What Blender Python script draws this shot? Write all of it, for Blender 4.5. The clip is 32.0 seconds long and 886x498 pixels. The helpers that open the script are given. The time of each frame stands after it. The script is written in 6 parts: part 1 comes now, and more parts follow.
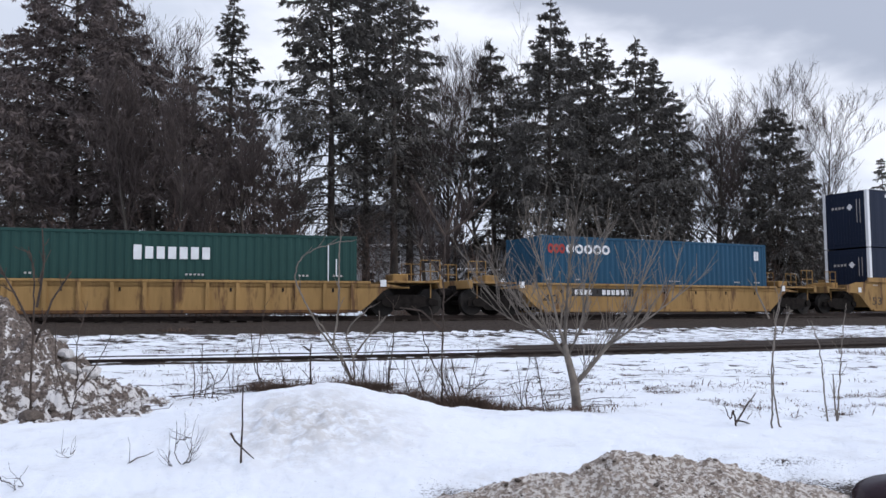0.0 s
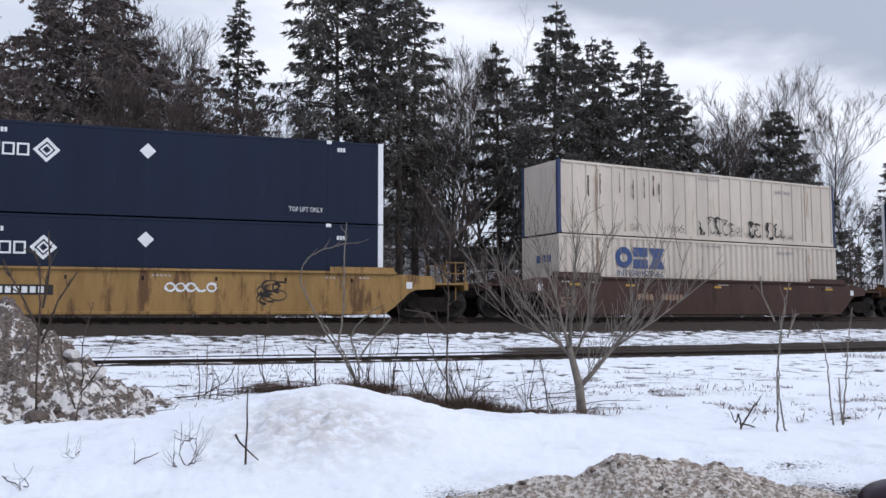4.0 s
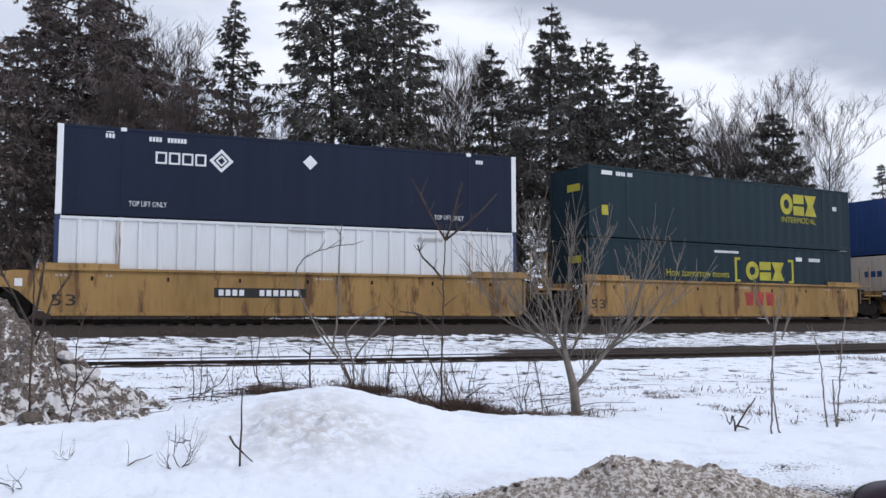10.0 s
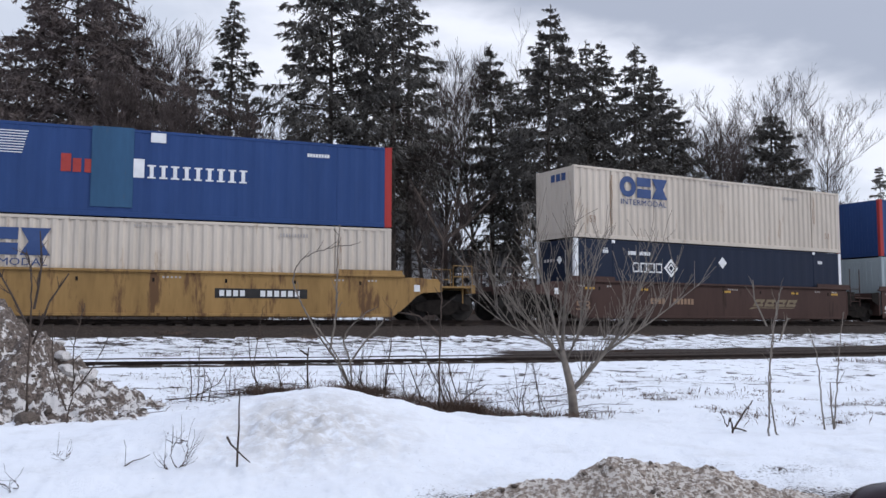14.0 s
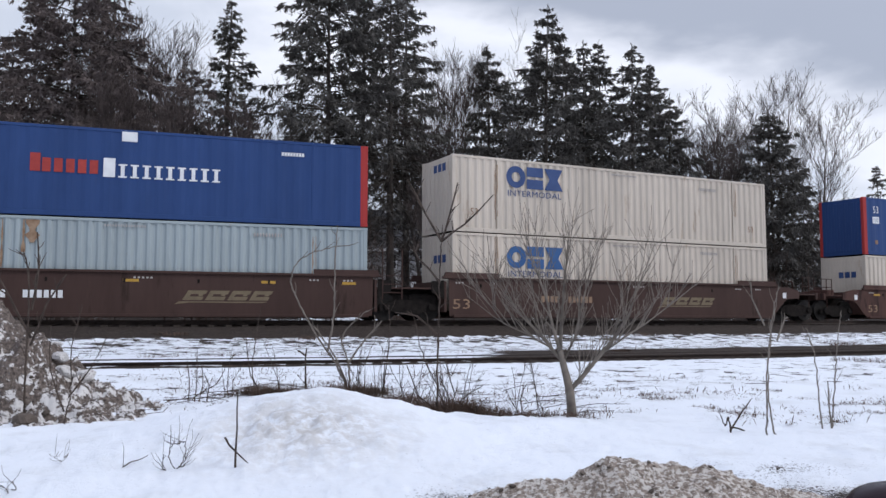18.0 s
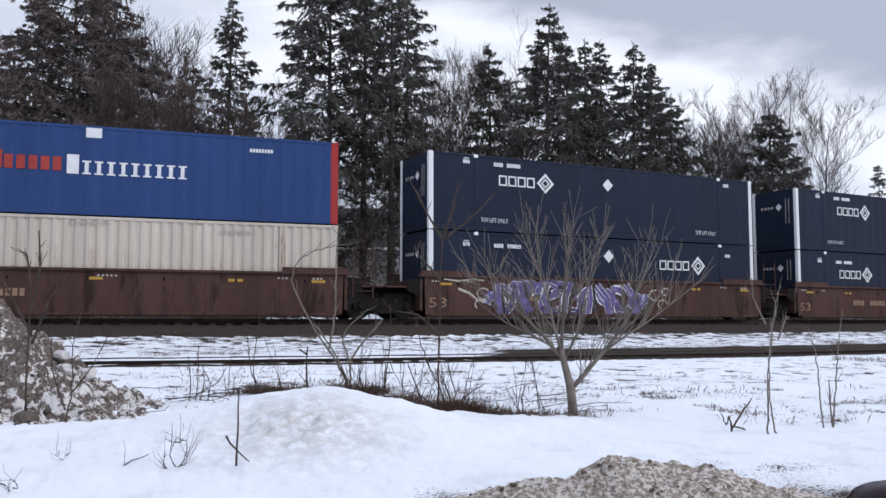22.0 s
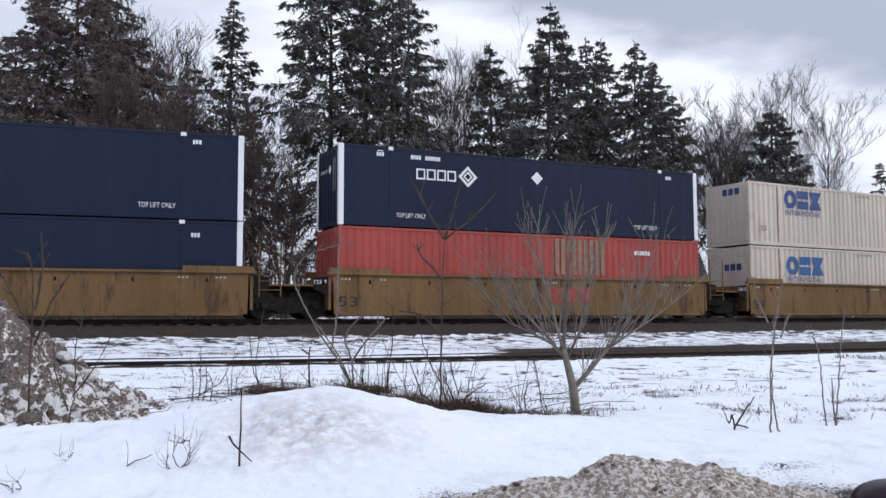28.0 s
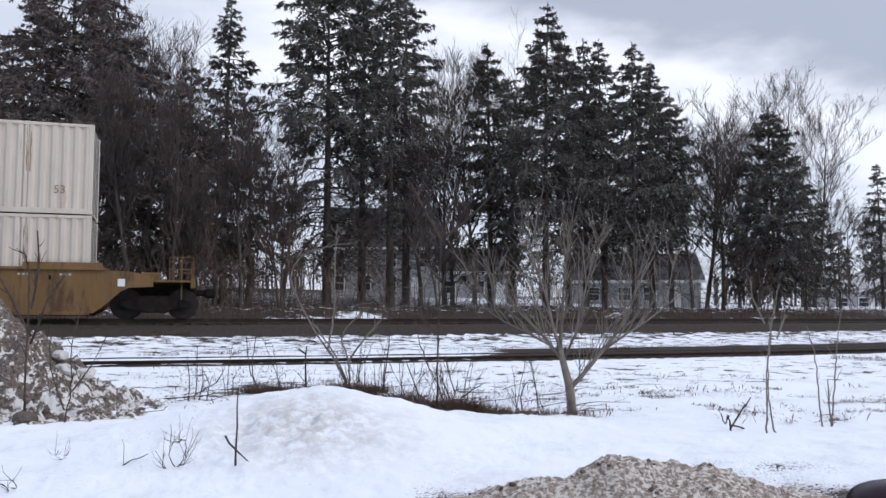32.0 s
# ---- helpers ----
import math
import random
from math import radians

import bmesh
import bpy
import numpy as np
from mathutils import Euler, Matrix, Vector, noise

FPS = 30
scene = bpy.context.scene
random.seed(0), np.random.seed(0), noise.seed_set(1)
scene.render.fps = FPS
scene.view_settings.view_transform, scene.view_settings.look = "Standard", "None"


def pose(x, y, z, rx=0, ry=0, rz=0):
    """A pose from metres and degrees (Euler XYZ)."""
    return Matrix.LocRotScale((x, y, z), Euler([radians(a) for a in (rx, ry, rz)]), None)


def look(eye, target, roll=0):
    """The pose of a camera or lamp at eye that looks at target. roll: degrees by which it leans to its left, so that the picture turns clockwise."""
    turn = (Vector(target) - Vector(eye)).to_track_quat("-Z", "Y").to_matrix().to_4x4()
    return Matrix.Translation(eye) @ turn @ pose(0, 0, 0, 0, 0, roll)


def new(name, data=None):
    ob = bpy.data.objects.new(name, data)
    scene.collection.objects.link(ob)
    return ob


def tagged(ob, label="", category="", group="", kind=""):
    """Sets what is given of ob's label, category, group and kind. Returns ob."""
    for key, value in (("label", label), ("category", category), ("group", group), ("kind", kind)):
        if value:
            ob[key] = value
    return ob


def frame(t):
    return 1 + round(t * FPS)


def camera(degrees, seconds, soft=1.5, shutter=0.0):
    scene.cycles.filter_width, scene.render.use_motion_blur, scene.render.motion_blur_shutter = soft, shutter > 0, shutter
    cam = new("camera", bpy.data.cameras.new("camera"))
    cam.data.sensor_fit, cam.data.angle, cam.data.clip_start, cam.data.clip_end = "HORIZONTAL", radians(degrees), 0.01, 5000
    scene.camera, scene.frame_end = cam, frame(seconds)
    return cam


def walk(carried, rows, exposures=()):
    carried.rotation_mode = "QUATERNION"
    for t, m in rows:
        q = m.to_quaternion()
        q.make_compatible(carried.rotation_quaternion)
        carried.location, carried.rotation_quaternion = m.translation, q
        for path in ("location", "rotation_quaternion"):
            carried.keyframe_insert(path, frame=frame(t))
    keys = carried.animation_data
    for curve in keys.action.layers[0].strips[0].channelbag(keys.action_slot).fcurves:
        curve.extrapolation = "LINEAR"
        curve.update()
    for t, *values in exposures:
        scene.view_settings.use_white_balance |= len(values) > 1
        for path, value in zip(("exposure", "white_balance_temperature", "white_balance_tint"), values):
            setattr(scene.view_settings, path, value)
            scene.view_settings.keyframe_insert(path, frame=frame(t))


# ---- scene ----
# ---- camera ----
cam = camera(53.66, 32.0, soft=1.5)
EYE = Vector((0.0, 0.0, -0.07))
# seconds, heading to the right of +Y, tilt up, roll: a held camera that drifts a little
AIM = [
    (0, 15.699, 4.445, -0.33), (0.5, 15.676, 4.438, -0.31), (1, 15.676, 4.323, -0.22), (1.5, 15.506, 4.349, -0.21), (2, 15.381, 4.430, -0.21),
    (2.5, 15.255, 4.526, -0.24), (3, 15.233, 4.534, -0.16), (3.5, 15.309, 4.544, -0.10), (5.5, 15.561, 4.761, -0.30), (6, 15.626, 4.761, -0.30),
    (6.5, 15.681, 4.728, -0.32), (7, 15.673, 4.736, -0.33), (7.5, 15.650, 4.776, -0.36), (8, 15.747, 4.671, -0.29), (8.5, 15.730, 4.624, -0.24),
    (9, 15.721, 4.583, -0.16), (9.5, 15.705, 4.649, -0.14), (10, 15.697, 4.697, -0.07), (10.5, 15.703, 4.666, -0.02), (11, 15.653, 4.610, 0.04),
    (11.5, 15.601, 4.545, 0.07), (12, 15.657, 4.577, 0.06), (12.5, 15.623, 4.610, 0.03), (13, 15.645, 4.610, 0.02), (13.5, 15.657, 4.674, 0.07),
    (14, 15.818, 4.772, 0.12), (14.5, 15.845, 4.764, 0.16), (16.5, 15.944, 4.795, 0.01), (17, 15.951, 4.722, 0.02), (17.5, 15.953, 4.714, 0.05),
    (18, 15.962, 4.779, -0.02), (18.5, 15.961, 4.787, -0.03), (19, 15.957, 4.763, 0.00), (19.5, 15.936, 4.666, 0.04), (20, 15.954, 4.666, 0.03),
    (20.5, 15.915, 4.722, -0.01), (21, 15.920, 4.730, -0.01), (21.5, 15.922, 4.722, 0.01), (22, 15.889, 4.698, 0.03), (22.5, 15.952, 4.618, 0.02),
    (23, 15.899, 4.657, -0.01), (23.5, 15.798, 4.673, -0.01), (24, 15.728, 4.746, -0.03), (24.5, 15.784, 4.673, -0.01), (25, 15.734, 4.642, -0.04),
    (25.5, 15.798, 4.681, -0.01), (27.5, 15.704, 4.704, -0.17), (28, 15.763, 4.665, -0.20), (28.5, 15.884, 4.631, -0.20), (29, 15.825, 4.648, -0.21),
    (29.5, 15.938, 4.600, -0.15), (30, 15.924, 4.641, -0.08), (30.5, 15.984, 4.610, -0.03), (31, 15.967, 4.617, -0.03), (31.5, 15.969, 4.665, -0.03),
    (32, 15.962, 4.666, -0.04),
]


def aim(yaw, tilt):
    a, b = radians(yaw), radians(tilt)
    return EYE + Vector((math.sin(a) * math.cos(b), math.cos(a) * math.cos(b), math.sin(b)))


walk(cam, [(t, look(EYE, aim(yaw, tilt), roll)) for t, yaw, tilt, roll in AIM], exposures=[(0, 0.24), (5, 0.20), (6, 0.12), (7, 0.20), (12, 0.20), (14, 0.16), (17, 0.17), (20, 0.12), (23, 0.25), (28, 0.24), (30, 0.14), (31, 0.14), (32, 0.24)])

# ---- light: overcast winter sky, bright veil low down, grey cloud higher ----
world = bpy.data.worlds.new("overcast_sky")
scene.world = world
world.use_nodes = True
wn, wl = world.node_tree.nodes, world.node_tree.links
wn.clear()


def wnode(kind, **sets):
    n = wn.new(kind)
    for k, v in sets.items():
        n.inputs[k].default_value = v
    return n


w_out, w_mix = wn.new("ShaderNodeOutputWorld"), wn.new("ShaderNodeMixShader")
w_sky = wn.new("ShaderNodeTexSky")
w_sky.sky_type, w_sky.sun_disc = "NISHITA", False
SUN_ELEVATION, SUN_HEADING = radians(38), radians(122)
w_sky.sun_elevation, w_sky.sun_rotation = SUN_ELEVATION, SUN_HEADING
w_bg1, w_bg2 = wnode("ShaderNodeBackground", Strength=0.1), wnode("ShaderNodeBackground", Strength=1.0)
w_co = wn.new("ShaderNodeTexCoord")
w_sep = wn.new("ShaderNodeSeparateXYZ")
w_map = wn.new("ShaderNodeMapping")
w_map.inputs["Scale"].default_value = (1.0, 1.0, 2.6)
w_map.inputs["Location"].default_value = (0.35, 0.1, 0.0)
w_noise = wnode("ShaderNodeTexNoise", Scale=3.2, Detail=5.0, Roughness=0.5)
w_fine = wnode("ShaderNodeTexNoise", Scale=9.0, Detail=5.0, Roughness=0.55)
w_add = wn.new("ShaderNodeMath")
w_add.operation = "MULTIPLY_ADD"
w_add.inputs[1].default_value = 0.34
w_add2 = wn.new("ShaderNodeMath")
w_add2.operation = "MULTIPLY_ADD"
w_add2.inputs[1].default_value = 0.08
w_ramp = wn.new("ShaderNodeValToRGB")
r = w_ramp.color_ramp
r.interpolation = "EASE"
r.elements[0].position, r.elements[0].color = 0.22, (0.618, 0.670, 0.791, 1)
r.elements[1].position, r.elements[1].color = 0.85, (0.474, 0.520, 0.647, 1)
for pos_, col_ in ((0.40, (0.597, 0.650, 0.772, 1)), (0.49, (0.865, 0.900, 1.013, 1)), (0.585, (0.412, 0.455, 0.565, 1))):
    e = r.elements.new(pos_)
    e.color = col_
wl.new(w_co.outputs["Generated"], w_sep.inputs[0])
wl.new(w_co.outputs["Generated"], w_map.inputs[0])
wl.new(w_map.outputs[0], w_noise.inputs["Vector"])
wl.new(w_map.outputs[0], w_fine.inputs["Vector"])
wl.new(w_noise.outputs[0], w_add.inputs[0])
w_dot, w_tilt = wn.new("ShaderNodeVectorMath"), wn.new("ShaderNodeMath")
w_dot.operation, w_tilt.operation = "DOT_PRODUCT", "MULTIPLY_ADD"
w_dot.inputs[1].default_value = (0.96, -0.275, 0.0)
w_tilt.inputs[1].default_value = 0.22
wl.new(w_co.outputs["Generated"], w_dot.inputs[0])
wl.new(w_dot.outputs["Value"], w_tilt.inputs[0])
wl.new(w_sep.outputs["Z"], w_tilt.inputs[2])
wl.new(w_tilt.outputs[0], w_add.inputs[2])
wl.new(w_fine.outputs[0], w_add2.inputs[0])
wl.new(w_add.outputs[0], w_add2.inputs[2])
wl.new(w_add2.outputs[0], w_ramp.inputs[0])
# an overcast sky grows brighter towards the zenith
w_zen, w_up = wn.new("ShaderNodeMapRange"), wn.new("ShaderNodeVectorMath")
w_zen.inputs[1].default_value, w_zen.inputs[2].default_value, w_zen.inputs[3].default_value, w_zen.inputs[4].default_value = 0.36, 1.0, 1.0, 1.9
w_up.operation = "SCALE"
wl.new(w_sep.outputs["Z"], w_zen.inputs[0])
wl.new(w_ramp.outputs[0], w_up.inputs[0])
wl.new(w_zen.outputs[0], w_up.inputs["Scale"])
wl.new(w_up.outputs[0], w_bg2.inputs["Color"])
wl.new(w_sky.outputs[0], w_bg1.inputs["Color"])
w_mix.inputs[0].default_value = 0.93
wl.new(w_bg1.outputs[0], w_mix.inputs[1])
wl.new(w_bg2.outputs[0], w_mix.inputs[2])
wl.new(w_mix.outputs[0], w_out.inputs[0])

sun = new("sun", bpy.data.lights.new("sun", "SUN"))
sun.data.energy, sun.data.angle, sun.data.color = 1.2, radians(24), (1.0, 0.975, 0.945)
sun_from = Vector((math.sin(SUN_HEADING) * math.cos(SUN_ELEVATION), math.cos(SUN_HEADING) * math.cos(SUN_ELEVATION), math.sin(SUN_ELEVATION)))
sun.matrix_world = look(sun_from * 60, (0, 0, 0))

# ---- materials ----


def material(name, low, high, rough=0.8, metal=0.0, scale=3.0, fine=40.0, bump=0.15, depth=0.01, spots=None, streak=1.0, per_piece=0.0, gloss=0.3):
    """A surface of two mixed tones: broad patches, fine grain and relief, and, if spots = (colour, scale, amount), stains."""
    m = bpy.data.materials.new(name)
    m.use_nodes = True
    n, l = m.node_tree.nodes, m.node_tree.links
    b = n["Principled BSDF"]
    b.inputs["Roughness"].default_value, b.inputs["Metallic"].default_value = rough, metal
    b.inputs["Specular IOR Level"].default_value = gloss
    co, mp = n.new("ShaderNodeTexCoord"), n.new("ShaderNodeMapping")
    mp.inputs["Scale"].default_value = (1, 1, 1 / streak)
    l.new(co.outputs["Object"], mp.inputs[0])
    big, small = n.new("ShaderNodeTexNoise"), n.new("ShaderNodeTexNoise")
    big.inputs["Scale"].default_value, big.inputs["Detail"].default_value = scale, 4
    small.inputs["Scale"].default_value, small.inputs["Detail"].default_value = fine, 3
    for t in (big, small):
        l.new(mp.outputs[0], t.inputs["Vector"])
    add = n.new("ShaderNodeMath")
    add.operation = "MULTIPLY_ADD"
    add.inputs[1].default_value = 0.35
    l.new(small.outputs[0], add.inputs[0])
    l.new(big.outputs[0], add.inputs[2])
    ramp = n.new("ShaderNodeMapRange")
    ramp.inputs[1].default_value, ramp.inputs[2].default_value = 0.42, 0.92
    l.new(add.outputs[0], ramp.inputs[0])
    mix = n.new("ShaderNodeMix")
    mix.data_type = "RGBA"
    mix.inputs[6].default_value, mix.inputs[7].default_value = (*low, 1), (*high, 1)
    l.new(ramp.outputs[0], mix.inputs[0])
    out = mix.outputs[2]
    if per_piece:
        info, hsv, mr = n.new("ShaderNodeObjectInfo"), n.new("ShaderNodeHueSaturation"), n.new("ShaderNodeMapRange")
        mr.inputs[3].default_value, mr.inputs[4].default_value = 1 - per_piece, 1 + per_piece
        l.new(info.outputs["Random"], mr.inputs[0])
        l.new(mr.outputs[0], hsv.inputs["Value"])
        l.new(out, hsv.inputs["Color"])
        out = hsv.outputs[0]
    if spots:
        colour, sscale, amount = spots
        sn, sr, sm = n.new("ShaderNodeTexNoise"), n.new("ShaderNodeMapRange"), n.new("ShaderNodeMix")
        sm.data_type = "RGBA"
        sn.inputs["Scale"].default_value, sn.inputs["Detail"].default_value, sn.inputs["Roughness"].default_value = sscale, 6, 0.65
        l.new(mp.outputs[0], sn.inputs["Vector"])
        sr.inputs[1].default_value, sr.inputs[2].default_value = 0.68 - amount * 0.3, 0.78 - amount * 0.3
        l.new(sn.outputs[0], sr.inputs[0])
        l.new(sr.outputs[0], sm.inputs[0])
        l.new(out, sm.inputs[6])
        sm.inputs[7].default_value = (*colour, 1)
        out = sm.outputs[2]
    l.new(out, b.inputs["Base Color"])
    if bump:
        bp = n.new("ShaderNodeBump")
        bp.inputs["Strength"].default_value, bp.inputs["Distance"].default_value = bump, depth
        l.new(add.outputs[0], bp.inputs["Height"])
        l.new(bp.outputs[0], b.inputs["Normal"])
    return m


def paint(name, c, wear=0.12, rough=0.55, grime=(0.10, 0.085, 0.07), grime_amount=0.12):
    """Weathered sheet-steel paint with vertical run-off streaks."""
    return material(name, tuple(v * (1 - wear) for v in c), tuple(min(1, v * (1 + wear)) for v in c), rough, 0, 0.7, 9, 0.08, 0.004, (grime, 2.4, grime_amount), 5.0, gloss=0.12)


M = {
    "white": paint("ribbed_white_paint", (0.515, 0.455, 0.39), 0.14, 0.55, (0.38, 0.30, 0.23), 0.30),
    "cool_white": paint("smooth_white_paint", (0.62, 0.63, 0.64), 0.08, 0.5, (0.42, 0.42, 0.40), 0.12),
    "navy": paint("navy_paint", (0.0135, 0.0195, 0.038), 0.10, 0.5, (0.03, 0.035, 0.05), 0.15),
    "blue": paint("royal_blue_paint", (0.026, 0.056, 0.158), 0.12, 0.5, (0.04, 0.06, 0.14), 0.1),
    "green": paint("dark_green_paint", (0.013, 0.027, 0.036), 0.10, 0.5, (0.03, 0.035, 0.035), 0.12),
    "leaf_green": paint("green_box_paint", (0.020, 0.054, 0.048), 0.12, 0.55, (0.03, 0.06, 0.05), 0.15),
    "sea_blue": paint("mid_blue_paint", (0.020, 0.066, 0.115), 0.12, 0.55, (0.04, 0.08, 0.13), 0.15),
    "grey": paint("grey_box_paint", (0.30, 0.345, 0.36), 0.10, 0.55, (0.22, 0.12, 0.06), 0.1),
    "red": paint("faded_red_paint", (0.32, 0.066, 0.056), 0.16, 0.6, (0.30, 0.08, 0.06), 0.15),
    "post_red": paint("red_post_paint", (0.33, 0.040, 0.038)),
    "navy_post": paint("faded_navy_post_paint", (0.040, 0.055, 0.115), 0.15),
    "post_white": paint("white_post_paint", (0.72, 0.73, 0.74), 0.06),
    "yellow": paint("weathered_yellow_paint", (0.285, 0.175, 0.070), 0.28, 0.7, (0.125, 0.070, 0.038), 0.52),
    "dull_yellow": paint("dirty_yellow_paint", (0.155, 0.094, 0.044), 0.27, 0.75, (0.085, 0.052, 0.032), 0.50),
    "old_yellow": paint("rusted_yellow_paint", (0.125, 0.066, 0.032), 0.32, 0.78, (0.058, 0.034, 0.024), 0.60),
    "brown": paint("oxide_brown_paint", (0.060, 0.036, 0.031), 0.2, 0.7, (0.035, 0.022, 0.018), 0.3),
    "rust": paint("rust_brown_paint", (0.074, 0.040, 0.034), 0.28, 0.75, (0.034, 0.020, 0.018), 0.50),
    "dark_steel": material("dark_greasy_steel", (0.009, 0.008, 0.0075), (0.024, 0.020, 0.018), 0.9, 0.0, 6, 60, 0.2, gloss=0.08),
    "wheel_steel": material("worn_wheel_steel", (0.012, 0.010, 0.009), (0.03, 0.026, 0.023), 0.7, 0.2, 6, 60, 0.1),
    "rail_steel": material("rusted_rail_steel", (0.018, 0.013, 0.011), (0.045, 0.03, 0.024), 0.7, 0.2, 3, 50, 0.2),
    "tie": material("creosoted_tie", (0.02, 0.016, 0.013), (0.05, 0.04, 0.033), 0.9, 0, 5, 60, 0.4, per_piece=0.2),
    "ink_white": material("stencil_white", (0.60, 0.61, 0.62), (0.74, 0.75, 0.76), 0.6, 0, 3, 30, 0),
    "ink_blue": material("logo_blue", (0.02, 0.072, 0.20), (0.035, 0.105, 0.26), 0.55, 0, 2, 12, 0),
    "ink_navy": material("faded_logo_navy", (0.022, 0.05, 0.15), (0.04, 0.075, 0.19), 0.6, 0, 2, 12, 0),
    "ink_yellow": material("logo_yellow", (0.30, 0.27, 0.025), (0.42, 0.38, 0.04), 0.55, 0, 2, 12, 0),
    "ink_dark": material("stencil_black", (0.012, 0.012, 0.014), (0.03, 0.028, 0.026), 0.6, 0, 3, 30, 0),
    "ink_red": material("logo_red", (0.24, 0.028, 0.026), (0.38, 0.05, 0.04), 0.6, 0, 2, 12, 0),
    "ink_gold": material("dull_gold_lettering", (0.13, 0.10, 0.065), (0.19, 0.15, 0.095), 0.7, 0, 3, 30, 0),
    "ink_faint": material("faded_small_stencil", (0.30, 0.28, 0.27), (0.45, 0.42, 0.40), 0.7, 0, 3, 30, 0),
    "ink_pale": material("pale_spray_paint", (0.40, 0.37, 0.33), (0.52, 0.49, 0.44), 0.7, 0, 3, 30, 0),
    "rust_run": material("rust_run_off", (0.16, 0.085, 0.045), (0.36, 0.26, 0.18), 0.8, 0, 5, 30, 0),
    "ink_brown": material("faded_lettering", (0.20, 0.12, 0.08), (0.30, 0.20, 0.13), 0.7, 0, 3, 30, 0),
    "ink_purple": material("graffiti_purple", (0.03, 0.02, 0.085), (0.08, 0.05, 0.17), 0.6, 0, 1.5, 9, 0),
    "ink_lilac": material("graffiti_lilac", (0.045, 0.03, 0.13), (0.19, 0.155, 0.35), 0.6, 0, 2.2, 14, 0),
    "patch_blue": paint("repair_patch_blue", (0.035, 0.088, 0.165), 0.2),
    "reflector": material("yellow_reflector_tape", (0.36, 0.20, 0.03), (0.5, 0.30, 0.05), 0.5, 0, 5, 30, 0),
    "bark": material("spruce_bark", (0.035, 0.029, 0.026), (0.095, 0.080, 0.071), 0.95, 0, 3, 25, 0.5, 0.03, streak=3),
    "grey_bark": material("grey_bark", (0.05, 0.043, 0.038), (0.12, 0.105, 0.09), 0.95, 0, 4, 30, 0.4, 0.02, streak=3),
    "twig": material("bare_brown_twigs", (0.040, 0.031, 0.029), (0.090, 0.070, 0.065), 0.9, 0, 2, 20, 0),
    "pale_twig": material("pale_sapling_bark", (0.105, 0.09, 0.078), (0.225, 0.193, 0.163), 0.85, 0, 6, 50, 0.2, 0.004),
    "shrub_twig": material("dark_shrub_stems", (0.03, 0.022, 0.018), (0.085, 0.062, 0.05), 0.9, 0, 6, 50, 0.2, 0.004),
    "needle": material("spruce_needles", (0.056, 0.052, 0.048), (0.115, 0.107, 0.097), 0.8, 0, 0.6, 6, 0),
    "needle_brown": material("hemlock_needles_in_winter", (0.080, 0.064, 0.060), (0.165, 0.132, 0.124), 0.85, 0, 0.5, 6, 0),
    "bank_brush": material("red_brown_dead_brush", (0.050, 0.033, 0.028), (0.125, 0.085, 0.070), 0.95, 0, 0.6, 8, 0),
    "dead_grass": material("dead_grass", (0.050, 0.034, 0.027), (0.165, 0.110, 0.082), 0.95, 0, 2, 20, 0),
    "wall_pale": material("pale_grey_siding", (0.30, 0.30, 0.31), (0.40, 0.40, 0.40), 0.8, 0, 1, 12, 0.1),
    "roof_dark": material("dark_shingles", (0.03, 0.03, 0.035), (0.07, 0.068, 0.07), 0.9, 0, 2, 25, 0.3),
    "trim": material("white_trim", (0.6, 0.6, 0.61), (0.72, 0.72, 0.73), 0.6, 0, 2, 20, 0),
    "stone": material("pale_gravestone", (0.30, 0.30, 0.30), (0.45, 0.45, 0.44), 0.85, 0, 3, 20, 0.2),
    "fence": material("galvanised_wire", (0.16, 0.16, 0.16), (0.26, 0.26, 0.26), 0.5, 0.6, 5, 30, 0),
    "car_paint": material("dark_maroon_car_paint", (0.012, 0.004, 0.008), (0.022, 0.007, 0.013), 0.25, 0.2, 2, 30, 0),
    "black_plastic": material("black_plastic", (0.008, 0.008, 0.008), (0.016, 0.016, 0.016), 0.5, 0, 5, 60, 0.1),
}


def glass_material():
    m = bpy.data.materials.new("dark_window_glass")
    m.use_nodes = True
    b = m.node_tree.nodes["Principled BSDF"]
    b.inputs["Base Color"].default_value = (0.02, 0.023, 0.028, 1)
    b.inputs["Roughness"].default_value = 0.08
    return m


M["glass"] = glass_material()


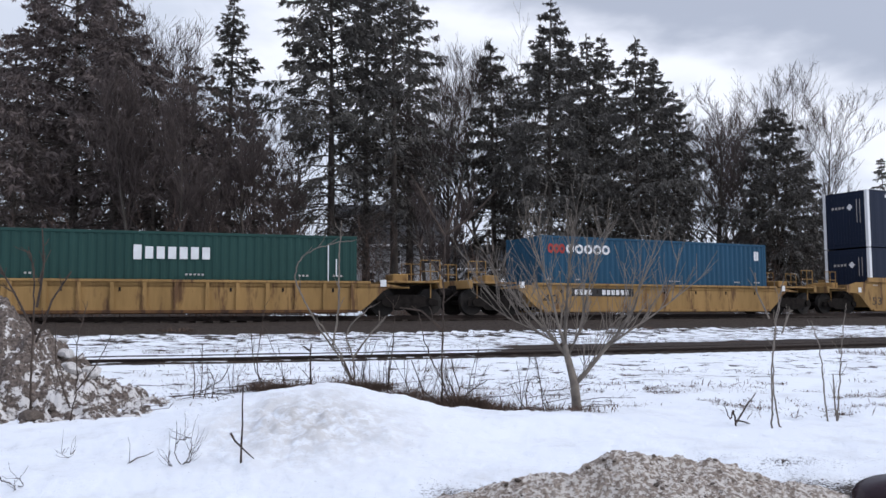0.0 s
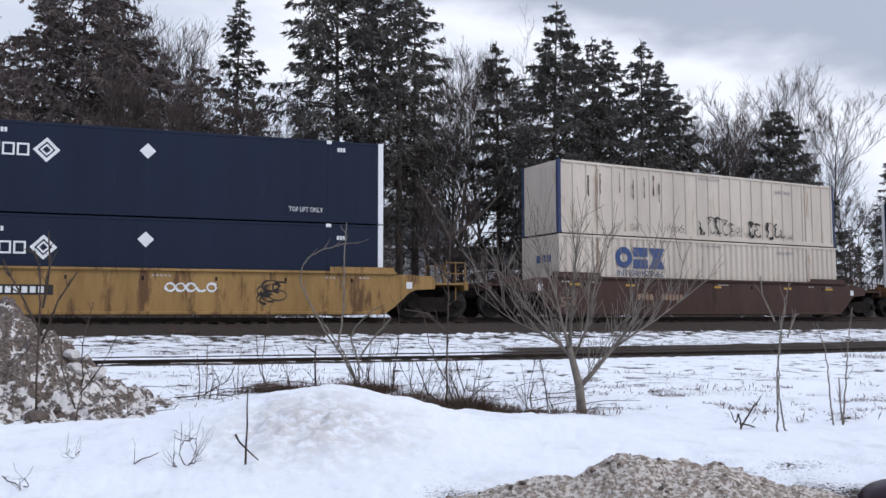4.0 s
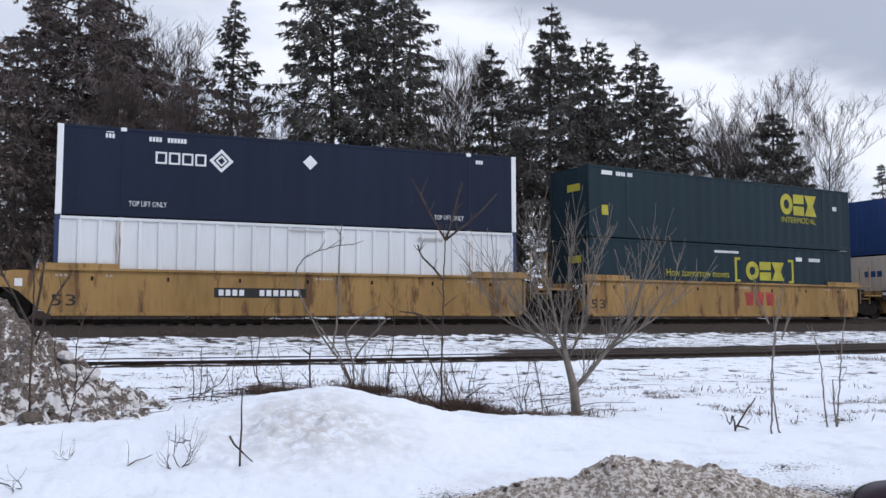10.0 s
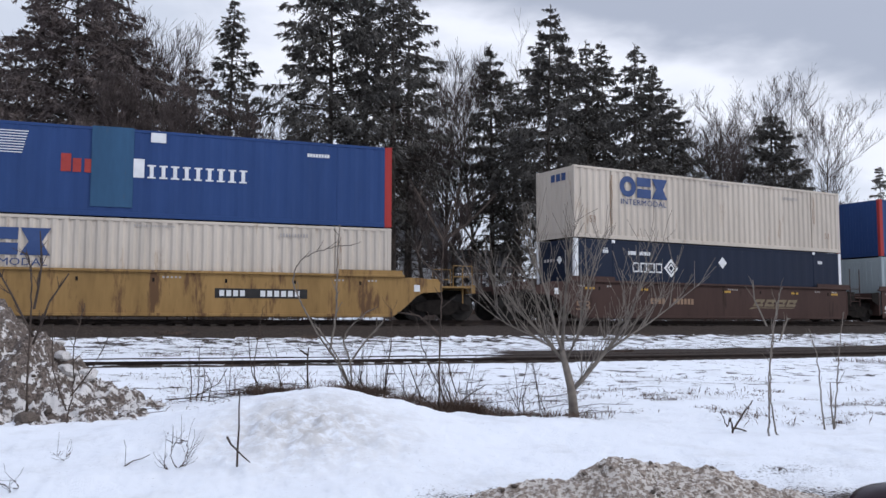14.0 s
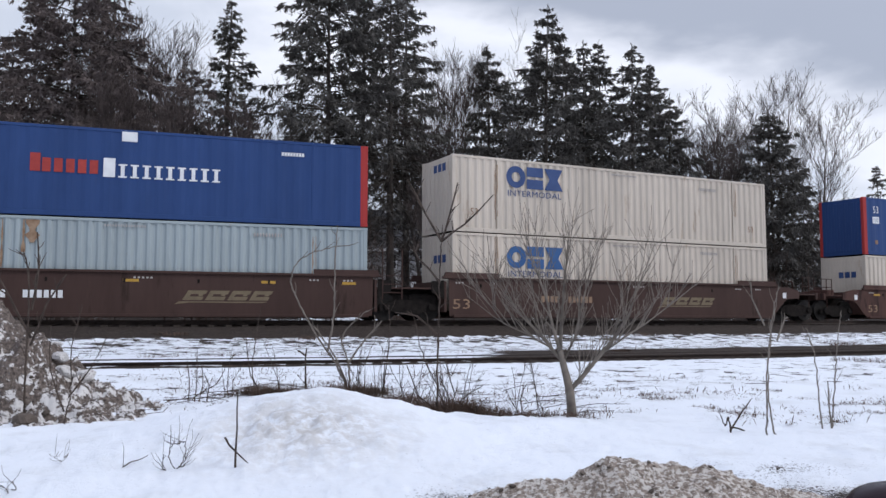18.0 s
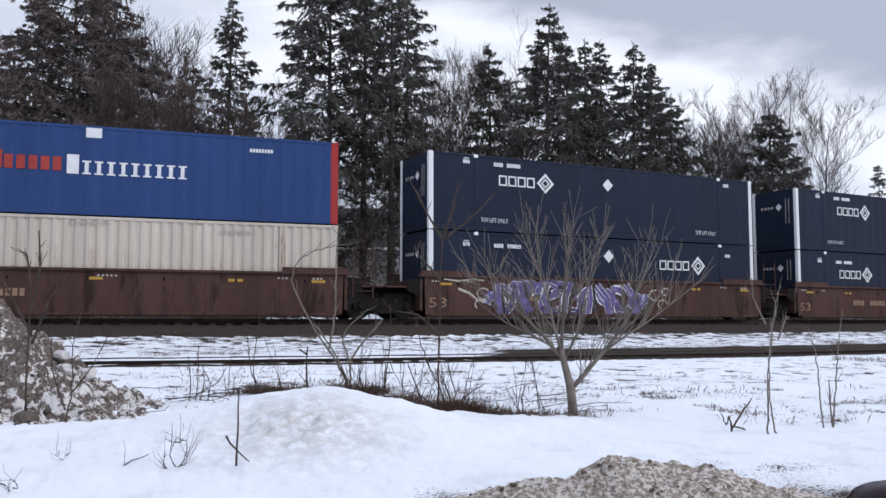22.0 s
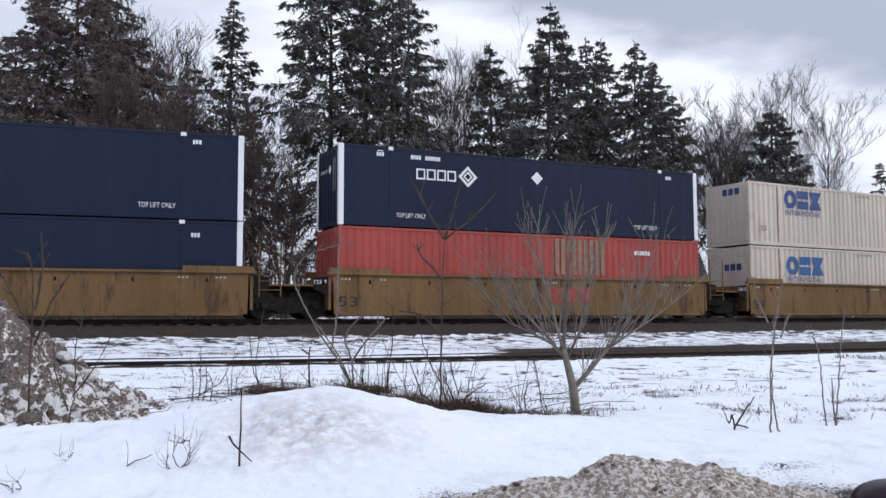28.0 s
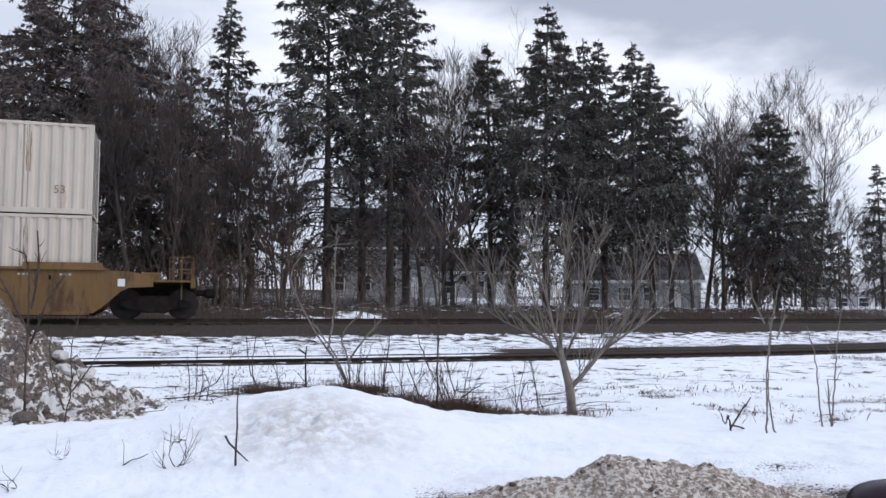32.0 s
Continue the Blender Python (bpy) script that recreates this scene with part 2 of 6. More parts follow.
def ground_material(name, snow, dirt_a, dirt_b, base_cover, patch_scale=(0.45, 1.3, 1.0), relief=18.0):
    """Snow over soil: the point attribute "bare" (0 to 1) moves the edge between the two, noise frays it."""
    m = bpy.data.materials.new(name)
    m.use_nodes = True
    n, l = m.node_tree.nodes, m.node_tree.links
    b = n["Principled BSDF"]
    co, mp = n.new("ShaderNodeTexCoord"), n.new("ShaderNodeMapping")
    mp.inputs["Scale"].default_value = patch_scale
    l.new(co.outputs["Object"], mp.inputs[0])

    def noise_(scale, detail, rough=0.6, src=None):
        t = n.new("ShaderNodeTexNoise")
        t.inputs["Scale"].default_value, t.inputs["Detail"].default_value, t.inputs["Roughness"].default_value = scale, detail, rough
        l.new(src or co.outputs["Object"], t.inputs["Vector"])
        return t.outputs[0]

    at = n.new("ShaderNodeAttribute")
    at.attribute_name = "bare"
    edge, fray = noise_(2.3, 9, 0.7, mp.outputs[0]), noise_(18, 6, 0.75)
    s1, s2, s3 = (n.new("ShaderNodeMath") for _ in range(3))
    s1.operation = s2.operation = "MULTIPLY_ADD"
    l.new(fray, s1.inputs[0])
    s1.inputs[1].default_value = 0.28
    l.new(edge, s1.inputs[2])
    l.new(at.outputs["Fac"], s2.inputs[0])
    s2.inputs[1].default_value = 0.62
    l.new(s1.outputs[0], s2.inputs[2])
    mr = n.new("ShaderNodeMapRange")
    mr.inputs[1].default_value, mr.inputs[2].default_value = base_cover + 0.01, base_cover + 0.05
    l.new(s2.outputs[0], mr.inputs[0])
    sp = n.new("ShaderNodeAttribute")
    sp.attribute_name = "speck"
    k1, k2, kx = n.new("ShaderNodeMath"), n.new("ShaderNodeMapRange"), n.new("ShaderNodeMath")
    k1.operation, kx.operation = "MULTIPLY_ADD", "MAXIMUM"
    l.new(sp.outputs["Fac"], k1.inputs[0])
    k1.inputs[1].default_value = 0.5
    l.new(noise_(34, 4, 0.7), k1.inputs[2])
    k2.inputs[1].default_value, k2.inputs[2].default_value = 0.72, 0.80
    l.new(k1.outputs[0], k2.inputs[0])
    l.new(mr.outputs[0], kx.inputs[0])
    l.new(k2.outputs[0], kx.inputs[1])
    dm, sm, top = (n.new("ShaderNodeMix") for _ in range(3))
    for x in (dm, sm, top):
        x.data_type = "RGBA"
    dm.inputs[6].default_value, dm.inputs[7].default_value = (*dirt_a, 1), (*dirt_b, 1)
    dr = n.new("ShaderNodeMapRange")
    dr.inputs[1].default_value, dr.inputs[2].default_value = 0.38, 0.66
    l.new(noise_(22, 6, 0.75), dr.inputs[0])
    l.new(dr.outputs[0], dm.inputs[0])
    sm.inputs[6].default_value = (*snow, 1)
    sm.inputs[7].default_value = (snow[0] * 0.80, snow[1] * 0.79, snow[2] * 0.77, 1)
    sr = n.new("ShaderNodeMapRange")
    sr.inputs[1].default_value, sr.inputs[2].default_value = 0.50, 0.76
    l.new(noise_(1.1, 7, 0.7), sr.inputs[0])
    l.new(sr.outputs[0], sm.inputs[0])
    # dirty crust where grit lies
    cr, cm, cc = n.new("ShaderNodeMapRange"), n.new("ShaderNodeMath"), n.new("ShaderNodeMix")
    cc.data_type, cm.operation = "RGBA", "MULTIPLY"
    cr.inputs[1].default_value, cr.inputs[2].default_value = 0.36, 0.56
    l.new(noise_(6.0, 7, 0.7), cr.inputs[0])
    l.new(cr.outputs[0], cm.inputs[0])
    ca = n.new("ShaderNodeAttribute")
    ca.attribute_name = "crust"
    l.new(ca.outputs["Fac"], cm.inputs[1])
    l.new(cm.outputs[0], cc.inputs[0])
    l.new(sm.outputs[2], cc.inputs[6])
    cc.inputs[7].default_value = (0.44, 0.405, 0.37, 1)
    l.new(kx.outputs[0], top.inputs[0])
    l.new(cc.outputs[2], top.inputs[6])
    l.new(dm.outputs[2], top.inputs[7])
    l.new(top.outputs[2], b.inputs["Base Color"])
    b.inputs["Roughness"].default_value = 0.85
    b.inputs["Specular IOR Level"].default_value = 0.06
    bp = n.new("ShaderNodeBump")
    bp.inputs["Strength"].default_value, bp.inputs["Distance"].default_value = 0.55, 0.05
    l.new(noise_(relief, 8, 0.7), bp.inputs["Height"])
    l.new(bp.outputs[0], b.inputs["Normal"])
    return m


SNOW = (0.79, 0.82, 0.87)
M["ground"] = ground_material("patchy_old_snow", SNOW, (0.022, 0.018, 0.016), (0.085, 0.069, 0.060), 0.90, (0.75, 1.6, 1.0))
M["stone_dark"] = material("dark_gravel", (0.05, 0.04, 0.035), (0.15, 0.12, 0.10), 0.9, 0, 8, 60, 0.3, per_piece=0.4)
M["stone_pale"] = material("pale_gravel", (0.26, 0.22, 0.19), (0.46, 0.41, 0.37), 0.9, 0, 8, 60, 0.3, per_piece=0.3)
M["clean_snow"] = material("clean_snow", (0.66, 0.68, 0.72), (0.80, 0.82, 0.86), 0.8, 0, 4, 40, 0.4, 0.02)
M["gravel_snow"] = ground_material("gravelly_snow", (0.60, 0.56, 0.52), (0.12, 0.094, 0.078), (0.40, 0.335, 0.285), 0.68, (10.0, 10.0, 10.0), 46.0)
M["dirty_snow"] = ground_material("dirty_ploughed_snow", (0.62, 0.60, 0.59), (0.045, 0.037, 0.033), (0.23, 0.188, 0.165), 0.71, (2.6, 2.6, 2.6), 14.0)

# ---- mesh helpers ----


class Shape:
    """Collects vertices and faces of one mesh."""

    def __init__(self):
        self.v, self.f = [], []

    def box(self, x0, x1, y0, y1, z0, z1, c=0.0):
        """A box; c chamfers its edges."""
        if not c:
            i = len(self.v)
            self.v += [(x, y, z) for z in (z0, z1) for x, y in ((x0, y0), (x1, y0), (x1, y1), (x0, y1))]
            self.f += [tuple(i + k for k in q) for q in ((3, 2, 1, 0), (4, 5, 6, 7), (0, 1, 5, 4), (1, 2, 6, 5), (2, 3, 7, 6), (3, 0, 4, 7))]
            return self
        rings = []
        for z, k in ((z0, c), (z0 + c, 0), (z1 - c, 0), (z1, c)):
            i = len(self.v)
            a, b, d, e = x0 + k, x1 - k, y0 + k, y1 - k
            self.v += [(a + c, d, z), (b - c, d, z), (b, d + c, z), (b, e - c, z), (b - c, e, z), (a + c, e, z), (a, e - c, z), (a, d + c, z)]
            rings.append(i)
        for p, q in zip(rings, rings[1:]):
            self.f += [(p + k, p + (k + 1) % 8, q + (k + 1) % 8, q + k) for k in range(8)]
        self.f += [tuple(rings[0] + k for k in range(7, -1, -1)), tuple(rings[3] + k for k in range(8))]
        return self

    def extrude(self, outline, y0, y1):
        """A closed outline of (x, z), counter-clockwise seen from -y, pushed from y0 to y1."""
        i, n = len(self.v), len(outline)
        self.v += [(x, y0, z) for x, z in outline] + [(x, y1, z) for x, z in outline]
        self.f += [tuple(range(i, i + n)), tuple(range(i + 2 * n - 1, i + n - 1, -1))]
        self.f += [(i + (k + 1) % n, i + k, i + n + k, i + n + (k + 1) % n) for k in range(n)]
        return self

    def tube(self, path, radii, n=5, cap=True):
        """A tapered tube along a path of points."""
        path = [Vector(p) for p in path]
        start = len(self.v)
        for k, p in enumerate(path):
            d = (path[min(k + 1, len(path) - 1)] - path[max(k - 1, 0)])
            d = d.normalized() if d.length > 1e-9 else Vector((0, 0, 1))
            u = d.cross(Vector((0.31, 0.17, 0.93)) if abs(d.z) < 0.9 else Vector((1, 0.2, 0))).normalized()
            w = d.cross(u)
            r = radii[k]
            self.v += [tuple(p + u * (r * math.cos(6.2832 * j / n)) + w * (r * math.sin(6.2832 * j / n))) for j in range(n)]
        for k in range(len(path) - 1):
            a, b = start + k * n, start + (k + 1) * n
            self.f += [(a + j, a + (j + 1) % n, b + (j + 1) % n, b + j) for j in range(n)]
        if cap:
            self.f += [tuple(start + j for j in range(n - 1, -1, -1)), tuple(start + (len(path) - 1) * n + j for j in range(n))]
        return self

    def wheel(self, x, y0, y1, z, r, n=24):
        """A disc with its axis along y."""
        i = len(self.v)
        for y in (y0, y1):
            self.v += [(x + r * math.cos(6.2832 * k / n), y, z + r * math.sin(6.2832 * k / n)) for k in range(n)]
        self.f += [tuple(range(i, i + n)), tuple(range(i + 2 * n - 1, i + n - 1, -1))]
        self.f += [(i + (k + 1) % n, i + k, i + n + k, i + n + (k + 1) % n) for k in range(n)]
        return self

    def mesh(self, name, mat, smooth=False):
        me = bpy.data.meshes.new(name)
        me.from_pydata(self.v, [], self.f)
        me.materials.append(mat)
        if smooth:
            me.polygons.foreach_set("use_smooth", [True] * len(me.polygons))
        me.update()
        return me


def part(name, shape, mat, parent=None, label="", smooth=False):
    me = shape if isinstance(shape, bpy.types.Mesh) else shape.mesh(name, mat, smooth)
    ob = new(name, me)
    ob.parent = parent
    if label:
        tagged(ob, label)
    return ob


def thing(name, label, category, group="", kind="", m=None):
    ob = new(name)
    tagged(ob, label, category, group, kind)
    if m is not None:
        ob.matrix_basis = m
    return ob


FONT_MESHES = {}


def lettering(text):
    """Vertices and faces of a word in the built-in font, height about 0.7 for capitals."""
    if text not in FONT_MESHES:
        cu = bpy.data.curves.new("lettering", "FONT")
        cu.body, cu.align_x, cu.align_y, cu.resolution_u = text, "CENTER", "CENTER", 2
        ob = new("lettering", cu)
        me = bpy.data.meshes.new_from_object(ob.evaluated_get(bpy.context.evaluated_depsgraph_get()))
        FONT_MESHES[text] = ([tuple(v.co) for v in me.vertices], [tuple(p.vertices) for p in me.polygons])
        bpy.data.objects.remove(ob)
    return FONT_MESHES[text]


def write_on(shape, text, x, z, width, height, y):
    """Lays a word flat on a side wall at the depth y (facing -y), stretched to width and height."""
    vs, fs = lettering(text)
    xs, ys = [v[0] for v in vs], [v[1] for v in vs]
    kx, kz = width / (max(xs) - min(xs)), height / (max(ys) - min(ys))
    cx, cz = (max(xs) + min(xs)) / 2, (max(ys) + min(ys)) / 2
    i = len(shape.v)
    shape.v += [(x + (v[0] - cx) * kx, y, z + (v[1] - cz) * kz) for v in vs]
    shape.f += [tuple(i + k for k in f) for f in fs]
    return shape


# ---- the line of the railway: a curve that runs out into a straight; the yard before it bends round a centre of its own ----
BENDS = [(-30.0, -3.43), (-12.0, 1.29), (0.0, 4.43), (12.0, 9.16), (24.0, 13.94), (36.0, 13.43), (60.0, 10.48)]
NEAR, STEP = 29.715, 0.5
YARD_RADIUS, YARD_NEAR, YARD_LEFT, YARD_RIGHT = 89.965, 30.817, -20.0, 48.0


def bend(s):
    """Heading of the line, in radians."""
    s = min(max(s, BENDS[0][0]), BENDS[-1][0])
    for (a, ha), (b, hb) in zip(BENDS, BENDS[1:]):
        if s <= b:
            return radians(ha + (hb - ha) * (s - a) / (b - a))
    return radians(BENDS[-1][1])


LINE = {0: (0.0, NEAR)}
HEADS = {k: bend(k * STEP) for k in range(-560, 561)}
for sign in (-1, 1):
    px_, py_ = LINE[0]
    for k in range(1, 561):
        h_ = bend(sign * (k - 0.5) * STEP)
        px_, py_ = px_ + sign * STEP * math.cos(h_), py_ + sign * STEP * math.sin(h_)
        LINE[sign * k] = (px_, py_)


def along(s, off=0.0):
    """The place s metres along the wagons' near side, off metres behind it, and the heading there."""
    k = min(max(math.floor(s / STEP), -560), 559)
    f = s / STEP - k
    a = HEADS[k] + (HEADS[k + 1] - HEADS[k]) * f
    (x0, y0), (x1, y1) = LINE[k], LINE[k + 1]
    return (x0 + (x1 - x0) * f - off * math.sin(a), y0 + (y1 - y0) * f + off * math.cos(a), a)


def along_yard(s, off=0.0):
    """The same for the siding and the open yard before the main line."""
    k = min(max(s, YARD_LEFT), YARD_RIGHT)
    a, rest = k / YARD_RADIUS, s - k
    rr = YARD_RADIUS - off
    return (rr * math.sin(a) + rest * math.cos(a), YARD_NEAR + YARD_RADIUS - rr * math.cos(a) + rest * math.sin(a), a)


def offset_from(x, y, cx, cy, radius, a0, a1):
    u, v = x - cx, cy - y
    a = math.atan2(u, v) if v > 0 else (1.5 if u > 0 else -1.5)
    a = min(max(a, a0), a1)
    return radius - (u * math.sin(a) + v * math.cos(a))


def behind_line(x, y):
    """How far a place lies behind the wagons' near side; in the yard, by the yard's own curve."""
    yard = offset_from(x, y, 0.0, YARD_NEAR + YARD_RADIUS, YARD_RADIUS, YARD_LEFT / YARD_RADIUS, YARD_RIGHT / YARD_RADIUS)
    if yard < -8.0:
        return yard
    if yard > 30.0:
        return yard
    s = x * (1 - 0.004 * yard)
    for _ in range(2):
        px, py, a = along(s)
        s += (x - px) * math.cos(a) + (y - py) * math.sin(a)
        s = min(max(s, -60.0), 70.0)
    px, py, a = along(s)
    line = (y - py) * math.cos(a) - (x - px) * math.sin(a)
    k = min(1.0, (yard + 8.0) / 5.0, (30.0 - yard) / 15.0)
    k = k * k * (3 - 2 * k)
    return yard + (line - yard) * k


def travel(t):
    """How far the train has still to come (positive) or has gone past, at t seconds."""
    u = (t - 16) / 16
    return -0.075 - 176.851 * u - 1.079 * u * u + 1.618 * u ** 3


# ---- ground ----
HEADING = radians(15.962)


def spot(side, depth):
    """World x, y of a place so far to the side of the camera's middle line and so far ahead."""
    return (side * math.cos(HEADING) + depth * math.sin(HEADING), depth * math.cos(HEADING) - side * math.sin(HEADING))


PROFILE = [(-200, -1.7), (-31, -1.64), (-23, -1.62), (-19.5, -1.53), (-17.2, -1.48), (-14.5, -1.32), (-12.6, -1.10), (-11.0, -1.045), (-10.74, -1.04), (-10.62, -0.955), (-9.3, -0.945), (-8, -0.95), (-5.2, -0.95),
           (-3.2, -0.84), (-1.7, -0.60), (-0.7, -0.30), (0.2, -0.20), (3.0, -0.20), (3.9, -0.36), (5, -0.36), (8, -0.05), (11, 0.32), (14, 0.50), (30, 1.25),
           (60, 2.9), (100, 5.0), (220, 9.0), (600, 14.0), (4000, 20.0)]


def smooth_step(v):
    v = min(max(v, 0.0), 1.0)
    return v * v * (3 - 2 * v)


def profile(off):
    for (a, za), (b, zb) in zip(PROFILE, PROFILE[1:]):
        if off <= b:
            return za + (zb - za) * max(0.0, (off - a) / (b - a))
    return PROFILE[-1][1]


def fbm(x, y, z=0.0, octaves=4):
    return noise.fractal(Vector((x, y, z)), 1.0, 2.0, octaves)


def ground_height(x, y):
    off = behind_line(x, y)
    z = profile(off)
    side, depth = x * math.cos(HEADING) - y * math.sin(HEADING), x * math.sin(HEADING) + y * math.cos(HEADING)
    # ploughed snow bank before the brush
    if depth < 16 and -7 < side < 7:
        u, v = side + 1.72, depth - 11.4
        wide = 1.2 if u > 0 else 1.45
        deep = 0.7 if v > 0 else 1.5
        z += 0.55 * math.exp(-0.5 * (abs(u / wide) ** 2.2) - 0.5 * (v / deep) ** 2)
        z += 0.16 * math.exp(-0.5 * ((side - 0.9) / 1.6) ** 2 - 0.5 * ((depth - 11.9) / 0.7) ** 2)
    if 8 < depth < 13 and -4.5 < side < 1:
        crust = math.exp(-0.5 * ((side + 1.75) / 0.85) ** 2 - 0.5 * ((depth - 9.7) / 0.85) ** 2)
        z += crust * (0.12 * abs(fbm(x * 2.6, y * 2.6, 8.3, 4)) + 0.05 * fbm(x * 6, y * 6, 2.3, 3) - 0.02)
    near = 1 if off < -13.5 else 0.12 if -11.5 < off < -8 else 0.35 if off < 5 else 1.2 + 2.4 * smooth_step((off - 5) / 3) * smooth_step((22 - off) / 6)
    z += near * (0.07 * fbm(x * 0.45, y * 0.45, 3.1, 3) + 0.018 * fbm(x * 2.3, y * 2.3, 7.7, 3))
    if off < -13 and 4 < depth < 17:
        z += 0.035 * max(0, fbm(x * 1.9, y * 1.9, 1.2, 3)) + 0.022 * abs(fbm(x * 5.5, y * 5.5, 9.2, 3)) + 0.010 * fbm(x * 17, y * 17, 4.4, 2)
    return z


def bareness(x, y):
    """How much soil colour shows through the snow, 0 to 1; strips by the siding rails paint in their shadows."""
    off = behind_line(x, y)
    side, depth = x * math.cos(HEADING) - y * math.sin(HEADING), x * math.sin(HEADING) + y * math.cos(HEADING)
    if off > 14:
        return 0.60 - 0.2 * smooth_step((off - 15) / 8) * smooth_step((side + 6) / 12) + 0.12 * (off > 60)
    if off > 11.5:
        return 0.60
    if off > 4.2:
        return 0.80 - 0.55 * max(0.0, fbm(x * 0.22, y * 0.22, 4.0, 3))
    if off > -1.5:
        return 0.95
    if off > -2.6:
        return 0.46
    if off > -9.2:
        right = smooth_step((side - 0.6) / 2.2)
        if off < -5.4:
            # dark strip behind the far siding rail, the rail's shadow drawn in soil colour
            line = 0.55 * (off < -8.5)
            return 0.20 + max(line, 0.74 * right * smooth_step((-5.2 - off) / 0.8))
        return 0.39
    if off > -12.4:
        right = smooth_step((side - 0.2) / 2.4)
        if -10.7 < off < -9.2:
            return 0.16 + 0.9 * right
        # dark strip before the near siding rail, its shadow put into the soil mask
        if -11.1 < off <= -10.7:
            return 0.72 + 0.2 * right
        return 0.18 + 0.10 * right
    b = 0.10
    if off > -15.5:
        b = 0.31
    # brushy line behind the snow bank
    line = 15.7 - 2.3 * smooth_step((side + 1.3) / 1.5)
    b += (0.26 + 0.55 * fbm(x * 0.9, y * 0.9, 6.5, 2)) * math.exp(-0.5 * ((depth - line) / 0.55) ** 2) * smooth_step((side + 3.9) / 0.8) * smooth_step((1.9 - side) / 0.6)
    if side > 1.5 and -19 < off < -13:
        b += 0.03
    if off < -19:
        b = 0.02
    if depth < 9.4 and side > 0.0:
        b += 0.10 * smooth_step((9.4 - depth) / 1.2) * smooth_step((depth - 3.5) / 2.0)
    return b


def speckle(x, y):
    """Grit lying on the snow, 0 to 1."""
    side, depth = x * math.cos(HEADING) - y * math.sin(HEADING), x * math.sin(HEADING) + y * math.cos(HEADING)
    if depth > 14:
        return 0.0
    s = 0.75 * smooth_step((8.9 - depth) / 0.9) * smooth_step((side + 0.6) / 0.8)
    s += 0.19
    s += 0.55 * math.exp(-0.5 * ((side - 3.1) / 0.9) ** 2 - 0.5 * ((depth - 9.3) / 0.4) ** 2)
    return min(1.0, s) * smooth_step((depth - 3.5) / 2.0) * (0.55 + 0.45 * fbm(x * 1.3, y * 1.3, 5.0, 2))


def crusted(x, y):
    """Dirty, lumpy crust on the snow bank and before the gravel, 0 to 1."""
    side, depth = x * math.cos(HEADING) - y * math.sin(HEADING), x * math.sin(HEADING) + y * math.cos(HEADING)
    c = 0.75 * math.exp(-0.5 * ((side + 1.6) / 0.75) ** 2 - 0.5 * ((depth - 9.9) / 0.8) ** 2)
    c += 0.35 * smooth_step((9.0 - depth) / 1.0) * smooth_step((side + 0.4) / 0.8) * smooth_step((depth - 3.5) / 2.0)
    return c


def build_ground():
    bearings = []
    a = -180.0
    while a < 180.0 - 1e-6:
        bearings.append(a)
        a += 0.22 if -16 <= a < 47 else 1.0 if -30 <= a < 70 else 5.0
    ranges, d = [], 0.6
    while d < 3500:
        ranges.append(d)
        d += 1.2 if d < 5 else 0.075 if d < 16 else 0.12 if d < 21 else 0.25 if d < 60 else d * 0.09
    verts, bare, speck, crust, faces = [(0, 0, ground_height(0, 0))], [0.0], [0.0], [0.0], []
    n = len(bearings)
    for d in ranges:
        for b in bearings:
            h = HEADING + radians(b - 15.962)
            x, y = d * math.sin(h), d * math.cos(h)
            verts.append((x, y, ground_height(x, y)))
            bare.append(bareness(x, y))
            speck.append(speckle(x, y) if d < 18 else 0.0)
            crust.append(crusted(x, y) if d < 14 else 0.0)
    for i in range(len(ranges) - 1):
        p, q = 1 + i * n, 1 + (i + 1) * n
        faces += [(p + k, q + k, q + (k + 1) % n, p + (k + 1) % n) for k in range(n)]
    faces += [(0, 1 + k, 1 + (k + 1) % n) for k in range(n)]
    me = bpy.data.meshes.new("ground")
    me.from_pydata(verts, [], faces)
    me.attributes.new("bare", "FLOAT", "POINT").data.foreach_set("value", bare)
    me.attributes.new("speck", "FLOAT", "POINT").data.foreach_set("value", speck)
    me.attributes.new("crust", "FLOAT", "POINT").data.foreach_set("value", crust)
    me.polygons.foreach_set("use_smooth", [True] * len(me.polygons))
    me.materials.append(M["ground"])
    me.update()
    return tagged(new("ground", me), "patchy old snow over brown grass and soil", "ground", kind="structure")


build_ground()


def rail_line(path, off, top, s0, s1, step=1.0):
    """One rail: foot, web and head swept along the line."""
    sec = [(-0.07, -0.17), (0.07, -0.17), (0.07, -0.15), (0.012, -0.13), (0.012, -0.04), (0.036, -0.032), (0.036, 0.0), (-0.036, 0.0), (-0.036, -0.032), (-0.012, -0.04), (-0.012, -0.13), (-0.07, -0.15)]
    sh, n = Shape(), len(sec)
    count = int((s1 - s0) / step) + 1
    for k in range(count):
        x, y, a = path(s0 + k * step, off)
        for u, z in sec:
            sh.v.append((x - u * math.sin(a), y + u * math.cos(a), top + z))
    for k in range(count - 1):
        p, q = k * n, (k + 1) * n
        sh.f += [(p + j, q + j, q + (j + 1) % n, p + (j + 1) % n) for j in range(n)]
    return sh


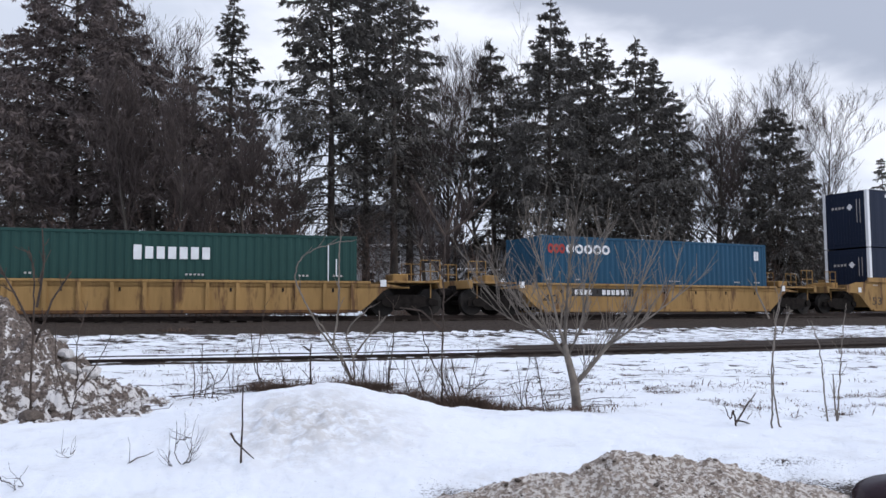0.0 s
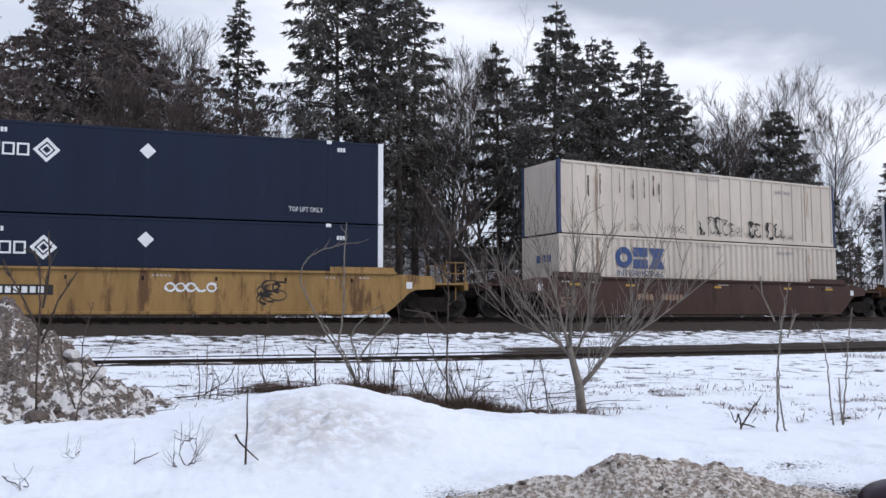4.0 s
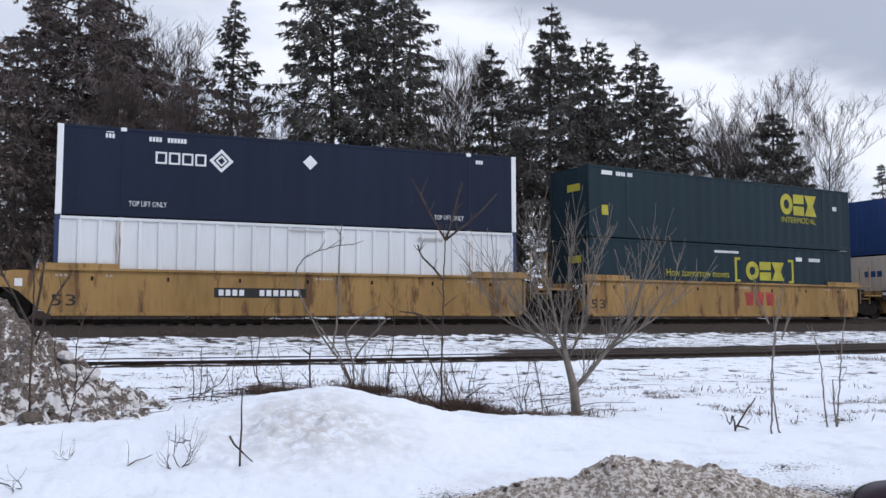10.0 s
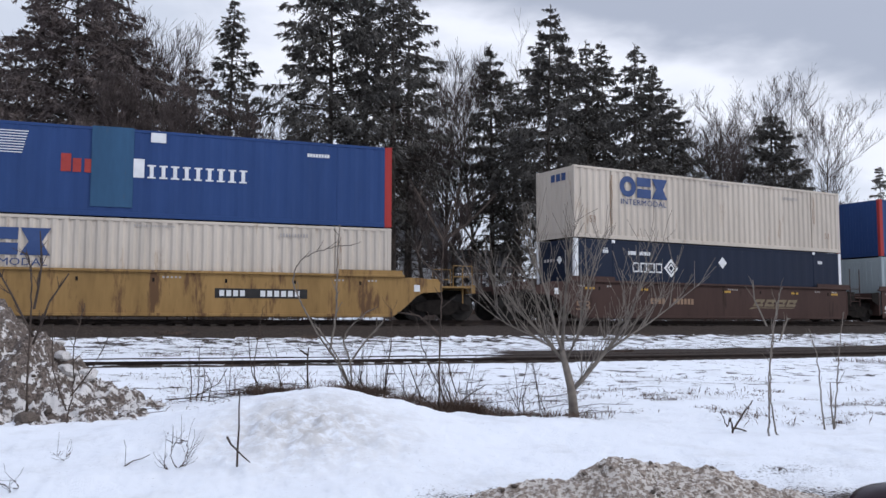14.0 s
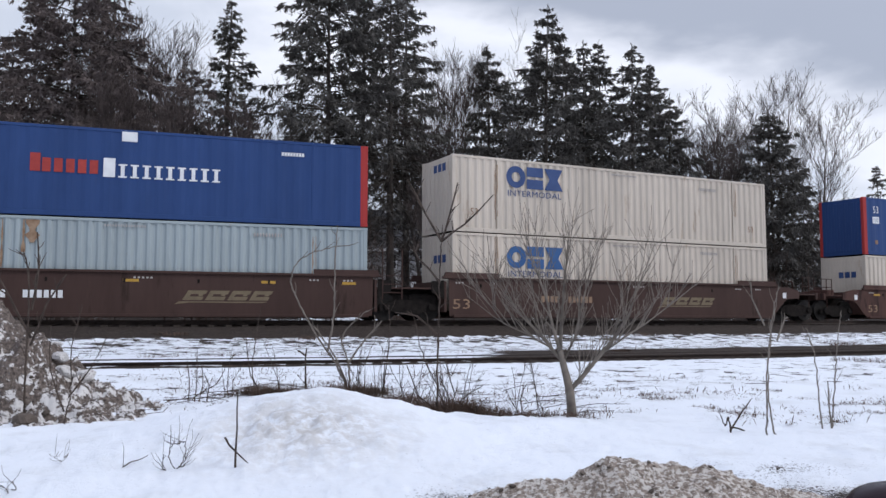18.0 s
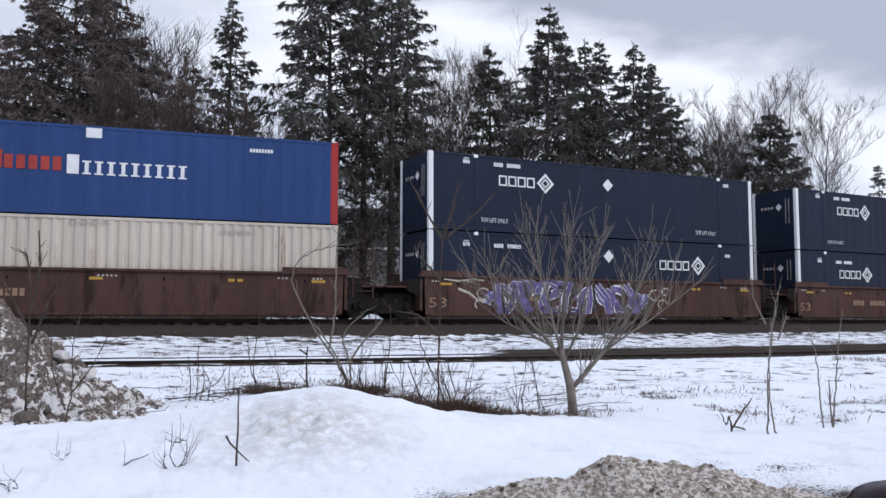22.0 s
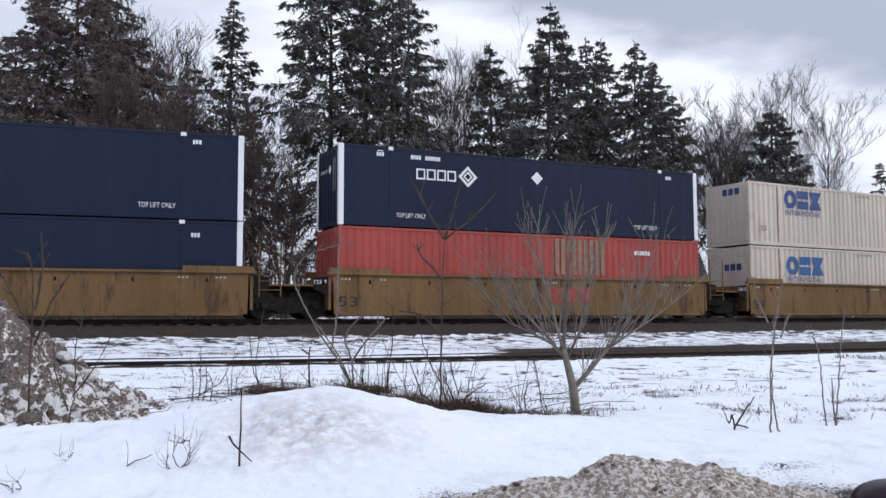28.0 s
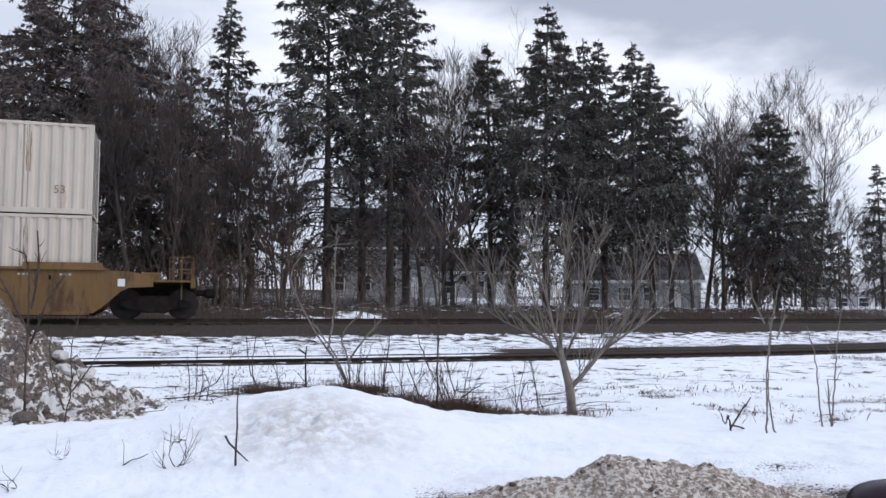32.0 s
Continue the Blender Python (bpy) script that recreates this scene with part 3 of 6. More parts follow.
def build_track(label, path, off, top, s0, s1):
    track = thing("railway_track", label, "railway track", kind="structure")
    for side in (-0.7175, 0.7175):
        part("rail", rail_line(path, off + side, top, s0, s1), M["rail_steel"], track)
    tie = Shape().box(-0.11, 0.11, -1.3, 1.3, -0.18, 0.0, 0.015).mesh("tie", M["tie"])
    s = max(s0, -45.0)
    while s < min(s1, 75.0):
        x, y, a = path(s, off)
        ob = part("tie", tie, None, track)
        ob.matrix_basis = pose(x, y, top - 0.165, 0, 0, math.degrees(a))
        s += 0.55
    return track


build_track("main line of rusty steel rails on dark ballast", along, 1.5, 0.0, -250, 260)
build_track("siding of rusty steel rails half buried in snow", along_yard, -9.97, -0.93, -80, 90)


def pile(name, label, mat, side, depth, base, crest, half, front, back, rough, grain, bare, loose):
    """A heap: crest = list of (side, height) along it; front and back are its depths."""
    nx, ny = 230, 110
    verts, faces, bares = [], [], []
    for j in range(ny + 1):
        v = -1 + 2 * j / ny
        for i in range(nx + 1):
            u = -half + 2 * half * i / nx
            k = 0
            while k < len(crest) - 2 and u > crest[k + 1][0]:
                k += 1
            (a, ha), (b, hb) = crest[k], crest[k + 1]
            h = ha + (hb - ha) * smooth_step((u - a) / (b - a))
            w = front if v < 0 else back
            edge = max(0.0, 1 - abs(v)) ** 0.8
            x, y = spot(side + u, depth + v * w)
            lump = fbm(x * 1.5, y * 1.5, 2.0, 4) * 0.75 + abs(fbm(x * 2.6, y * 2.6, 4.0, 4)) * 0.8 + fbm(x * 9, y * 9, 1.0, 3) * 0.22 + abs(fbm(x * 21, y * 21, 5.0, 2)) * grain
            z = base - 0.25 + (h + 0.25) * edge + rough * lump * min(1.0, 4 * h * edge + 0.15)
            verts.append((x, y, z))
            bares.append(bare(u, v, h * edge))
    for j in range(ny):
        for i in range(nx):
            p = j * (nx + 1) + i
            faces.append((p, p + 1, p + nx + 2, p + nx + 1))
    me = bpy.data.meshes.new(name)
    me.from_pydata(verts, [], faces)
    me.attributes.new("bare", "FLOAT", "POINT").data.foreach_set("value", bares)
    me.polygons.foreach_set("use_smooth", [True] * len(me.polygons))
    me.materials.append(mat)
    me.update()
    heap = tagged(new(name, me), label, "snow pile")
    # loose pieces lying on it
    rnd = random.Random(len(name))
    count, small, large, piece, mats = loose
    blocks = []
    for mat in mats:
        for k in range(3):
            bm = bmesh.new()
            bmesh.ops.create_icosphere(bm, subdivisions=1 if large < 0.1 else 2, radius=1.0)
            for v in bm.verts:
                v.co *= 1 + 0.45 * fbm(v.co.x * 1.3 + k * 3, v.co.y * 1.3, v.co.z * 1.3, 3)
                v.co.z *= 0.7
            block = bpy.data.meshes.new(piece)
            bm.to_mesh(block)
            bm.free()
            block.materials.append(M[mat])
            blocks.append(block)
    for k in range(count):
        j, i = int(ny * rnd.uniform(0.12, 0.62)), rnd.randint(20, nx - 20)
        x, y, z = verts[j * (nx + 1) + i]
        if z - base < 0.06:
            continue
        r = small + (large - small) * rnd.random() ** 3
        ob = part(piece, blocks[rnd.randrange(len(blocks))], None, heap)
        ob.matrix_basis = pose(x, y, z + r * 0.2, rnd.uniform(-25, 25), rnd.uniform(-25, 25), rnd.uniform(0, 360)) @ Matrix.Scale(r, 4)
    return heap


pile("gravel_mound", "low heap of brown gravel and old granular snow", M["gravel_snow"], 1.55, 7.5, -1.68,
     [(-2.2, 0.0), (-1.35, 0.14), (-0.65, 0.27), (-0.1, 0.43), (0.3, 0.40), (0.58, 0.38), (0.75, 0.36), (0.95, 0.30), (1.35, 0.20), (2.2, 0.0)], 2.2, 1.3, 0.75, 0.075, 0.40,
     lambda u, v, h: 0.20 * smooth_step((h - 0.02) / 0.12) - 0.06, (260, 0.010, 0.034, "stone", ("stone_dark", "stone_pale")))
pile("snow_bank", "tall ploughed heap of snow mixed with dark soil", M["dirty_snow"], -7.0, 14.0, -1.55,
     [(-3.0, 1.6), (-1.6, 1.75), (-0.1, 1.62), (0.55, 1.3), (0.95, 0.95), (1.3, 0.62), (1.7, 0.38), (2.2, 0.18), (3.0, 0.0)], 3.0, 2.3, 1.6, 0.30, 0.10,
     lambda u, v, h: 0.17 + 0.12 * smooth_step((h - 0.35) / 0.5), (120, 0.02, 0.15, "clod", ("dirty_snow", "stone_dark")))


# ---- the train: containers ----
L53, W, H53, FLOOR = 16.15, 2.59, 2.896, 0.37
NEAR_Y = -W / 2


def ribbed_side(x0, x1, z0, z1, y, facing, pitch, depth, flat=0.22, slope=0.22):
    """A corrugated side wall: trapezoid ribs standing, as one sheet with thickness."""
    sh = Shape()
    n = max(2, round((x1 - x0) / pitch))
    p = (x1 - x0) / n
    line = [(x0, 0.0)]
    for k in range(n):
        a = x0 + k * p
        line += [(a + p * 0.04, 0.0), (a + p * (0.04 + slope), depth), (a + p * (0.96 - slope - flat), depth), (a + p * (0.96 - flat), 0.0)]
    line.append((x1, 0.0))
    for x, d in line:
        yy = y - facing * d
        sh.v += [(x, yy, z0), (x, yy, z1), (x, yy - facing * 0.03, z0), (x, yy - facing * 0.03, z1)]
    for k in range(len(line) - 1):
        a, b = 4 * k, 4 * (k + 1)
        q = (a, b, b + 1, a + 1) if facing < 0 else (b, a, a + 1, b + 1)
        sh.f += [q, (a + 3, b + 3, b + 2, a + 2) if facing < 0 else (b + 3, a + 3, a + 2, b + 2)]
    return sh


def container(name, label, body, post, length=L53, height=H53, pitch=0.30, depth=0.035, posts_40=True, post_width=0.14, group="containers on the train", rib_flat=0.22, rib_slope=0.22):
    """A freight container, floor at z = 0, long side along x, near side at -y."""
    c = thing(name, label, "container", group)
    h, e = length / 2, length / 2 - post_width
    for f in (-1, 1):
        y = f * W / 2
        part("side_wall", ribbed_side(-e, e, 0.16, height - 0.10, y - f * 0.012, f, pitch, depth, rib_flat, rib_slope), body, c)
        a, b = sorted((y, y - f * 0.09))
        part("top_rail", Shape().box(-e, e, a, b, height - 0.10, height, 0.012), body, c)
        part("bottom_rail", Shape().box(-e, e, a - 0.012, b + 0.012, 0.0, 0.16, 0.012), body, c)
        for g in (-1, 1):
            p, q = sorted((g * h, g * e))
            a2, b2 = sorted((y, y - f * 0.16))
            part("corner_post", Shape().box(p, q, a2, b2, 0.0, height, 0.012), post, c)
            for z in (0.0, height - 0.12):
                p2, q2 = sorted((g * (h + 0.006), g * (h - 0.17)))
                a3, b3 = sorted((y + f * 0.006, y - f * 0.15))
                part("corner_casting", Shape().box(p2, q2, a3, b3, z - 0.004 * (z == 0), z + 0.124, 0.015), post, c)
            if posts_40:
                a4, b4 = sorted((y + f * 0.004, y - f * 0.06))
                part("lifting_post", Shape().box(g * 6.1 - 0.05, g * 6.1 + 0.05, a4, b4, 0.0, height, 0.012), body, c)
                part("lifting_casting", Shape().box(g * 6.1 - 0.09, g * 6.1 + 0.09, a4 - 0.01, b4 + 0.01, height - 0.12, height + 0.006, 0.012), post if post == M["post_white"] else body, c)
    part("roof", Shape().box(-e, e, -W / 2 + 0.05, W / 2 - 0.05, height - 0.07, height - 0.03), body, c)
    part("floor", Shape().box(-e, e, -W / 2 + 0.09, W / 2 - 0.09, 0.04, 0.14), M["dark_steel"], c)
    # front wall (left end) with ribs, doors at the other end
    front = Shape().box(-h + 0.03, -h + 0.07, -W / 2 + 0.15, W / 2 - 0.15, 0.02, height - 0.02)
    wall = part("front_wall", front, body, c)
    for k in range(7):
        y = -1.0 + k * 0.333
        part("rib", Shape().box(-h + 0.005, -h + 0.032, y - 0.09, y + 0.09, 0.2, height - 0.2, 0.012), body, wall)
    for f in (-1, 1):
        a, b = sorted((f * 0.01, f * (W / 2 - 0.16)))
        door = part("door", Shape().box(h - 0.07, h - 0.03, a, b, 0.05, height - 0.06, 0.01), body, c)
        for k in (0.3, 0.85):
            part("locking_bar", Shape().tube([(h - 0.012, f * k, 0.1), (h - 0.012, f * k, height - 0.1)], [0.018, 0.018], 6), M["fence"], door)
    return c


Y_DECAL = NEAR_Y - 0.003


def bars(sh, x, z, width, height, n, gap=0.25, y=Y_DECAL):
    """Unreadable writing: n upright bars."""
    p = width / n
    for k in range(n):
        sh.box(x - width / 2 + k * p, x - width / 2 + (k + 1 - gap) * p, y, y + 0.02, z - height / 2, z + height / 2)
    return sh


def ring(sh, x, z, rx, rz, hole, y=Y_DECAL, n=24):
    """A flat oval ring."""
    i = len(sh.v)
    for k in range(n):
        c, s = math.cos(6.2832 * k / n), math.sin(6.2832 * k / n)
        sh.v += [(x + rx * c, y, z + rz * s), (x + rx * hole * c, y, z + rz * hole * s)]
    sh.f += [(i + 2 * k, i + 2 * ((k + 1) % n), i + 2 * ((k + 1) % n) + 1, i + 2 * k + 1) for k in range(n)]
    return sh


def poly(sh, pts, y=Y_DECAL):
    i = len(sh.v)
    sh.v += [(x, y, z) for x, z in pts]
    sh.f.append(tuple(range(i, i + len(pts))))
    return sh


def stroke(sh, pts, w, y=Y_DECAL, rnd=None, uneven=0.0):
    """A sprayed line: a flat band of uneven width along a path."""
    i, n = len(sh.v), len(pts)
    for k, (x, z) in enumerate(pts):
        (ax, az), (bx, bz) = pts[max(0, k - 1)], pts[min(n - 1, k + 1)]
        l = math.hypot(bx - ax, bz - az) or 1.0
        h = w / 2 * (1 + (rnd.uniform(-uneven, uneven) if rnd else 0))
        nx, nz = -(bz - az) / l * h, (bx - ax) / l * h
        sh.v += [(x + nx, y, z + nz), (x - nx, y, z - nz)]
    sh.f += [(i + 2 * k, i + 2 * k + 1, i + 2 * k + 3, i + 2 * k + 2) for k in range(n - 1)]
    return sh


def rail_mark(c, x, z, w, h, mat, word=None, word_mat=None):
    """Emblem of heavy plain forms, with the word under it."""
    t = w / 3
    part("emblem_form", ring(Shape(), x - t, z, t * 0.5, h * 0.5, 0.45), mat, c)
    part("emblem_form", poly(Shape(), [(x - t * 0.44, z + h * 0.06), (x + t * 0.44, z + h * 0.06), (x + t * 0.44, z + h * 0.5), (x - t * 0.44, z + h * 0.5)]), mat, c)
    part("emblem_form", poly(Shape(), [(x - t * 0.44, z - h * 0.5), (x + t * 0.44, z - h * 0.5), (x + t * 0.44, z - h * 0.06), (x - t * 0.44, z - h * 0.06)]), mat, c)
    part("emblem_form", poly(Shape(), [(x + t * 0.5, z - h * 0.5), (x + t * 1.5, z - h * 0.5), (x + t * 1.22, z), (x + t * 1.5, z + h * 0.5), (x + t * 0.5, z + h * 0.5), (x + t * 0.78, z)]), mat, c)
    if word:
        part("lettering", write_on(Shape(), word, x, z - h * 0.5 - h * 0.24, w * 0.95, h * 0.27, Y_DECAL), word_mat or mat, c)


def diamond(sh, x, z, r, hole=0.0, y=Y_DECAL):
    o = [(x, z - r), (x + r, z), (x, z + r), (x - r, z)]
    if not hole:
        return poly(sh, o, y)
    q = [(x + (a - x) * hole, z + (b - z) * hole) for a, b in o]
    for k in range(4):
        poly(sh, [o[k], o[(k + 1) % 4], q[(k + 1) % 4], q[k]], y)
    return sh


def line_mark(c, x, z):
    """Four thin open forms and an open diamond, in white."""
    for k in range(4):
        cx = x - 0.62 + k * 0.42
        sh = Shape()
        o = [(cx - 0.18, z - 0.20), (cx + 0.18, z - 0.20), (cx + 0.18, z + 0.20), (cx - 0.18, z + 0.20)]
        q = [(cx - 0.12, z - 0.14), (cx + 0.12, z - 0.14), (cx + 0.12, z + 0.14), (cx - 0.12, z + 0.14)]
        for j in range(4):
            poly(sh, [o[j], o[(j + 1) % 4], q[(j + 1) % 4], q[j]])
        part("wordmark_form", sh, M["ink_white"], c)
    part("emblem", diamond(Shape(), x + 1.32, z + 0.02, 0.40, 0.66), M["ink_white"], c)
    part("emblem", diamond(Shape(), x + 1.32, z + 0.02, 0.20, 0.6), M["ink_white"], c)


def end_marks(c, lower):
    """Small emblem and two upright stripes on the front wall of a navy box."""
    x = -L53 / 2 - 0.004
    for y in (-0.88, -0.70):
        part("stripe", Shape().box(x, x + 0.004, y - 0.02, y + 0.02, 1.25 if not lower else 1.5, 2.45), M["ink_faint"], c)
    em = Shape()
    i = len(em.v)
    em.v += [(x, y, z) for y, z in ((-0.30, 1.90), (-0.48, 2.08), (-0.30, 2.26), (-0.12, 2.08))]
    em.f.append((i, i + 1, i + 2, i + 3))
    part("emblem", em, M["ink_white"], c)
    for k in range(4):
        part("wordmark_form", Shape().box(x, x + 0.004, 0.02 + k * 0.2, 0.15 + k * 0.2, 2.02, 2.14), M["ink_faint"], c)


def navy_box(lower=False, mark_right=False):
    c = container("container", "dark navy smooth-sided steel container with white corner posts", M["navy"], M["post_white"], pitch=0.61, depth=0.006, post_width=0.19)
    z = lambda v: v - FLOOR - (0 if lower else H53 + 0.045)
    if mark_right:
        line_mark(c, 3.5, z(2.28))
    else:
        line_mark(c, -4.3, z(2.20 if lower else 5.30))
    part("emblem", diamond(Shape(), 0.06, z(2.55 if lower else 5.47), 0.26), M["ink_white"], c)
    zt = 2.78 if lower else 5.9
    sh = Shape()
    bars(sh, -5.1, z(zt), 0.42, 0.15, 4)
    bars(sh, -4.42, z(zt), 0.62, 0.15, 6)
    bars(sh, -6.5, z(zt + 0.02), 0.30, 0.14, 3)
    sh.box(-6.62, -6.4, Y_DECAL, Y_DECAL + 0.02, z(zt + 0.13), z(zt + 0.16))
    bars(sh, 6.55, z(zt), 0.30, 0.14, 3)
    part("stencil", sh, M["ink_white"], c)
    end_marks(c, lower)
    if not lower:
        for x in (-5.3, 5.3):
            part("lettering", write_on(Shape(), "TOP LIFT ONLY", x, z(3.74), 1.18, 0.17, Y_DECAL), M["ink_white"], c)
    return c


def white_box(lower=False, mark=None, word=True, at=-4.42, plain=False, mat="white", label="", pitch=0.33, post=""):
    wide = pitch > 0.6
    c = container("container", label or "off-white ribbed steel container with rust-streaked posts", M[mat], M[post or mat], pitch=pitch, depth=0.04 if wide else 0.050, rib_flat=0.07 if wide else 0.22, rib_slope=0.04 if wide else 0.22)
    z = lambda v: v - FLOOR - (0 if lower else H53 + 0.045)
    if not plain:
        rail_mark(c, at, z(2.42) if lower else z(5.53), 2.62, 0.86, M[mark or "ink_navy"], "INTERMODAL" if word else None, M["ink_navy"])
        end = Shape()
        for k in range(3):
            end.box(-L53 / 2 - 0.006, -L53 / 2, -0.75 + k * 0.36, -0.48 + k * 0.36, (1.8 if lower else 2.35), (2.1 if lower else 2.65))
        part("end_emblem", end, M["ink_navy"], c)
    sh = Shape()
    bars(sh, 0.0, z(3.05) if lower else z(5.98), 1.3, 0.07, 16, 0.5)
    bars(sh, 4.6, z(2.9) if lower else z(5.7), 1.0, 0.12, 10, 0.5)
    part("stencil", sh, M["ink_faint"], c)
    if not lower and not plain:
        for x in (-7.15, 7.1):
            part("lettering", write_on(Shape(), "53", x, z(4.08), 0.32, 0.26, Y_DECAL), M["ink_brown"], c)
    for x, w, a in ((-6.19, 0.030, 0.35), (6.17, 0.028, 1.2)):
        run = random.Random(int(a * 100) + 7 * lower)
        for dx in (-0.05, 0.06):
            z0, z1 = a + run.uniform(-0.3, 0.5), H53 - run.uniform(0.12, 0.5)
            part("rust_streak", stroke(Shape(), [(x + dx + run.uniform(-0.012, 0.012), z0 + (z1 - z0) * j / 7) for j in range(8)], w, Y_DECAL - 0.002, run, 0.8), M["rust_run"], c)
    return c


def blue_box(patch=False):
    c = container("container", "royal blue ribbed container, red posts, pale repair patch" if patch else "royal blue ribbed steel container with red corner posts", M["blue"], M["post_red"], pitch=0.55, depth=0.018, post_width=0.26)
    z = lambda v: v - FLOOR - H53 - 0.045
    part("lettering", write_on(Shape(), "53", -7.1, z(5.6), 0.42, 0.36, Y_DECAL), M["ink_white"], c)
    sh = Shape().box(-7.36, -6.86, Y_DECAL, Y_DECAL + 0.02, z(4.9), z(5.24))
    part("size_plate", sh, M["ink_white"], c)
    part("lettering", write_on(Shape(), "110", -7.11, z(5.07), 0.34, 0.18, Y_DECAL - 0.002), M["ink_navy"], c)
    sh = Shape()
    diamond(sh, -5.25, z(5.52), 0.40, 0.72)
    diamond(sh, -5.25, z(5.52), 0.16)
    for k in range(9):
        d = -0.34 + k * 0.085
        sh.box(-4.95 + abs(d) * 0.3 - 0.1, -3.95 + d * 0.25, Y_DECAL, Y_DECAL + 0.02, z(5.55) + d, z(5.55) + d + 0.03)
    part("emblem", sh, M["ink_white"], c)
    for k in range(6):
        part("wordmark_form", Shape().box(-2.9 + k * 0.35, -2.65 + k * 0.35 + 0.05 * (k == 0), Y_DECAL, Y_DECAL + 0.02, z(4.70), z(5.28 if k == 0 else 5.14)), M["ink_red"], c)
    big = Shape().box(-0.74, -0.38, Y_DECAL, Y_DECAL + 0.02, z(4.62), z(5.24))
    part("wordmark_form", big, M["ink_white"], c)
    for k in range(9):
        x = -0.15 + k * 0.37
        form = Shape().box(x - 0.06, x + 0.06, Y_DECAL, Y_DECAL + 0.02, z(4.67), z(5.01))
        form.box(x - 0.13, x + 0.13, Y_DECAL, Y_DECAL + 0.02, z(5.01), z(5.06)).box(x - 0.13, x + 0.13, Y_DECAL, Y_DECAL + 0.02, z(4.62), z(4.67))
        part("wordmark_form", form, M["ink_white"], c)
    part("plate", Shape().box(-0.2, 0.28, Y_DECAL, Y_DECAL + 0.02, z(5.82), z(6.14)), M["ink_white"], c)
    part("stencil", bars(Shape(), 5.4, z(5.74), 0.8, 0.12, 8), M["ink_white"], c)
    part("placard", Shape().box(-7.22, -7.02, Y_DECAL, Y_DECAL + 0.02, z(3.85), z(4.05)), M["ink_brown"], c)
    if patch:
        part("repair_patch", Shape().box(-2.0, -0.72, Y_DECAL - 0.012, Y_DECAL + 0.02, z(3.62), z(6.24)), M["patch_blue"], c, "pale blue repair patch")
    return c


def green_box(lower):
    c = container("container", "dark blue-green smooth steel container with yellow markings", M["green"], M["green"], pitch=0.61, depth=0.012)
    z = lambda v: v - FLOOR - (0 if lower else H53 + 0.045)
    if not lower:
        rail_mark(c, 4.4, z(5.33), 2.5, 0.98, M["ink_yellow"], "INTERMODAL", M["ink_yellow"])
        sh = Shape().box(-7.4, -6.85, Y_DECAL, Y_DECAL + 0.02, z(5.85), z(6.02))
        bars(sh, -6.2, z(5.93), 0.9, 0.16, 7)
        bars(sh, 7.0, z(5.3), 0.3, 0.2, 2)
        part("stencil", sh, M["ink_white"], c)
        part("placard", Shape().box(-7.42, -7.1, Y_DECAL, Y_DECAL + 0.02, z(4.2), z(4.6)), M["ink_yellow"], c)
    else:
        rail_mark(c, 2.0, z(2.16), 2.5, 0.84, M["ink_yellow"])
        part("lettering", write_on(Shape(), "How tomorrow moves", -2.15, z(1.97), 3.7, 0.32, Y_DECAL), M["ink_yellow"], c)
        sh = Shape()
        for x, d in ((0.07, 1), (3.9, -1)):
            a, b = sorted((x, x + d * 0.12))
            sh.box(a, b, Y_DECAL, Y_DECAL + 0.02, z(1.66), z(2.72))
            a, b = sorted((x, x + d * 0.34))
            sh.box(a, b, Y_DECAL - 0.002, Y_DECAL + 0.02, z(2.62), z(2.73))
            sh.box(a, b, Y_DECAL - 0.002, Y_DECAL + 0.02, z(1.65), z(1.75))
        part("emblem", sh, M["ink_yellow"], c)
        sh = Shape().box(4.1, 4.5, Y_DECAL, Y_DECAL + 0.02, z(2.68), z(2.86))
        bars(sh, 5.4, z(2.76), 0.8, 0.16, 6)
        bars(sh, -0.4, z(2.95), 1.5, 0.1, 12)
        part("stencil", sh, M["ink_white"], c)
    sh = Shape().box(-L53 / 2 - 0.006, -L53 / 2, -0.75, 0.1, 1.9, 2.2)
    part("end_emblem", sh, M["ink_yellow"], c)
    return c


def forty_green():
    c = container("container", "dark green ribbed forty-foot steel container with white wordmark", M["leaf_green"], M["leaf_green"], 12.19, 2.42, 0.28, 0.03, False)
    for k in range(7):
        part("wordmark_form", Shape().box(-1.35 + k * 0.36, -1.10 + k * 0.36, Y_DECAL, Y_DECAL + 0.02, 1.52 - 0.03 * (k == 0), 1.92 + 0.05 * (k == 0)), M["ink_white"], c)
    part("stencil", Shape().box(5.05, 5.09, Y_DECAL, Y_DECAL + 0.02, 0.6, 2.1), M["ink_white"], c)
    part("stencil", Shape().box(5.34, 5.38, Y_DECAL, Y_DECAL + 0.02, 1.0, 1.6), M["ink_white"], c)
    return c


def forty_blue():
    c = container("container", "mid-blue ribbed forty-foot steel container with white wordmark", M["sea_blue"], M["sea_blue"], 12.19, 2.72, 0.28, 0.03, False)
    for k in range(5):
        part("wordmark_form", ring(Shape(), -4.72 + k * 0.44, 2.22, 0.20, 0.19, 0.5), M["ink_white"], c)
    for k in range(3):
        part("wordmark_form", ring(Shape(), -5.65 + k * 0.27, 2.22, 0.14, 0.19, 0.4), M["ink_red"], c)
    part("stencil", bars(Shape(), 5.5, 2.2, 0.3, 0.4, 2), M["ink_white"], c)
    return c


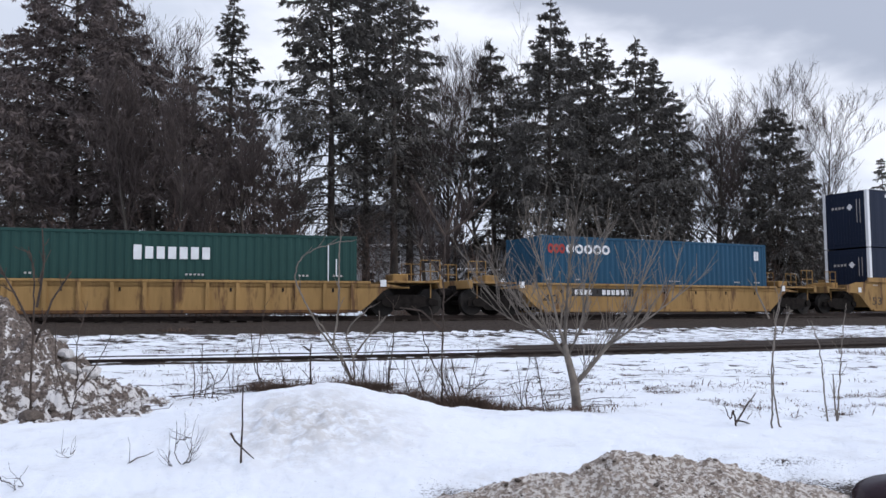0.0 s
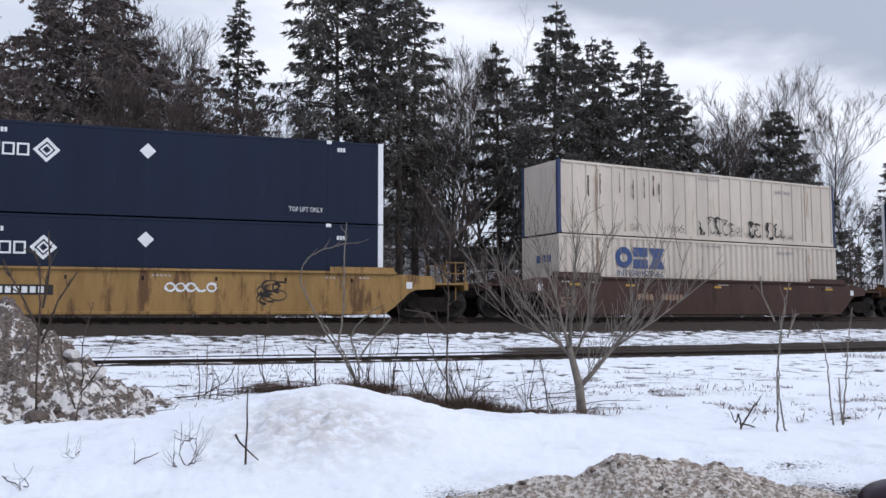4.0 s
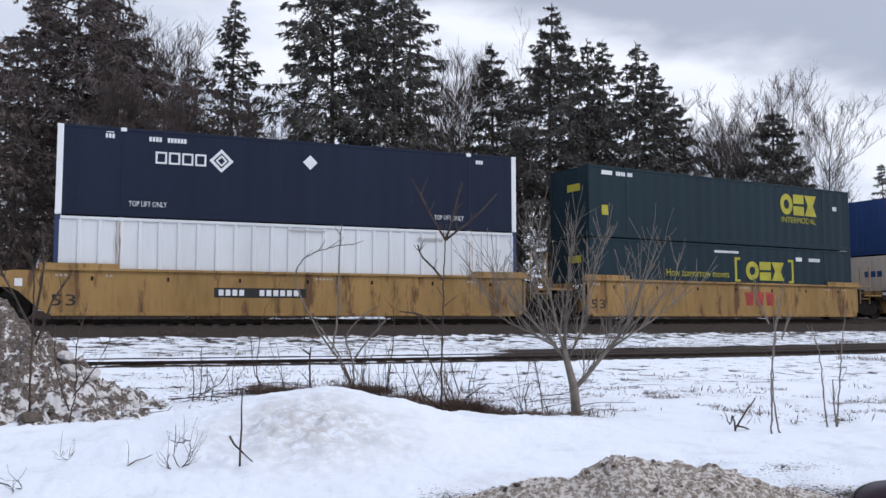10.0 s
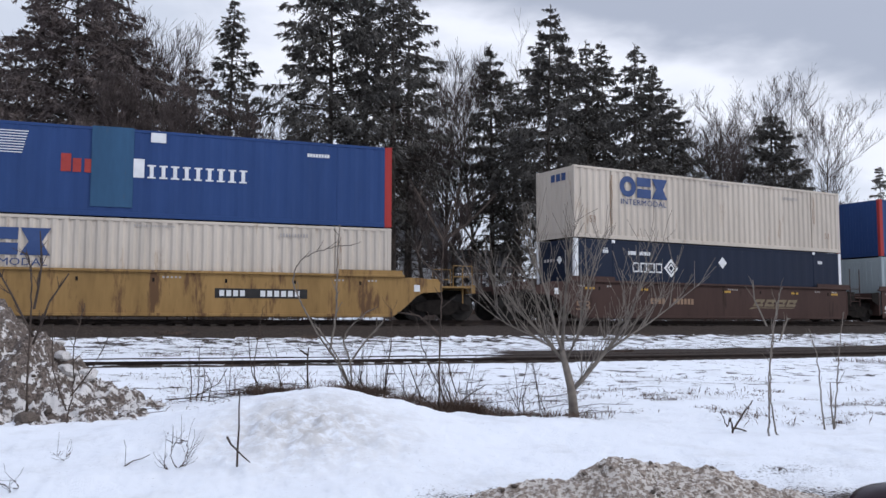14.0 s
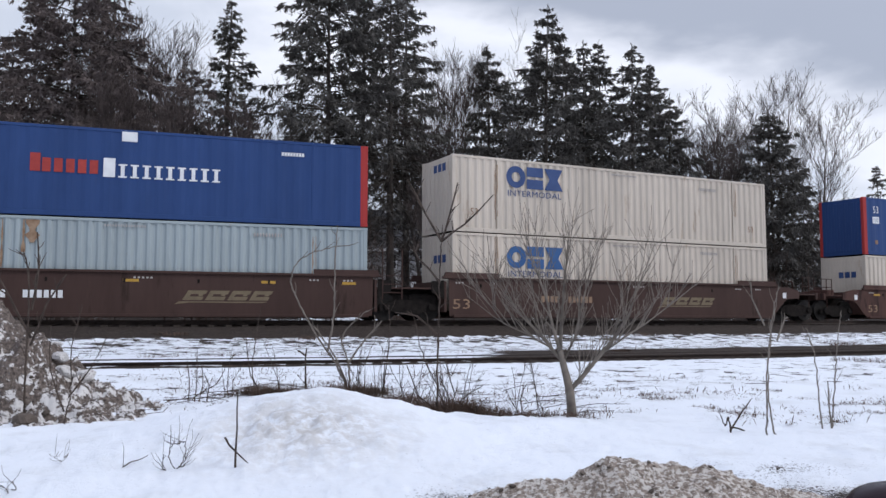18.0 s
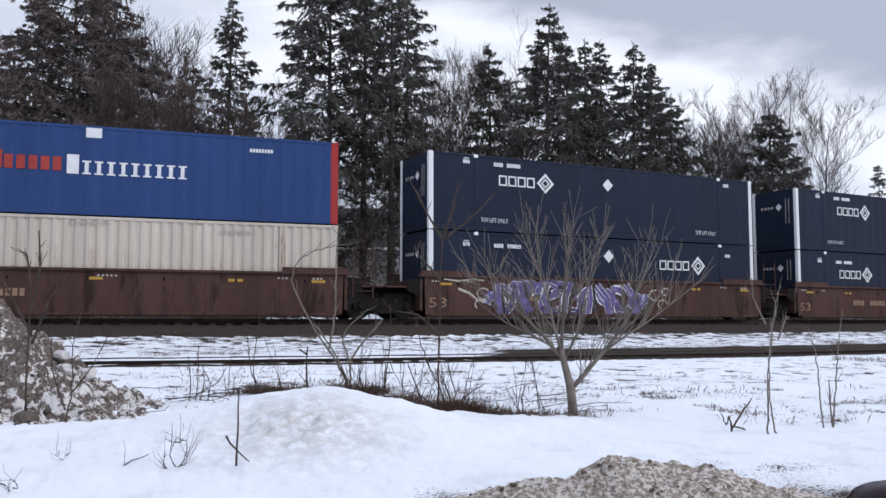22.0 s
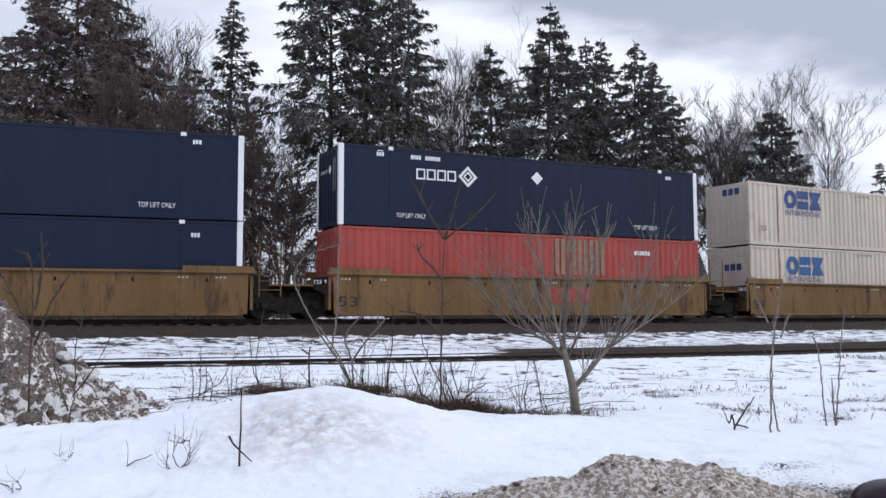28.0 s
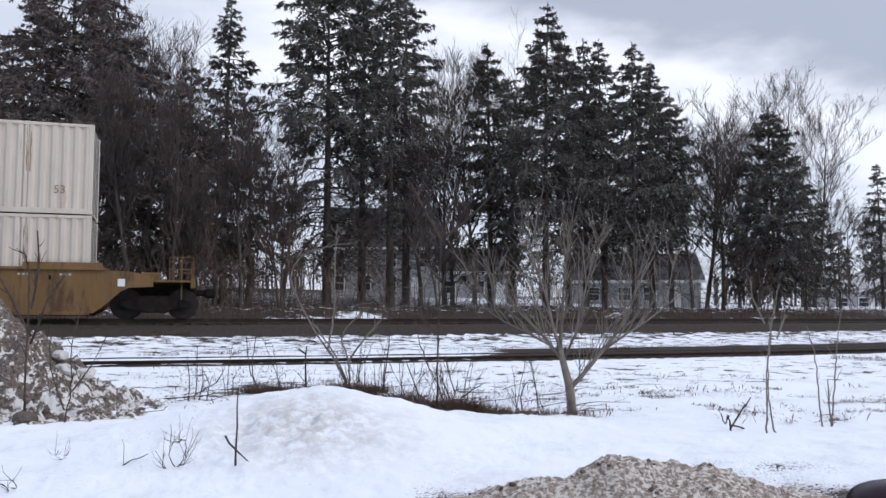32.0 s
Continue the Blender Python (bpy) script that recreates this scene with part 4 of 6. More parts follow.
def grey_box():
    c = white_box(True, plain=True, mat="grey", label="pale grey ribbed steel container with rust stains", pitch=0.30)
    for x, w, a in ((-5.5, 0.05, 1.7), (-4.1, 0.10, 1.9), (-3.6, 0.05, 1.5), (-3.0, 0.07, 2.0), (-2.75, 0.22, 2.3)):
        part("rust_streak", stroke(Shape(), [(x, a - 0.25 + (H53 - 0.12 - a + 0.25) * j / 6) for j in range(7)], w * 1.2, Y_DECAL - 0.004, random.Random(int(x * 50)), 0.7), M["rust_run"], c)
    return c


def red_box():
    c = container("container", "faded red ribbed steel container with a pale worn patch", M["red"], M["red"], pitch=0.30, depth=0.028)
    sh = Shape()
    for k in range(9):
        sh.box(0.85 + k * 0.27, 1.02 + k * 0.27, Y_DECAL - 0.003, Y_DECAL + 0.02, 1.35, 2.75)
    part("worn_paint", sh, M["ink_brown"], c, "pale worn paint")
    part("stencil", bars(Shape(), 5.1, 2.3, 0.8, 0.17, 6), M["ink_white"], c)
    return c


def marked_white_upper():
    """The unlettered upper box with black spray-paint scrawl and rust runs."""
    c = white_box(False, plain=True, label="off-white ribbed container with black spray scrawl and rust runs", pitch=0.66, post="navy_post")
    rnd = random.Random(11)
    sh = Shape()
    for x, w, tall in ((-0.65, 0.10, 0.5), (-0.05, 0.05, 0.62), (0.35, 0.08, 0.6), (0.75, 0.06, 0.58), (1.15, 0.04, 0.45), (2.35, 0.09, 0.55), (2.75, 0.07, 0.5), (3.55, 0.10, 0.62), (3.95, 0.07, 0.55), (4.3, 0.05, 0.3)):
        z0 = rnd.uniform(0.25, 0.36)
        line = [(x + rnd.uniform(-0.10, 0.16), z0 + tall * k / 5) for k in range(6)]
        stroke(sh, line, w, Y_DECAL - 0.004, rnd, 0.8)
        if rnd.random() < 0.75:
            stroke(sh, [(x - 0.12, z0 + tall), (x + 0.05, z0 + tall + 0.05), (x + 0.28, z0 + tall - 0.02)], w * 0.8, Y_DECAL - 0.005, rnd, 0.8)
        stroke(sh, [(x + 0.02, z0), (x + 0.16, z0 - 0.06), (x + 0.3, z0 + 0.02)], w, Y_DECAL - 0.006, rnd, 0.7)
    fine = Shape()
    for x0, n in ((-4.4, 6), (-2.4, 9), (1.45, 7), (4.7, 5)):
        for k in range(n):
            cx, cz = x0 + 0.11 * k, 0.36 + rnd.uniform(-0.04, 0.04) + 0.16 * (x0 > -3 and x0 < 3) * (k % 2)
            stroke(fine, arc(cx, cz, rnd.uniform(0.05, 0.1), rnd.uniform(0.08, 0.16), rnd.uniform(0, 200), rnd.uniform(210, 400), 6), 0.018, Y_DECAL - 0.004, rnd, 0.5)
    part("spray_scrawl", fine, M["ink_dark"], c, "fine sprayed scribble")
    part("spray_scrawl", sh, M["ink_dark"], c)
    for k, x in enumerate((-6.6, -6.0, -5.0, -4.3, -3.7, -3.2, -2.9)):
        part("rust_streak", stroke(Shape(), [(x + rnd.uniform(-0.012, 0.012), 1.5 + 0.12 * (k % 3) + 0.14 * j) for j in range(7)], 0.045, Y_DECAL - 0.004, rnd, 0.7), M["rust"] if k % 2 else M["brown"], c)
    return c


# ---- the train: well wagons ----
WHEEL_R = 0.483
WHEELS = []


def truck(car, x, colour):
    """A two-axle bogie under the wagon, its wheels turning on it."""
    frame_ = Shape()
    for f in (-1, 1):
        a, b = sorted((f * 0.92, f * 1.06))
        frame_.extrude([(x - 1.15, 0.34), (x - 0.55, 0.30), (x - 0.40, 0.20), (x + 0.40, 0.20), (x + 0.55, 0.30), (x + 1.15, 0.34), (x + 1.15, 0.54), (x + 0.45, 0.74), (x - 0.45, 0.74), (x - 1.15, 0.54)], a, b)
        for k in (-0.88, 0.88):
            frame_.wheel(x + k, f * 1.07 if f > 0 else -1.13, f * 1.13 if f > 0 else -1.07, WHEEL_R, 0.13, 12)
        for k in (-0.16, 0.0, 0.16):
            frame_.tube([(x + k, f * 0.99, 0.28), (x + k, f * 0.99, 0.60)], [0.06, 0.06], 8)
    frame_.box(x - 0.2, x + 0.2, -0.92, 0.92, 0.36, 0.66, 0.02)
    tr = part("bogie", frame_, M["dark_steel"], car)
    for k in (-0.88, 0.88):
        sh = Shape()
        for f in (-1, 1):
            y0, y1 = sorted((f * 0.69, f * 0.83))
            sh.wheel(0, y0, y1, 0, WHEEL_R, 28)
            y0, y1 = sorted((f * 0.665, f * 0.69))
            sh.wheel(0, y0, y1, 0, WHEEL_R + 0.027, 28)
            y0, y1 = sorted((f * 0.83, f * 0.845))
            sh.wheel(0, y0, y1, 0, WHEEL_R * 0.36, 16)
            for j in range(6):
                c, s = math.cos(j * 1.0472) * 0.27, math.sin(j * 1.0472) * 0.27
                y0, y1 = sorted((f * 0.83, f * 0.838))
                sh.wheel(c, y0, y1, s, 0.05, 8)
        sh.wheel(0, -0.69, 0.69, 0, 0.09, 12)
        ws = part("wheelset", sh, M["wheel_steel"], tr)
        ws.matrix_basis = pose(x + k, 0, WHEEL_R)
        WHEELS.append((ws, x + k))
    return tr


def well_wagon(label, colour, left, right, length=L53, ribs=False, top=1.52, marks=None):
    """A well wagon round a container `length` long. left, right: "joint" (shares a bogie) or "coupler"."""
    c = thing("well_wagon", label, "railway wagon", "wagons of the train")
    h = length / 2 + 0.22
    mat = M[colour]
    low = 0.16
    out = [(-h + 0.1, low), (h - 0.1, low), (h + 0.25, 0.42), (h + 0.72, 0.86), (h + 0.95, 0.98), (h + 1.7, 1.02), (h + 1.7, top - 0.16), (h + 0.9, top), (-h - 0.9, top), (-h - 1.7, top - 0.16),
           (-h - 1.7, 1.02), (-h - 0.95, 0.98), (-h - 0.72, 0.86), (-h - 0.25, 0.42)]
    if left == "joint":
        out = [p for p in out if not (p[0] < -h - 0.3)]
        out = [(-h + 0.05, low) if p == (-h + 0.1, low) else p for p in out]
        out = [p for p in out if p != (-h - 0.25, 0.42)] + [(-h + 0.02, top)]
    if right == "joint":
        i = [p for p in out if not (p[0] > h - 0.15)]
        k = i.index((-h + 0.1, low)) if (-h + 0.1, low) in i else i.index((-h + 0.05, low))
        i.insert(k + 1, (h - 0.05, low))
        i.insert(k + 2, (h - 0.02, top))
        out = i
    for f in (-1, 1):
        y0, y1 = sorted((f * 1.335, f * 1.375))
        part("side_sheet", Shape().extrude(out, y0, y1), mat, c)
        y0, y1 = sorted((f * 1.33, f * 1.46))
        part("top_chord", Shape().box(-h - 0.25, h + 0.25, y0, y1, top, top + 0.085, 0.012), mat, c)
        if top > 1.3:
            for g in (-1, 1):
                p, q = sorted((g * (h - 2.15), g * (h + 0.2)))
                part("raised_guide", Shape().extrude([(p, top + 0.085), (q, top + 0.085), (q - 0.06 * (g > 0), top + 0.24), (p + 0.06 * (g < 0), top + 0.24)], *sorted((f * 1.385, f * 1.43))), mat, c)
        part("bottom_chord", Shape().box(-h + 0.2, h - 0.2, y0, y1, low - 0.06, low + 0.05, 0.012), mat if not ribs else M["old_yellow"], c)
        if ribs:
            n = 12
            for k in range(n + 1):
                x = -h + 0.4 + (2 * h - 0.8) * k / n
                y0, y1 = sorted((f * 1.37, f * 1.45))
                part("stake", Shape().extrude([(x - 0.07, low + 0.05), (x + 0.07, low + 0.05), (x + 0.06, top), (x - 0.06, top)], y0, y1), mat, c)
        for k in range(-3, 4):
            x = k * length / 7.0
            y0, y1 = sorted((f * 1.375, f * 1.392))
            part("drain_slot", Shape().box(x - 0.035, x + 0.035, y0, y1, top - 0.30, top - 0.17), M["dark_steel"], c)
    floor_ = Shape()
    for k in range(9):
        x = -h + 0.8 + k * (2 * h - 1.6) / 8
        floor_.box(x - 0.18, x + 0.18, -1.335, 1.335, 0.18, FLOOR - 0.004)
    part("floor_beam", floor_, M["dark_steel"], c)
    for g, kind in ((-1, left), (1, right)):
        e = h + 0.04
        a, b = sorted((g * e, g * (e + 0.10)))
        part("bulkhead", Shape().box(a, b, -1.33, 1.33, 0.3, top - 0.08, 0.01), mat, c)
        if kind == "joint":
            a, b = sorted((g * (e + 0.1), g * (h + 1.45)))
            part("end_sill", Shape().box(a, b, -0.55, 0.55, 0.72, 1.12, 0.02), M["dark_steel"], c)
            part("end_platform", Shape().box(a, b, -1.30, 1.30, 1.12, 1.18, 0.01), mat, c)
            part("pivot_housing", Shape().box(*sorted((g * (e + 0.2), g * (h + 1.43))), -0.95, 0.95, 0.5, 0.95, 0.05), M["dark_steel"], c)
            part("side_apron", Shape().extrude([(g * (e + 0.12), 0.78), (g * (e + 0.62), 1.02), (g * (e + 0.62), 1.42), (g * (e + 0.12), 1.46)][::g], -1.34, -1.31), M["dark_steel"], c)
            if g < 0 and "yellow" in colour:
                part("lettering", write_on(Shape(), "125 T", -e - 0.38, 1.27, 0.46, 0.13, -1.345), M["ink_white"], c)
        else:
            a, b = sorted((g * (e + 0.1), g * (h + 3.05)))
            part("end_sill", Shape().box(a, b, -0.32, 0.32, 0.72, 1.12, 0.02), M["dark_steel"], c)
            a, b = sorted((g * (h + 0.9), g * (h + 3.0)))
            part("end_platform", Shape().box(a, b, -1.30, 1.30, 1.17, 1.24, 0.01), mat, c)
            part("end_beam", Shape().box(*sorted((g * (h + 2.86), g * (h + 3.02))), -1.32, 1.32, 0.98, 1.30, 0.015), mat, c)
            part("coupler", Shape().box(*sorted((g * (h + 3.0), g * (h + 3.72))), -0.11, 0.11, 0.76, 0.98, 0.03), M["dark_steel"], c)
            part("coupler_head", Shape().box(*sorted((g * (h + 3.35), g * (h + 3.72))), -0.2, 0.2, 0.70, 1.02, 0.05), M["dark_steel"], c)
            for y in (-1.15, 1.15):
                rail_ = Shape()
                rail_.tube([(g * (h + 2.2), y, 1.24), (g * (h + 2.2), y, 2.0), (g * (h + 2.95), y, 2.0), (g * (h + 2.95), y, 1.24)], [0.024] * 4, 6)
                rail_.tube([(g * (h + 2.2), y, 1.6), (g * (h + 2.95), y, 1.6)], [0.02] * 2, 6)
                rail_.tube([(g * (h + 2.58), y, 0.62), (g * (h + 2.58), y, 1.98)], [0.022] * 2, 6)
                part("handrail", rail_, mat, c)
            part("brake_box", Shape().box(*sorted((g * (h + 1.3), g * (h + 1.9))), -0.6, 0.4, 1.24, 1.52, 0.03), mat, c)
            part("placard", Shape().box(*sorted((g * (h + 0.62), g * (h + 0.84))), -1.385, -1.376, 1.02, 1.26), M["ink_white"], c)
            truck(c, g * (h + 1.75), colour)
    if left == "joint":
        truck(c, -h - 1.43, colour)
    if right == "joint":
        ladder = Shape()
        for x in (h + 0.34, h + 1.06):
            ladder.tube([(x, -1.33, 0.75), (x, -1.33, 2.55)], [0.024] * 2, 6)
        for z in (0.98, 1.28, 1.58):
            ladder.tube([(h + 0.34, -1.33, z), (h + 1.06, -1.33, z)], [0.018] * 2, 6)
        part("ladder", ladder, mat, c)
    if marks:
        marks(c, h)
    return c


Y_W = -1.3795


def marks_for(number="53", ink="ink_dark", plate=None, word=None, word_ink="ink_red", tape=False):
    def add(c, h):
        part("lettering", write_on(Shape(), number, -h + 0.55, 0.60, 0.72, 0.36, Y_W), M[ink], c)
        if plate is not None:
            part("number_board", Shape().box(plate - 1.55, plate + 1.55, Y_W - 0.004, Y_W + 0.004, 0.72, 1.04), M["ink_dark"], c)
            sh = bars(Shape(), plate - 0.95, 0.88, 0.9, 0.2, 4, 0.3, Y_W - 0.009)
            bars(sh, plate + 0.65, 0.88, 1.4, 0.2, 6, 0.3, Y_W - 0.009)
            part("stencil", sh, M["ink_white"], c)
        elif ink != "ink_dark":
            sh = bars(Shape(), -3.8, 0.82, 0.85, 0.24, 4, 0.3, Y_W)
            bars(sh, -2.35, 0.82, 1.2, 0.24, 6, 0.3, Y_W)
            part("stencil", sh, M[ink], c)
        if word is not None:
            sh = Shape()
            if word_ink == "ink_brown":
                for k in range(4):
                    x = word - 1.3 + k * 0.72
                    for d, e in ((0.0, 0.62), (0.20, 0.62), (0.10, 0.16), (0.14, 0.14)):
                        u = x + d * 0.6 + (0.42 if e == 0.14 else 0.0)
                        poly(sh, [(u, 0.66 + d), (u + e, 0.66 + d), (u + e + 0.07, 0.78 + d), (u + 0.07, 0.78 + d)], Y_W - 0.0005 * (e < 0.2))
                poly(sh, [(word - 1.55, 0.52), (word - 1.1, 0.58), (word + 1.3, 0.58), (word + 1.5, 0.62), (word - 1.4, 0.62)], Y_W)
            elif word_ink == "ink_white":
                rnd = random.Random(8)
                for k in range(5):
                    x = word - 0.75 + k * 0.33
                    stroke(sh, arc(x, 1.0, 0.15, 0.13, rnd.uniform(0, 180), rnd.uniform(240, 420)), 0.07, Y_W, rnd, 0.5)
                tag = ring(Shape(), -5.6, 0.92, 0.52, 0.50, 0.88, Y_W)
                stroke(tag, [(-5.9, 0.55), (-5.6, 1.3), (-5.3, 0.55)], 0.05, Y_W, rnd, 0.4)
                for k in range(9):
                    stroke(tag, arc(4.2 + rnd.uniform(-0.3, 0.3), 0.85 + rnd.uniform(-0.25, 0.25), 0.3, 0.18, rnd.uniform(0, 180), rnd.uniform(200, 400)), 0.05, Y_W, rnd, 0.5)
                part("graffiti", tag, M["ink_dark"], c, "black sprayed tags")
            else:
                for k in range(3):
                    x = word + (k - 1) * 0.66
                    poly(sh, [(x - 0.20, 0.60), (x + 0.20, 0.60), (x + 0.28, 1.14), (x - 0.28, 1.14)], Y_W)
                    poly(sh, [(x - 0.30, 1.16), (x + 0.30, 1.16), (x + 0.30, 1.20), (x - 0.30, 1.20)], Y_W)
            part("emblem", sh, M["ink_gold" if word_ink == "ink_brown" else word_ink], c)
        small = Shape()
        for x, n in ((-h + 0.5, 3), (-h + 1.9, 2), (h - 2.1, 3), (h - 0.9, 3), (0.6, 5)):
            bars(small, x, 1.38, 0.13 * n, 0.06, n, 0.45, Y_W)
        part("stencil", small, M["ink_faint"], c)
        if tape:
            for x in (-7.4, -4.6, 0.2, 4.6, 7.4):
                part("reflector", Shape().box(x - 0.24, x + 0.24, Y_W, Y_W + 0.004, 1.24, 1.33), M["reflector"], c)
    return add


def arc(cx, cz, rx, rz, a0, a1, n=9):
    return [(cx + rx * math.cos(radians(a0 + (a1 - a0) * k / n)), cz + rz * math.sin(radians(a0 + (a1 - a0) * k / n))) for k in range(n + 1)]


def graffiti(c, h):
    """Fat overlapping sprayed forms that fill the wagon's side, pale outline, darker feet, loose tags at both ends."""
    marks_for("53", "ink_brown", None, None, tape=True)(c, h)
    rnd = random.Random(4)
    back, edge, fill, feet, shine = Shape(), Shape(), Shape(), Shape(), Shape()
    for k in range(7):
        lines = []
        for j in range(3):
            cx, cz, r = rnd.uniform(-0.35, 0.35), rnd.uniform(0.5, 1.1), rnd.uniform(0.22, 0.42)
            a0 = rnd.choice((-60, 30, 120, 210)) + rnd.uniform(-25, 25)
            lines.append(arc(cx, cz, r, min(r, 1.22 - cz, cz - 0.28) if 0.5 < cz < 1.0 else 0.2, a0, a0 + rnd.uniform(130, 220)))
        lines.append([(rnd.uniform(-0.4, 0.4), 0.28), (rnd.uniform(-0.15, 0.15), 0.8), (rnd.uniform(-0.4, 0.4), 1.24)])
        x = -5.1 + k * 1.02 + rnd.uniform(-0.06, 0.06)
        up = rnd.uniform(-0.04, 0.05)
        for j, line in enumerate(lines):
            d = 0.0004 * (4 * k + j)
            pts = [(x + (q - 0.8) * 0.25 * (-1) ** k + p * 1.3, q * 1.2 - 0.12 + up) for p, q in line]
            w = rnd.uniform(0.22, 0.36)
            stroke(back, [(p + 0.07, q - 0.05) for p, q in pts], w + 0.12, Y_W - d, rnd, 0.2)
            stroke(edge, pts, w + 0.04, Y_W - 0.0001 - d, rnd, 0.2)
            stroke(fill, pts, w, Y_W - 0.0002 - d, rnd, 0.25)
            low = [(p, q) for p, q in pts if q < 0.62]
            if len(low) > 1:
                stroke(feet, low, w * 0.8, Y_W - 0.0003 - d, rnd, 0.3)
            stroke(shine, [(p - w * 0.22, q + 0.03) for p, q in pts[len(pts) // 2:]], 0.025, Y_W - 0.00035 - d, rnd, 0.3)
    part("graffiti", back, M["ink_dark"], c, "dark shadow of sprayed graffiti")
    part("graffiti", edge, M["ink_white"], c, "white outline of sprayed graffiti")
    part("graffiti", fill, M["ink_lilac"], c, "lilac sprayed graffiti")
    part("graffiti", feet, M["ink_purple"], c, "dark purple foot of sprayed graffiti")
    part("graffiti", shine, M["ink_white"], c, "white shine lines of sprayed graffiti")
    tag = Shape()
    for cx, cz, r in ((2.35, 1.0, 0.28), (2.75, 0.62, 0.24), (2.9, 1.15, 0.18), (-6.0, 0.55, 0.2), (-5.85, 0.95, 0.26)):
        stroke(tag, arc(cx, cz, r, r * 0.8, rnd.uniform(0, 90), rnd.uniform(200, 330)), 0.05, Y_W, rnd, 0.5)
    stroke(tag, [(-6.9, 1.12), (-6.4, 0.95), (-6.1, 0.72), (-5.7, 0.62)], 0.07, Y_W, rnd, 0.4)
    stroke(tag, [(-7.5, 1.47), (-6.9, 1.40), (-6.3, 1.48), (-5.8, 1.44)], 0.06, Y_W, rnd, 0.4)
    part("graffiti", tag, M["ink_pale"], c, "pale sprayed tag")


# container span on the line, left wagon end, right wagon end, wagon build, boxes
def build_train():
    rows = []

    def unit(s0, s1, wagon, boxes):
        mid = (s0 + s1) / 2
        rows.append((wagon, mid, 0.0))
        for box, z in boxes:
            rows.append((box, mid, z))

    up = FLOOR + H53 + 0.045
    yel, brn, rst = "weathered yellow steel well wagon with black stencils", "dark oxide-brown steel well wagon with white stencils", "rust-brown steel well wagon with yellow reflectors"
    unit(-180.80, -168.61, well_wagon("yellow ribbed forty-foot steel well wagon, weathered", "yellow", "coupler", "coupler", 12.19, True, 1.12, marks_for("40")), [(forty_green(), FLOOR)])
    unit(-161.12, -148.85, well_wagon("yellow forty-foot steel well wagon with a number board", "yellow", "coupler", "coupler", 12.19, False, 1.14, marks_for("40", plate=-3.2)), [(forty_blue(), FLOOR)])
    unit(-141.20, -125.04, well_wagon("yellow steel well wagon with spray tags", "yellow", "coupler", "coupler", marks=marks_for("53", plate=-4.2, word=1.6, word_ink="ink_white")), [(navy_box(True), FLOOR), (navy_box(), up)])
    unit(-117.75, -101.62, well_wagon(brn, "brown", "coupler", "coupler", marks=marks_for("53", "ink_brown", tape=True)), [(white_box(True, "ink_navy", at=-3.98), FLOOR), (marked_white_upper(), up)])
    unit(-94.06, -77.93, well_wagon("rusted yellow steel well wagon with upright stakes", "old_yellow", "coupler", "coupler", ribs=True, marks=marks_for("48", "ink_brown")), [(navy_box(True), FLOOR), (navy_box(), up)])
    unit(-70.31, -54.23, well_wagon(yel, "yellow", "coupler", "joint", marks=marks_for("53", plate=-1.6)), [(white_box(True, plain=True, mat="cool_white", label="clean white smooth-sided steel container with blue posts", pitch=0.61, post="navy_post"), FLOOR), (navy_box(), up)])
    unit(-50.88, -34.58, well_wagon(yel, "yellow", "joint", "joint", marks=marks_for("53", word=1.5)), [(green_box(True), FLOOR), (green_box(False), up)])
    unit(-31.39, -15.19, well_wagon(yel, "yellow", "joint", "coupler", marks=marks_for("53", plate=3.5)), [(white_box(True, "ink_navy"), FLOOR), (blue_box(True), up)])
    unit(-7.43, 8.71, well_wagon(brn, "brown", "coupler", "joint", marks=marks_for("53", "ink_brown", word=3.1, word_ink="ink_brown", tape=True)), [(navy_box(True), FLOOR), (white_box(False, "ink_navy"), up)])
    unit(11.97, 28.23, well_wagon(brn, "brown", "joint", "joint", marks=marks_for("53", "ink_white", word=3.1, word_ink="ink_brown", tape=True)), [(grey_box(), FLOOR), (blue_box(), up)])
    unit(31.46, 47.70, well_wagon(brn, "brown", "joint", "coupler", marks=marks_for("53", "ink_brown", word=3.1, word_ink="ink_brown")), [(white_box(True, "ink_blue"), FLOOR), (white_box(False, "ink_navy"), up)])
    unit(55.11, 71.36, well_wagon(rst, "rust", "coupler", "joint", marks=marks_for("53", "ink_brown", tape=True)), [(white_box(True, "ink_blue"), FLOOR), (blue_box(), up)])
    unit(74.73, 90.97, well_wagon("rust-brown steel well wagon with lilac and white graffiti", "rust", "joint", "joint", marks=graffiti), [(navy_box(True, True), FLOOR), (navy_box(), up)])
    unit(94.20, 110.45, well_wagon(rst, "rust", "joint", "coupler", marks=marks_for("53", "ink_brown", tape=True)), [(navy_box(True), FLOOR), (navy_box(), up)])
    unit(117.97, 134.17, well_wagon("dirty yellow steel well wagon with black stencils", "dull_yellow", "coupler", "joint", marks=marks_for("53", plate=-4.0)), [(navy_box(True), FLOOR), (navy_box(), up)])
    unit(137.44, 153.64, well_wagon("dirty yellow steel well wagon with black stencils", "dull_yellow", "joint", "joint", marks=marks_for("53", word=1.5)), [(red_box(), FLOOR), (navy_box(), up)])
    unit(157.07, 173.27, well_wagon("dirty yellow steel well wagon with black stencils", "dull_yellow", "joint", "coupler", marks=marks_for("53", plate=3.2)), [(white_box(True, "ink_blue"), FLOOR), (white_box(False, "ink_navy"), up)])
    return rows


TRAIN = build_train()


# ---- trees behind the line ----


def set_on(side, depth, sink=0.05):
    """A pose on the ground, its x to the camera's right."""
    x, y = spot(side, depth)
    return pose(x, y, ground_height(x, y) - sink, 0, 0, -math.degrees(HEADING))


